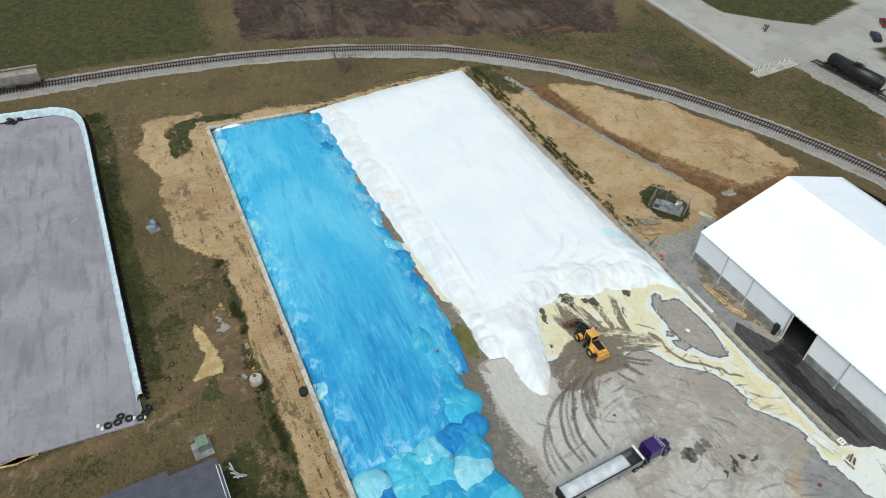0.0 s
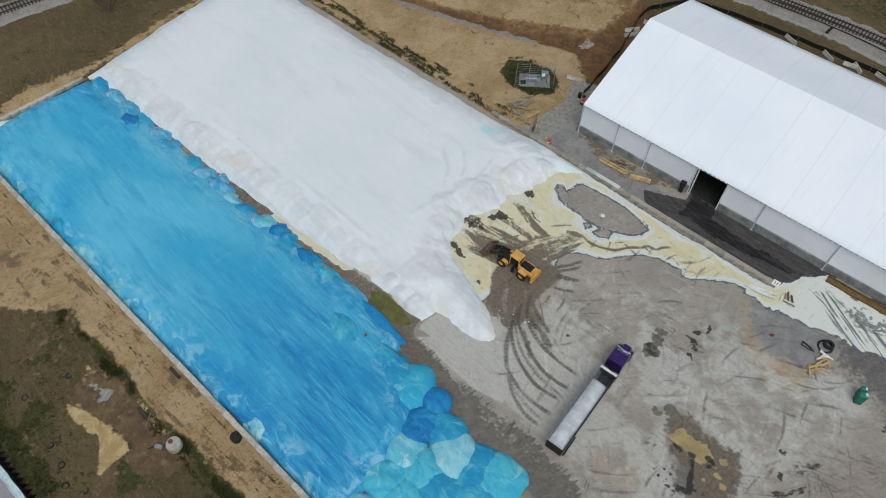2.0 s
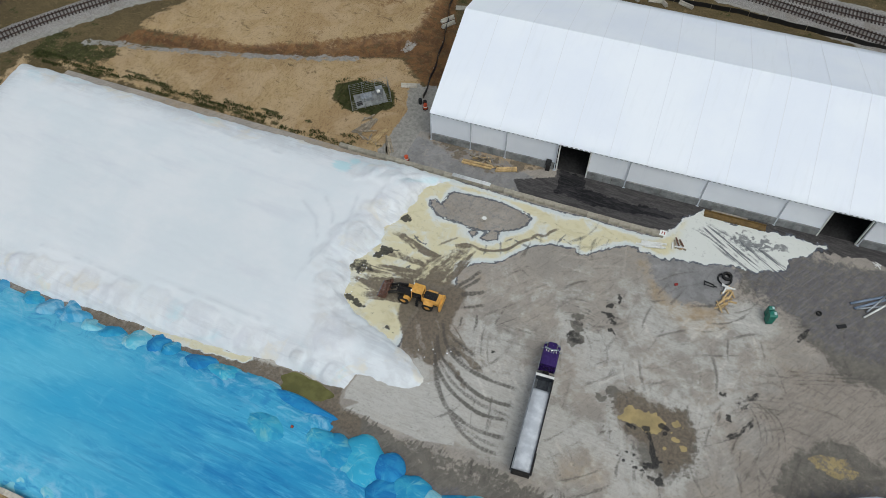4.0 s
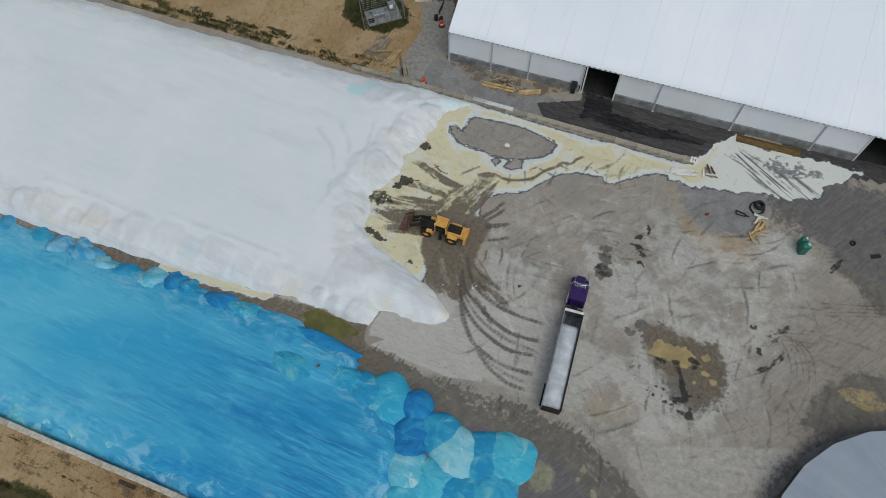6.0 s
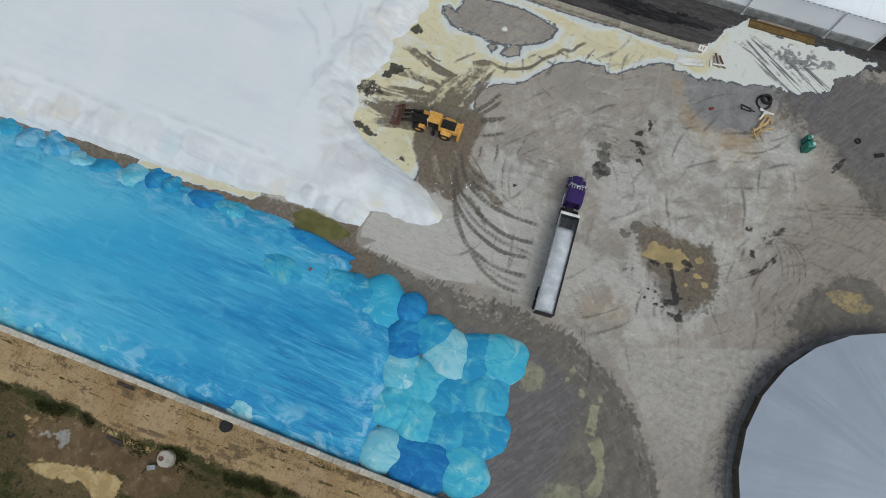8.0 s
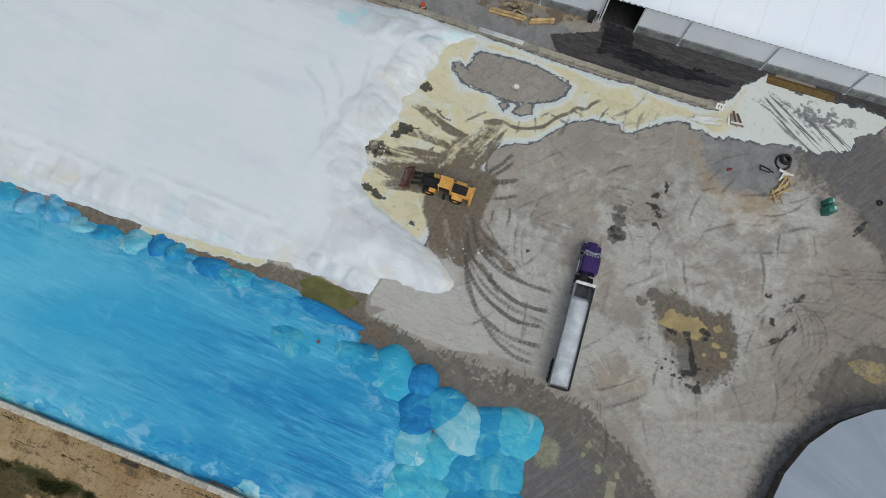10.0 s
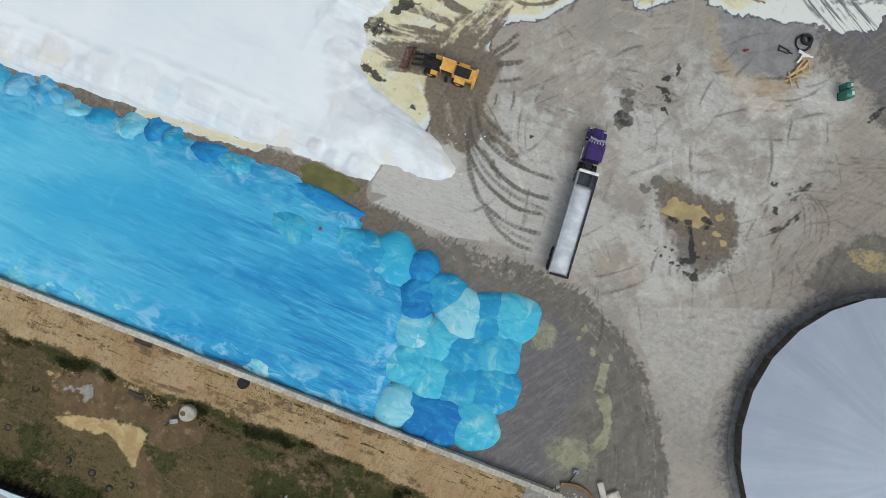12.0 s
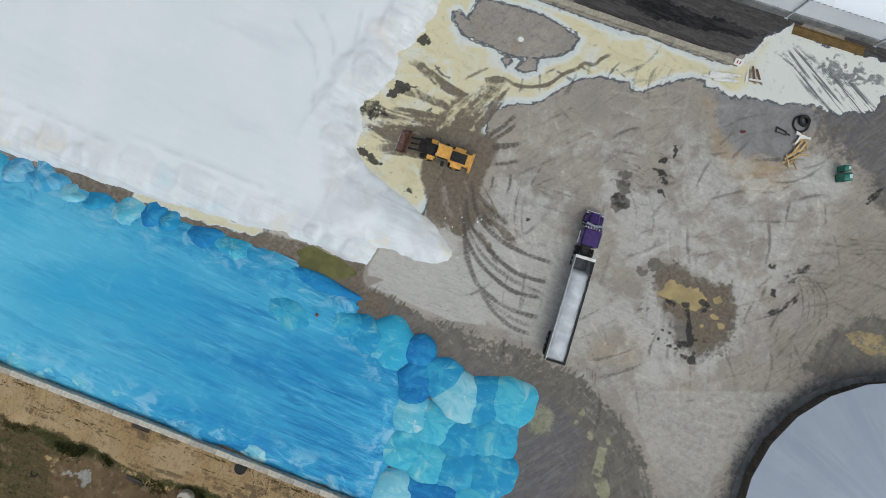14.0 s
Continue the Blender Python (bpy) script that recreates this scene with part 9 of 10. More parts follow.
def tank_car(m):
    c = thing("tank_car", m, "black railway tank car standing on the siding", "rail car")
    L = 14.6
    bm = bmesh.new()
    rod(bm, (-L / 2 + 1.0, 0, 2.65), (L / 2 - 1.0, 0, 2.65), 1.5, 28)
    for s in (-1, 1):
        a = s * (L / 2 - 1.0)
        rod(bm, (a, 0, 2.65), (a + s * 0.45, 0, 2.65), 1.5, 28, 1.15)
        rod(bm, (a + s * 0.45, 0, 2.65), (a + s * 0.65, 0, 2.65), 1.15, 28, 0.4)
    part("barrel", bm, M_TANKBLACK, c, "black cylindrical tank", None, True)
    bm = bmesh.new()
    box(bm, (L, 0.5, 0.35), (0, 0, 1.1), None, 0.04)
    for s in (-1, 1):
        box(bm, (0.3, 2.8, 0.3), (s * (L / 2 - 0.1), 0, 1.15), None, 0.03)
        rod(bm, (s * L / 2, 0, 1.1), (s * (L / 2 + 0.5), 0, 1.1), 0.12, 8)
    part("underframe", bm, M_DARKSTEEL, c)
    bm = bmesh.new()
    rod(bm, (0, 0, 4.1), (0, 0, 4.5), 0.6, 18)
    part("dome_hatch", bm, M_TANKBLACK, c)
    bm = bmesh.new()
    box(bm, (2.2, 1.6, 0.06), (0, 0, 4.2))
    for x in (-1.1, 1.1):
        for y in (-0.8, 0.8):
            rod(bm, (x, y, 4.2), (x, y, 5.1), 0.03, 6)
    for y in (-0.8, 0.8):
        rod(bm, (-1.1, y, 5.1), (1.1, y, 5.1), 0.03, 6)
    part("walkway", bm, M_DARKSTEEL, c)
    for s in (-1, 1):
        bm = bmesh.new()
        for k in range(7):
            box(bm, (0.5, 0.04, 0.04), (0.5, s * 1.6, 1.4 + 0.4 * k))
        for x in (0.25, 0.75):
            rod(bm, (x, s * 1.6, 1.2), (x, s * 1.3, 4.2), 0.03, 6)
        part("ladder", bm, M_DARKSTEEL, c)
        bogie(c, s * 5.2)
    return c


tank_car(pose(-67.0, 93.4, 0.05, 0, 0, 9.0))


def hopper_car(m):
    c = thing("hopper_car", m, "grey covered hopper rail car with rust streaks", "rail car")
    L = 15.5
    bm = bmesh.new()
    profile(bm, [(-1.5, 2.2), (-1.2, 1.6), (1.2, 1.6), (1.5, 2.2), (1.55, 3.9), (1.2, 4.35), (-1.2, 4.35), (-1.55, 3.9)], -L / 2, L / 2)
    part("body", bm, M_HOPPER, c, "ribbed grey steel body")
    for s in (-1, 1):
        for k in range(17):
            bm = bmesh.new()
            box(bm, (0.1, 0.1, 1.75), (-L / 2 + 0.4 + k * 0.92, s * 1.57, 3.0))
            part("rib", bm, M_HOPPER, c)
    for k in range(4):
        bm = bmesh.new()
        profile(bm, [(-1.1, 1.6), (1.1, 1.6), (0.4, 0.7), (-0.4, 0.7)], -6 + k * 3.4, -4 + k * 3.4)
        part("hopper_bay", bm, M_HOPPER, c)
    bm = bmesh.new()
    box(bm, (L, 0.5, 0.1), (0, 0, 4.45))
    part("roof_walk", bm, M_RUST, c)
    bm = bmesh.new()
    box(bm, (L + 1, 0.5, 0.3), (0, 0, 1.15))
    part("sill", bm, M_DARKSTEEL, c)
    for s in (-1, 1):
        bogie(c, s * 5.6)


hopper_car(pose(-122.35, -84.5, 0.05, 0, 0, 91))

# black silt fence behind the shed
SILT = [(-35.6, 30.0), (-36.6, 36), (-38.6, 45), (-41.4, 54), (-40.6, 57.2), (-35.8, 63.4), (-19, 67.6), (-2, 70), (9, 71.0), (40, 70.5), (90, 62)]
silt = thing("silt_fence", pose(0, 0, 0), "low black silt fence on bare earth", "fence")
xy, hd = bent(SILT, 1.6)
bm = bmesh.new()
prev = None
for i, (x, y) in enumerate(xy):
    wv = 0.12 * math.sin(i * 1.7)
    row = [bm.verts.new((x + wv, y + wv, z)) for z in (-0.4, 0.3, 0.72)] + [bm.verts.new((x + wv + 0.04, y + wv + 0.04, z)) for z in (0.72, -0.4)]
    if prev:
        for j in range(4):
            bm.faces.new((prev[j], row[j], row[j + 1], prev[j + 1]))
    prev = row
part("fabric", bm, M_BLACK, silt)
for i in range(0, len(xy), 2):
    bm = bmesh.new()
    rod(bm, (xy[i][0], xy[i][1], -0.3), (xy[i][0], xy[i][1], 0.85), 0.04, 6)
    part("stake", bm, M_OLDWOOD, silt)

# ---- plant beyond the siding ----
def gate_wall(x, y, turn):
    g = thing("culvert_headwall", pose(x, y, -0.1, 0, 0, turn), "pale concrete culvert deck with marker posts", "culvert")
    bm = bmesh.new()
    box(bm, (13.6, 2.6, 0.3), (0, 0, 0.1), None, 0.05)
    part("deck", bm, M_CONCRETE, g)
    for k in range(8):
        bm = bmesh.new()
        rod(bm, (-6 + 1.7 * k, 1.1, 0.2), (-6 + 1.7 * k, 1.1, 1.2), 0.09, 8)
        part("post", bm, M_WHITE, g)


gate_wall(-77.4, 80.2, 97)
line = thing("pipeline", pose(0, 0, 0), "long white pipeline on low stands beside the siding", "pipeline")
pts = [(-59.7, 98.6), (-42.8, 100.4), (-29.8, 101.4), (-15.2, 103.2), (-5, 104.4), (40, 109)]
for (ax, ay), (bx, by) in zip(pts, pts[1:]):
    for off, r, z in ((0, 0.22, 0.9), (0.7, 0.12, 0.8)):
        bm = bmesh.new()
        rod(bm, (ax, ay + off, z), (bx, by + off, z), r, 10)
        part("pipe", bm, M_PIPE if off == 0 else M_STEEL, line, "", None, True)
    n = int((bx - ax) / 4)
    for k in range(n):
        x, y = ax + (bx - ax) * k / n, ay + (by - ay) * k / n
        bm = bmesh.new()
        box(bm, (0.2, 1.4, 0.12), (x, y + 0.35, 0.62))
        box(bm, (0.15, 0.15, 0.8), (x, y - 0.2, 0.2))
        box(bm, (0.15, 0.15, 0.8), (x, y + 0.9, 0.2))
        part("stand", bm, M_DARKSTEEL, line)

canopy = thing("loading_canopy", pose(-57.5, 134.5, 0, 0, 0, 8), "open steel loading canopy with a pale metal roof", "building")
for x in (-6.2, 0, 6.2):
    for y in (-6.5, 6.5):
        bm = bmesh.new()
        box(bm, (0.35, 0.35, 6.0), (x, y, 3.0))
        part("column", bm, M_DARKSTEEL, canopy)
bm = bmesh.new()
profile(bm, [(-7.2, 5.8), (7.2, 5.8), (7.2, 6.1), (0, 7.2), (-7.2, 6.1)], -7, 7)
part("roof", bm, M_LINER, canopy, "pale blue-white metal roof")
bm = bmesh.new()
box(bm, (14.2, 0.15, 0.9), (0, -7.25, 5.7))
part("fascia", bm, M_LINER, canopy)
bm = bmesh.new()
box(bm, (12.8, 0.25, 5.6), (0, 6.7, 2.8))
part("rear_wall", bm, M_DARKSTEEL, canopy)
truck = thing("white_truck", pose(-58.6, 129.2, 0.0, 0, 0, -112), "white truck tractor parked under the loading canopy", "truck")
bm = bmesh.new()
profile(bm, [(-1.2, 0.9), (1.2, 0.9), (1.2, 2.9), (-1.2, 2.9)], -2.2, -0.2)
part("cab", bm, M_WHITE, truck)
bm = bmesh.new()
profile(bm, [(-0.95, 0.8), (0.95, 0.8), (0.8, 1.8), (-0.8, 1.8)], -0.2, 1.8)
part("hood", bm, M_WHITE, truck)
bm = bmesh.new()
box(bm, (0.06, 1.9, 0.8), (-0.15, 0, 2.3))
part("windscreen", bm, M_CABLACK, truck)
for x in (1.2, -2.6, -3.8):
    for s in (-1, 1):
        wheel_parts(truck, x, s * 1.0, 0.5, 0.3, 0.28)
bm = bmesh.new()
box(bm, (4.4, 0.9, 0.3), (-2.6, 0, 0.85))
part("chassis", bm, M_DARKSTEEL, truck)
for k, (x, y, a, b, tn) in enumerate(((-47.6, 112.0, 4.6, 2.3, 97), (-48.2, 117.0, 4.4, 2.4, 97), (-48.9, 122.0, 4.2, 2.3, 97), (-49.3, 128.4, 3.2, 2.6, 97), (-29.2, 122.4, 5.0, 3.6, 16), (-26.8, 108.4, 2.8, 1.8, 10), (-20.4, 113.8, 3.6, 2.6, 92))):
    plank("steel_sheet", x, y, -0.08 + 0.004 * k, a, b, 0.22, tn, M_BLUEGREY, "blue-grey steel sheets lying on the plant yard", 0, "sheet", "steel sheets")
tele = thing("telehandler", pose(-42.4, 118.0, -0.1, 0, 0, 70), "bright green telehandler parked on dirt", "telehandler")
M_GREENM = plain("machine_green", lin(36, 150, 84), lin(26, 126, 68), 2, 0.5)
bm = bmesh.new()
box(bm, (3.0, 1.3, 0.6), (0, 0, 1.0), None, 0.1)
part("body", bm, M_GREENM, tele)
bm = bmesh.new()
box(bm, (1.2, 0.8, 1.1), (-0.2, 0.45, 1.9), None, 0.1)
part("cab", bm, M_GREENM, tele)
bm = bmesh.new()
box(bm, (3.8, 0.3, 0.3), (0.3, -0.4, 1.6), Matrix.Rotation(radians(8), 4, "Y"), 0.04)
part("boom", bm, M_GREENM, tele)
for x in (-1.2, 1.2):
    for s in (-1, 1):
        wheel_parts(tele, x, s * 0.9, 0.55, 0.4, 0.3)
spoil = thing("spoil_heap", pose(-37.6, 121.0, -0.1, 0, 0, 97), "long brown heap of excavated earth", "earth heap")
bm = bmesh.new()
n1, n2 = 40, 14
g = {}
for i in range(n1 + 1):
    for j in range(n2 + 1):
        u, v = i / n1 * 2 - 1, j / n2 * 2 - 1
        q = Vector((u * 9.5, v * 2.6, 0))
        h = 0.9 * max(0, 1 - u**4) * max(0, 1 - v * v) + 0.3 * noise.noise(q * 0.8) * (1 - v * v) - (0.2 if abs(v) == 1 or abs(u) == 1 else 0)
        g[i, j] = bm.verts.new((q.x, q.y + 0.6 * math.sin(u * 2), h))
for i in range(n1):
    for j in range(n2):
        bm.faces.new((g[i, j], g[i + 1, j], g[i + 1, j + 1], g[i, j + 1]))
part("earth", bm, plain("dug_earth", lin(104, 90, 70), lin(84, 72, 56), 0.5, 0.95, 0, 0.4, 0, lin(128, 112, 88)), spoil, "", None, True)
up = thing("pipe_loop", pose(-33.4, 121.6, 0, 0, 0, 98), "dark steel pipe loop on short legs", "pipework")
bm = bmesh.new()
for a, b in (((-7, -0.8, 0.9), (7, -0.8, 0.9)), ((-7, 0.8, 0.9), (7, 0.8, 0.9)), ((7, -0.8, 0.9), (7, 0.8, 0.9)), ((-7, -0.8, 0.9), (-7, 0.8, 0.9))):
    rod(bm, a, b, 0.2, 8)
part("loop", bm, M_DARKSTEEL, up)
for x in (-6, 0, 6):
    bm = bmesh.new()
    box(bm, (0.2, 1.8, 0.7), (x, 0, 0.35))
    part("leg", bm, M_DARKSTEEL, up)

crane = thing("mobile_crane", pose(-20.4, 121.8, -0.1, 0, 0, 24) @ Matrix.Diagonal((0.88, 0.88, 0.88, 1)), "white rough-terrain mobile crane with a raised boom", "crane")
for x in (-2.1, 2.1):
    for s in (-1, 1):
        wheel_parts(crane, x, s * 1.15, 0.85, 0.6, 0.45)
bm = bmesh.new()
box(bm, (6.4, 2.0, 0.7), (0, 0, 1.25), None, 0.1)
part("carrier", bm, M_DARKSTEEL, crane)
bm = bmesh.new()
box(bm, (2.2, 1.9, 0.9), (1.3, 0, 2.1), None, 0.15)
box(bm, (0.9, 2.3, 0.8), (2.6, 0, 2.15), None, 0.1)
part("upper_works", bm, M_CRANE, crane)
bm = bmesh.new()
box(bm, (2.6, 1.7, 0.35), (-1.4, 0, 1.75), None, 0.06)
for k in range(3):
    box(bm, (0.5, 1.2, 0.2), (-2.2 + 0.8 * k, 0, 2.0), None, 0.04)
part("engine_deck", bm, M_BLACK, crane)
for sx in (-3.3, 3.3):
    for sy in (-1, 1):
        bm = bmesh.new()
        box(bm, (0.3, 0.9, 0.3), (sx, sy * 1.3, 0.9), None, 0.03)
        rod(bm, (sx, sy * 1.7, 0.1), (sx, sy * 1.7, 1.0), 0.1, 8)
        part("outrigger", bm, M_DARKSTEEL, crane)
bm = bmesh.new()
box(bm, (1.5, 0.9, 1.5), (-0.6, 0.9, 2.4), None, 0.1)
part("cab", bm, M_CRANE, crane)
base_p, tip_p = Vector((2.0, 0.7, 3.0)), Vector((-6.4, 2.9, 9.6))
for f0, f1, w in ((0.0, 0.6, 1.15), (0.55, 0.85, 0.95), (0.82, 1.0, 0.75)):
    a, b = base_p.lerp(tip_p, f0), base_p.lerp(tip_p, f1)
    bm = bmesh.new()
    box(bm, (w, w, (b - a).length), (a + b) / 2, (b - a).to_track_quat("Z", "Y").to_matrix().to_4x4(), 0.05)
    part("boom_section", bm, M_CRANE, crane, "white telescopic boom section")
bm = bmesh.new()
rod(bm, (-0.6, 0.7, 2.6), base_p.lerp(tip_p, 0.4), 0.18, 10)
part("boom_ram", bm, M_STEEL, crane)
bm = bmesh.new()
box(bm, (0.9, 0.8, 0.7), tip_p, None, 0.06)
box(bm, (2.4, 0.3, 0.3), tip_p + Vector((-1.2, 0, -0.1)), Matrix.Rotation(radians(10), 4, "Y"))
part("boom_head", bm, M_CRANE, crane)
bm = bmesh.new()
rod(bm, tip_p + Vector((-0.4, 0, -0.3)), tip_p + Vector((-0.4, 0, -4)), 0.03, 6)
box(bm, (0.35, 0.3, 0.6), tip_p + Vector((-0.4, 0, -4.2)), None, 0.05)
part("hook_block", bm, M_DARKSTEEL, crane)
skip = thing("open_skip", pose(-21.6, 109.4, -0.1, 0, 0, 2) @ Matrix.Diagonal((0.85, 0.85, 0.85, 1)), "dark open-topped waste container with rubble", "container")
for size, at in (((6.2, 0.12, 1.5), (0, -1.15, 0.75)), ((6.2, 0.12, 1.5), (0, 1.15, 0.75)), ((0.12, 2.18, 1.5), (-3.04, 0, 0.75)), ((0.12, 2.18, 1.5), (3.04, 0, 0.75)), ((6.0, 2.18, 0.1), (0, 0, 0.1))):
    bm = bmesh.new()
    box(bm, size, at, None, 0.02)
    part("wall", bm, plain("skip_green", lin(38, 52, 46), lin(26, 36, 32), 2, 0.7), skip)
bm = bmesh.new()
for k in range(9):
    box(bm, (edge.uniform(0.5, 1.4), edge.uniform(0.3, 0.8), 0.2), (edge.uniform(-2.2, 2.2), edge.uniform(-0.6, 0.6), 0.6 + 0.08 * k), edge.uniform(0, 180), 0.03)
part("rubble", bm, M_WHITE, skip)
for k in range(4):
    bm = bmesh.new()
    rod(bm, (0, -1.9, 0.28), (0, 1.9, 0.28), 0.28, 14)
    ob = new("white_cylinder", finish("white_cylinder", bm, M_LINER, True))
    ob.matrix_basis = pose(-17.8 + 0.6 * k, 110.8, -0.08, 0, 0, -28)
    tagged(ob, "pale plastic cylinder lying in a row", "cylinder", "pale cylinders")

def pipe_run(parent, a, b, count, gap, z, r):
    """Side-by-side pipes on a line of dark steel trestles."""
    a, b = Vector((a[0], a[1], z)), Vector((b[0], b[1], z))
    d = (b - a).normalized()
    side = Vector((-d.y, d.x, 0))
    turn = math.degrees(math.atan2(side.y, side.x))
    for k in range(count):
        off = side * gap * (k - (count - 1) / 2)
        lift = Vector((0, 0, 0.25 + r))
        bm = bmesh.new()
        rod(bm, a + off + lift, b + off + lift, r * (1.25 if k % 3 == 0 else 1.0), 8)
        part("pipe", bm, M_STEEL if k % 4 == 3 else M_PIPE, parent, "", None, True)
    n = max(1, int((b - a).length / 5))
    width = gap * count + 0.8
    for k in range(n + 1):
        c = a.lerp(b, k / n)
        for zz in (z + 0.1, z * 0.55):
            bm = bmesh.new()
            box(bm, (width, 0.26, 0.28), (c.x, c.y, zz), turn)
            part("beam", bm, M_DARKSTEEL, parent)
        for s in (-0.5, 0.5):
            q = c + side * width * s
            bm = bmesh.new()
            box(bm, (0.26, 0.26, z), (q.x, q.y, z / 2))
            part("column", bm, M_DARKSTEEL, parent)
    for s in (-0.5, 0.5):
        bm = bmesh.new()
        rod(bm, a + side * width * s + Vector((0, 0, -0.1)), b + side * width * s + Vector((0, 0, -0.1)), 0.14, 6)
        part("girder", bm, M_DARKSTEEL, parent)


rack = thing("pipe_rack", pose(0, 0, 0), "steel pipe rack carrying rows of pale pipes", "pipe rack")
pipe_run(rack, (-23.2, 127), (-24.9, 158), 4, 0.8, 6.0, 0.11)
pipe_run(rack, (-22.4, 125.6), (8, 129.6), 2, 0.7, 6.0, 0.2)
pipe_run(rack, (-12.4, 110.6), (-13.2, 125), 3, 0.8, 5.0, 0.11)
pipe_run(rack, (-13.6, 109.4), (20, 113), 2, 0.9, 5.0, 0.2)
pipe_run(rack, (-10.4, 106.6), (20, 110), 3, 0.8, 2.2, 0.16)
for k in range(12):
    bm = bmesh.new()
    box(bm, (edge.uniform(0.6, 1.6), edge.uniform(0.6, 1.2), edge.uniform(0.8, 2.4)), (edge.uniform(-13.5, 6), edge.uniform(106.5, 118), 0.8), None, 0.06)
    part("valve_skid", bm, (M_STEEL, M_DARKSTEEL, M_RUST)[k % 3], rack)
for k in range(9):
    x, y = edge.uniform(-14, 2), edge.uniform(106, 116)
    bm = bmesh.new()
    rod(bm, (x, y, 0), (x, y, edge.uniform(2, 4.4)), 0.12, 8)
    rod(bm, (x, y, 2), (x + edge.uniform(-2, 2), y + edge.uniform(-2, 2), 2), 0.12, 8)
    part("riser_pipe", bm, M_PIPE if k % 2 else M_DARKSTEEL, rack)
bridge = thing("pipe_bridge", pose(0, 0, 0), "high pipe bridge with a white covered run", "pipe bridge")
for (ax, ay, az), (bx, by, bz), w in (((-47, 135.4, 6.5), (-27.7, 137.6, 6.5), 1.1),):
    a, b = Vector((ax, ay, az)), Vector((bx, by, bz))
    bm = bmesh.new()
    box(bm, ((b - a).length, w, 0.35), (a + b) / 2, (b - a).to_track_quat("X", "Z").to_matrix().to_4x4(), 0.05)
    part("duct", bm, M_PIPE, bridge)
    for z in (5.9, 3.4):
        bm = bmesh.new()
        rod(bm, (ax, ay, z), (bx, by, z), 0.14, 6)
        part("girder", bm, M_DARKSTEEL, bridge)
    for k in range(5):
        c = a.lerp(b, k / 4)
        for s in (-0.8, 0.8):
            bm = bmesh.new()
            box(bm, (0.24, 0.24, c.z - 0.1), (c.x + 0.2 * s, c.y + s, (c.z - 0.1) / 2))
            part("leg", bm, M_DARKSTEEL, bridge)
        if k < 4:
            d = a.lerp(b, (k + 1) / 4)
            bm = bmesh.new()
            rod(bm, (c.x, c.y, 0.3), (d.x, d.y, 5.8), 0.09, 6)
            part("brace", bm, M_DARKSTEEL, bridge)


def tank_far(x, y, r, h, label):
    t = thing("storage_tank", pose(x, y, -0.1), label, "tank", "plant tanks")
    bm = bmesh.new()
    rod(bm, (0, 0, 0), (0, 0, h), r, 40)
    part("shell", bm, M_TANKGREY, t, "", None, False)
    bm = bmesh.new()
    rod(bm, (0, 0, h), (0, 0, h + r * 0.16), r * 1.01, 40, r * 0.1)
    part("roof", bm, M_TANKGREY, t)
    for z in (h * 0.33, h * 0.66, h - 0.2):
        bm = bmesh.new()
        rod(bm, (0, 0, z - 0.08), (0, 0, z + 0.08), r + 0.07, 40)
        part("ring", bm, M_STEEL, t)
    bm = bmesh.new()
    for k in range(18):
        a = -2.2 + k * 0.06
        box(bm, (0.8, 0.3, 0.06), ((r + 0.4) * math.cos(a), (r + 0.4) * math.sin(a), h * k / 18), math.degrees(a))
    part("stair", bm, M_STEEL, t)


M_TANKGREY = plain("tank_grey", lin(74, 72, 75), lin(58, 57, 60), 0.3, 0.6, 0.2, 0.05, 0, lin(92, 86, 80))
tank_far(-34, 156.5, 9.6, 9, "large dark grey steel storage tank in the plant")
tank_far(-13.5, 149, 9.0, 10, "tall dark grey steel storage tank in the plant")


def car(x, y, turn, material, label):
    c = thing("parked_car", pose(x, y, -0.1, 0, 0, turn), label, "car", "parked cars")
    bm = bmesh.new()
    profile(bm, [(-0.85, 0.35), (0.85, 0.35), (0.9, 0.75), (0.82, 0.95), (-0.82, 0.95), (-0.9, 0.75)], -2.2, 2.2)
    part("body", bm, material, c)
    bm = bmesh.new()
    v0 = [bm.verts.new(p) for p in ((-1.7, -0.75, 0.95), (1.1, -0.75, 0.95), (0.5, -0.62, 1.48), (-1.3, -0.62, 1.48))]
    v1 = [bm.verts.new((v.co.x, -v.co.y, v.co.z)) for v in v0]
    for i in range(4):
        bm.faces.new((v0[i], v0[(i + 1) % 4], v1[(i + 1) % 4], v1[i]))
    bm.faces.new(v0[::-1]), bm.faces.new(v1)
    bmesh.ops.recalc_face_normals(bm, faces=bm.faces[:])
    part("cabin", bm, M_CABLACK, c)
    bm = bmesh.new()
    box(bm, (1.6, 1.2, 0.05), (-0.4, 0, 1.5), None, 0.02)
    part("roof", bm, material, c)
    for px in (-1.4, 1.4):
        for s in (-1, 1):
            wheel_parts(c, px, s * 0.8, 0.33, 0.22, 0.2)


M_CARBLUE = plain("car_blue", lin(44, 58, 78), lin(36, 48, 66), 2, 0.25, 0.3, 0.0)
M_CARRED = plain("car_red", lin(150, 48, 44), lin(126, 40, 38), 2, 0.25, 0.2, 0.0)
car(-81.4, 115.6, 150, M_CARBLUE, "dark blue car parked on the plant yard")
car(-77.5, 119.5, 150, M_CARBLUE, "dark blue car parked in a row on the plant yard")
car(-86.5, 124.0, 150, M_CARRED, "red car parked on the plant yard")


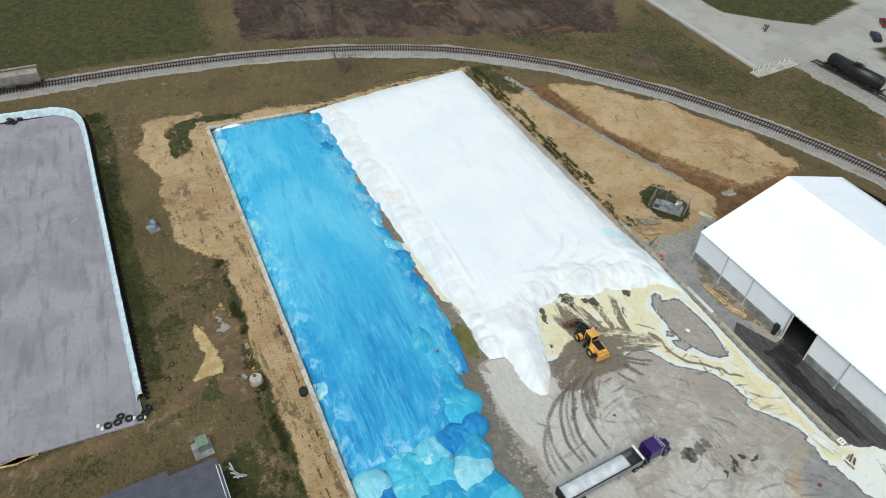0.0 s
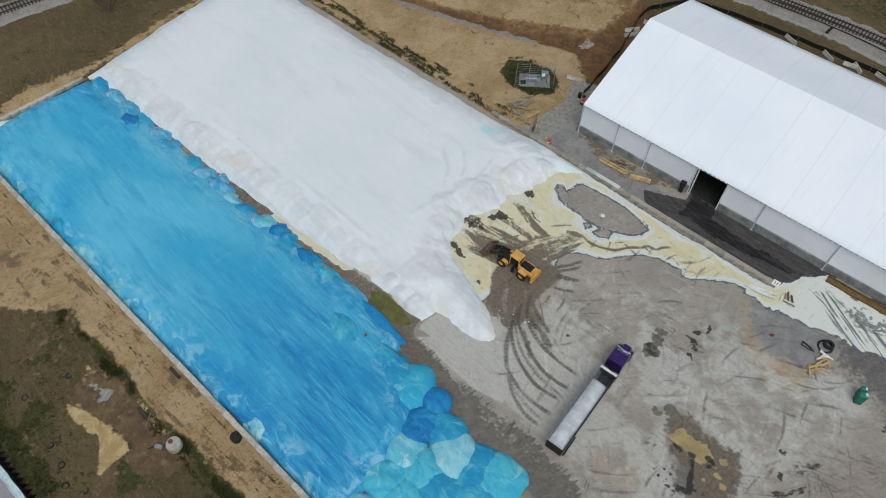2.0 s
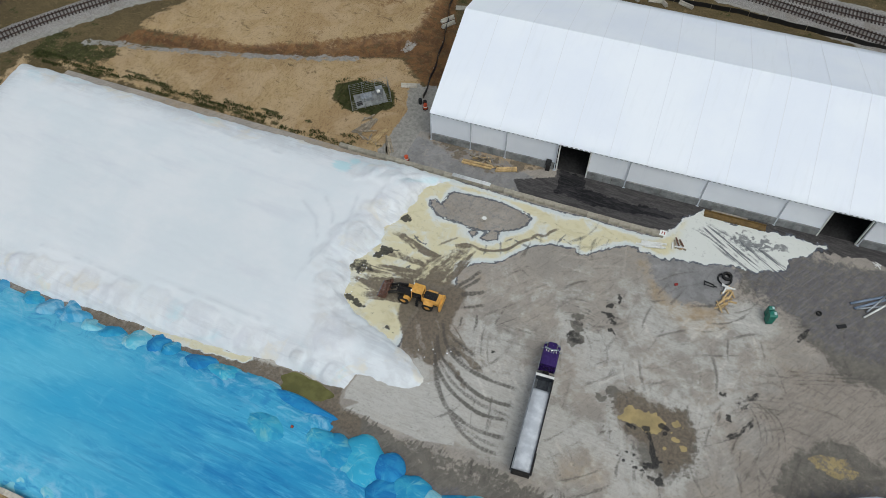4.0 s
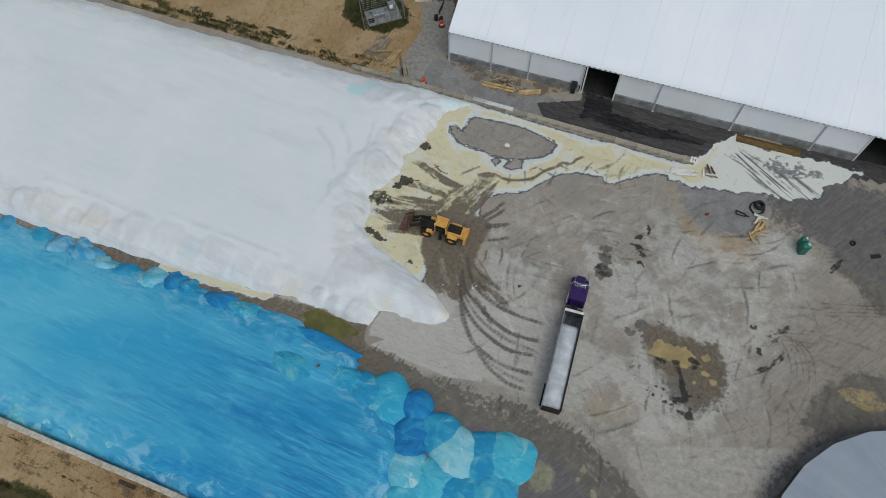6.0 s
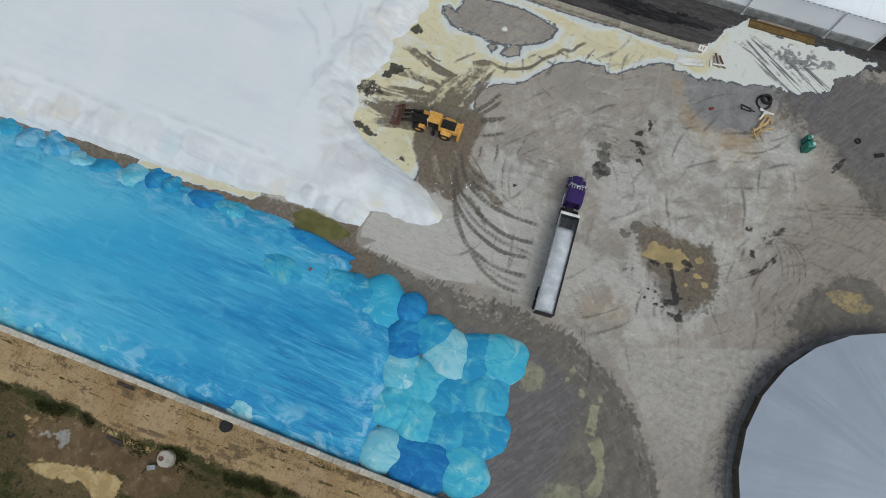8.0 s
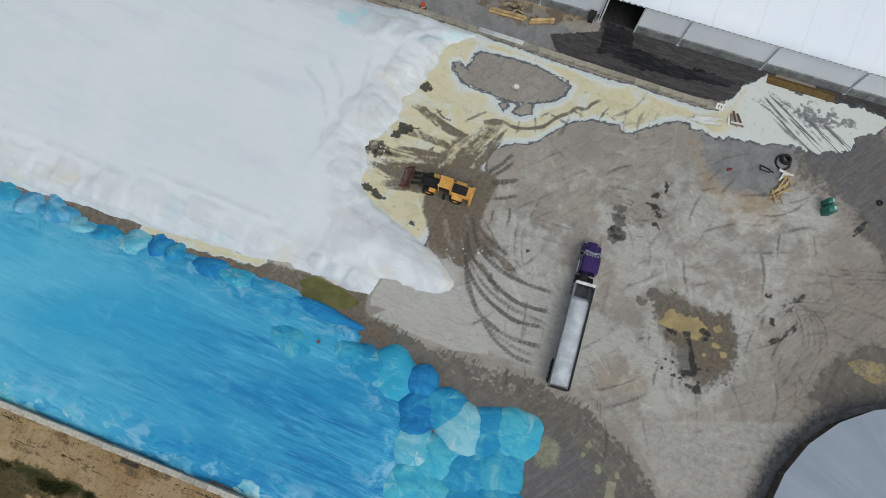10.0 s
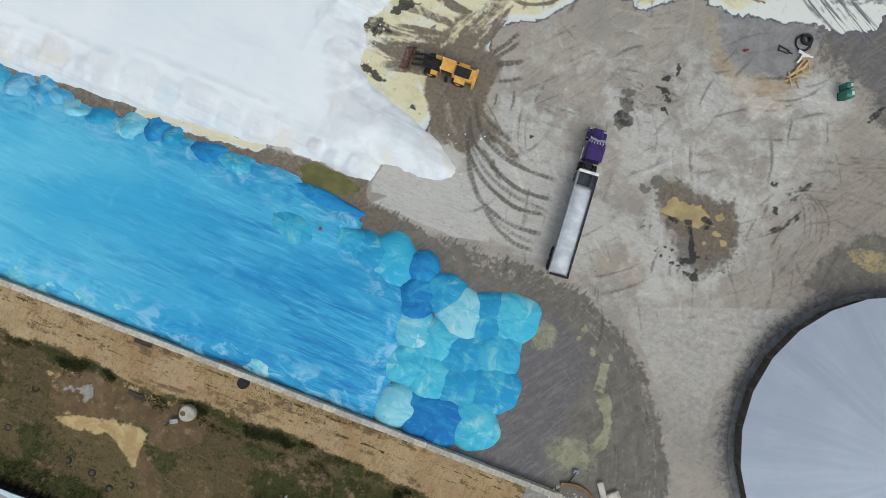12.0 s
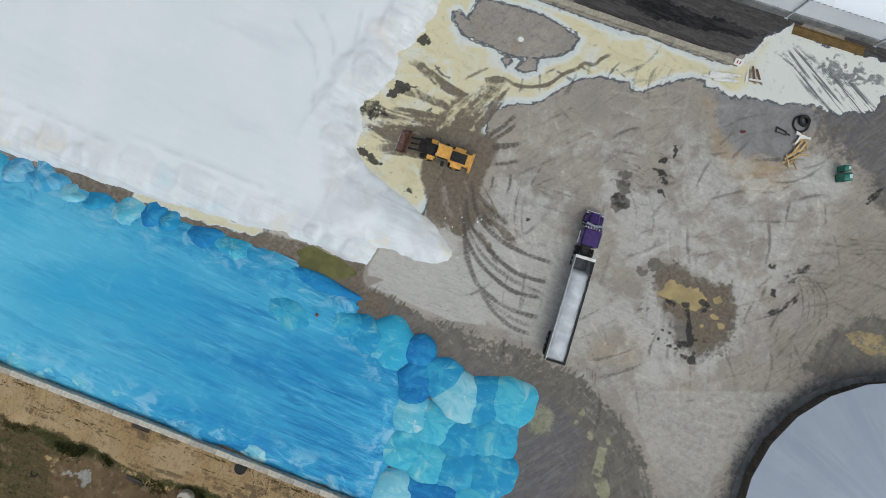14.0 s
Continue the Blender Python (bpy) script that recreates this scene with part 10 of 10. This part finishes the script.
# culvert under the grass between the two tracks
for x, y, tn in ((-42.1, 76.4, 75), (-43.8, 88.2, 70)):
    culvert = thing("culvert_headwall", pose(x, y, -0.15, 0, 0, tn), "small grey concrete culvert headwall in an eroded gully", "culvert", "culvert headwalls")
    bm = bmesh.new()
    box(bm, (0.25, 1.7, 0.6), (0, 0, 0.2), None, 0.03)
    for q in (-1, 1):
        box(bm, (0.8, 0.2, 0.4), (0.4, q * 0.8, 0.12), q * 18, 0.03)
    part("wing_wall", bm, M_BASEWALL, culvert)
    bm = bmesh.new()
    rod(bm, (0.1, 0, 0.25), (0.35, 0, 0.25), 0.35, 16)
    part("pipe_mouth", bm, M_DARKSTEEL, culvert)

# painted line along the edge of the plant road
line_p = Vector((-79.6, 76.6)) - Vector((-118.5, 73.2))
bm = bmesh.new()
box(bm, (line_p.length, 0.22, 0.012), (0, 0, 0))
mark = new("trim", finish("trim", bm, M_POST))
mark.matrix_basis = pose(-99.05, 74.9, -0.088, 0, 0, math.degrees(math.atan2(line_p.y, line_p.x)))
tagged(mark, "worn white line painted along the road edge", "road marking", kind="structure")

# ---- bare shrubs and low growth ----
def shrub(x, y, h, seed):
    s = thing("bare_shrub", pose(x, y, -0.2), "leafless grey-brown shrub in rough grass", "shrub", "bare shrubs")
    gen = random.Random(seed)
    bm = bmesh.new()

    def grow(p, d, ln, r, depth):
        q = p + d * ln
        rod(bm, p, q, r, 5, r * 0.6, False)
        if depth:
            for _ in range(3):
                nd = (d + Vector((gen.uniform(-0.7, 0.7), gen.uniform(-0.7, 0.7), gen.uniform(-0.1, 0.5)))).normalized()
                grow(p + d * ln * gen.uniform(0.5, 1.0), nd, ln * gen.uniform(0.55, 0.8), r * 0.55, depth - 1)

    for _ in range(6):
        grow(Vector((gen.uniform(-0.3, 0.3), gen.uniform(-0.3, 0.3), 0)), Vector((gen.uniform(-0.6, 0.6), gen.uniform(-0.6, 0.6), 1)).normalized(), h * 0.4, 0.09, 3)
    part("branches", bm, M_BRUSH, s)


shrub(-107.6, -14.8, 6.4, 4)
shrub(-93.6, 91.0, 2.4, 8)
shrub(-75.7, 113.9, 2.0, 9)


def tufts(name, places, size, label):
    """Many small leaf clumps as one stretch of growth."""
    gen = random.Random(len(places))
    verts, faces = [], []
    for x, y in places:
        for _ in range(4):
            a, l, t = gen.uniform(0, 6.28), size * gen.uniform(0.5, 1.3), gen.uniform(0.3, 0.9)
            cx, cy = x + gen.uniform(-0.25, 0.25), y + gen.uniform(-0.25, 0.25)
            dx, dy = math.cos(a) * l * t, math.sin(a) * l * t
            wx, wy = -math.sin(a) * l * 0.3, math.cos(a) * l * 0.3
            k = len(verts)
            verts += [(cx - wx, cy - wy, -0.15), (cx + wx, cy + wy, -0.15), (cx + dx + wx, cy + dy + wy, l * 0.7), (cx + dx - wx, cy + dy - wy, l * 0.7)]
            faces.append((k, k + 1, k + 2, k + 3))
    me = bpy.data.meshes.new(name)
    me.from_pydata(verts, [], faces)
    me.materials.append(M_LEAF)
    return tagged(new(name, me), label, "plants", kind="stuff")


gen = random.Random(77)
spots = []
for _ in range(3200):
    x = gen.uniform(-100, -41)
    lane = gen.choice((0.6, 1.5, 2.4))
    if noise.noise(Vector((x * 0.3, lane * 9, 3))) > -0.12:
        spots.append((x, north_wall_y(x) + lane + gen.gauss(0, 0.18)))
for _ in range(5000):
    x = gen.uniform(-57, 6)
    y = south_wall_y(x) - 5.9 + gen.gauss(0, 0.7)
    if noise.noise(Vector((x * 0.3, y * 0.5, 3))) > 0.0:
        spots.append((x, y + 1.0 * noise.noise(Vector((x * 0.2, 7, 1)))))
for _ in range(700):
    x, y = -95 + gen.gauss(0, 1.8), -52 + gen.gauss(0, 3.2)
    if noise.noise(Vector((x * 0.4, y * 0.4, 9))) > -0.05:
        spots.append((x, y))
for _ in range(3000):
    x = gen.uniform(-108, -36)
    y = -66.2 + (x + 60) * 0.06 + gen.gauss(1.6, 1.2)
    if noise.noise(Vector((x * 0.2, y * 0.4, 5))) > -0.2:
        spots.append((x, y))
for _ in range(900):
    x, y = gen.uniform(-50, -39), gen.uniform(22.5, 31.5)
    if (x + 44.6) ** 2 / 30 + (y - 26.9) ** 2 / 16 < 1 and noise.noise(Vector((x * 0.5, y * 0.5, 2))) > -0.2:
        spots.append((x, y))
for _ in range(3500):
    x = gen.uniform(-75, 4)
    lane = gen.choice((1.1, 1.9, 2.7))
    if noise.noise(Vector((x * 0.22, lane * 5, 8))) > 0.1:
        spots.append((x, south_wall_y(x) - lane + gen.gauss(0, 0.1)))
tufts("ground_cover", spots, 0.13, "low dark green weeds along the sand edges")
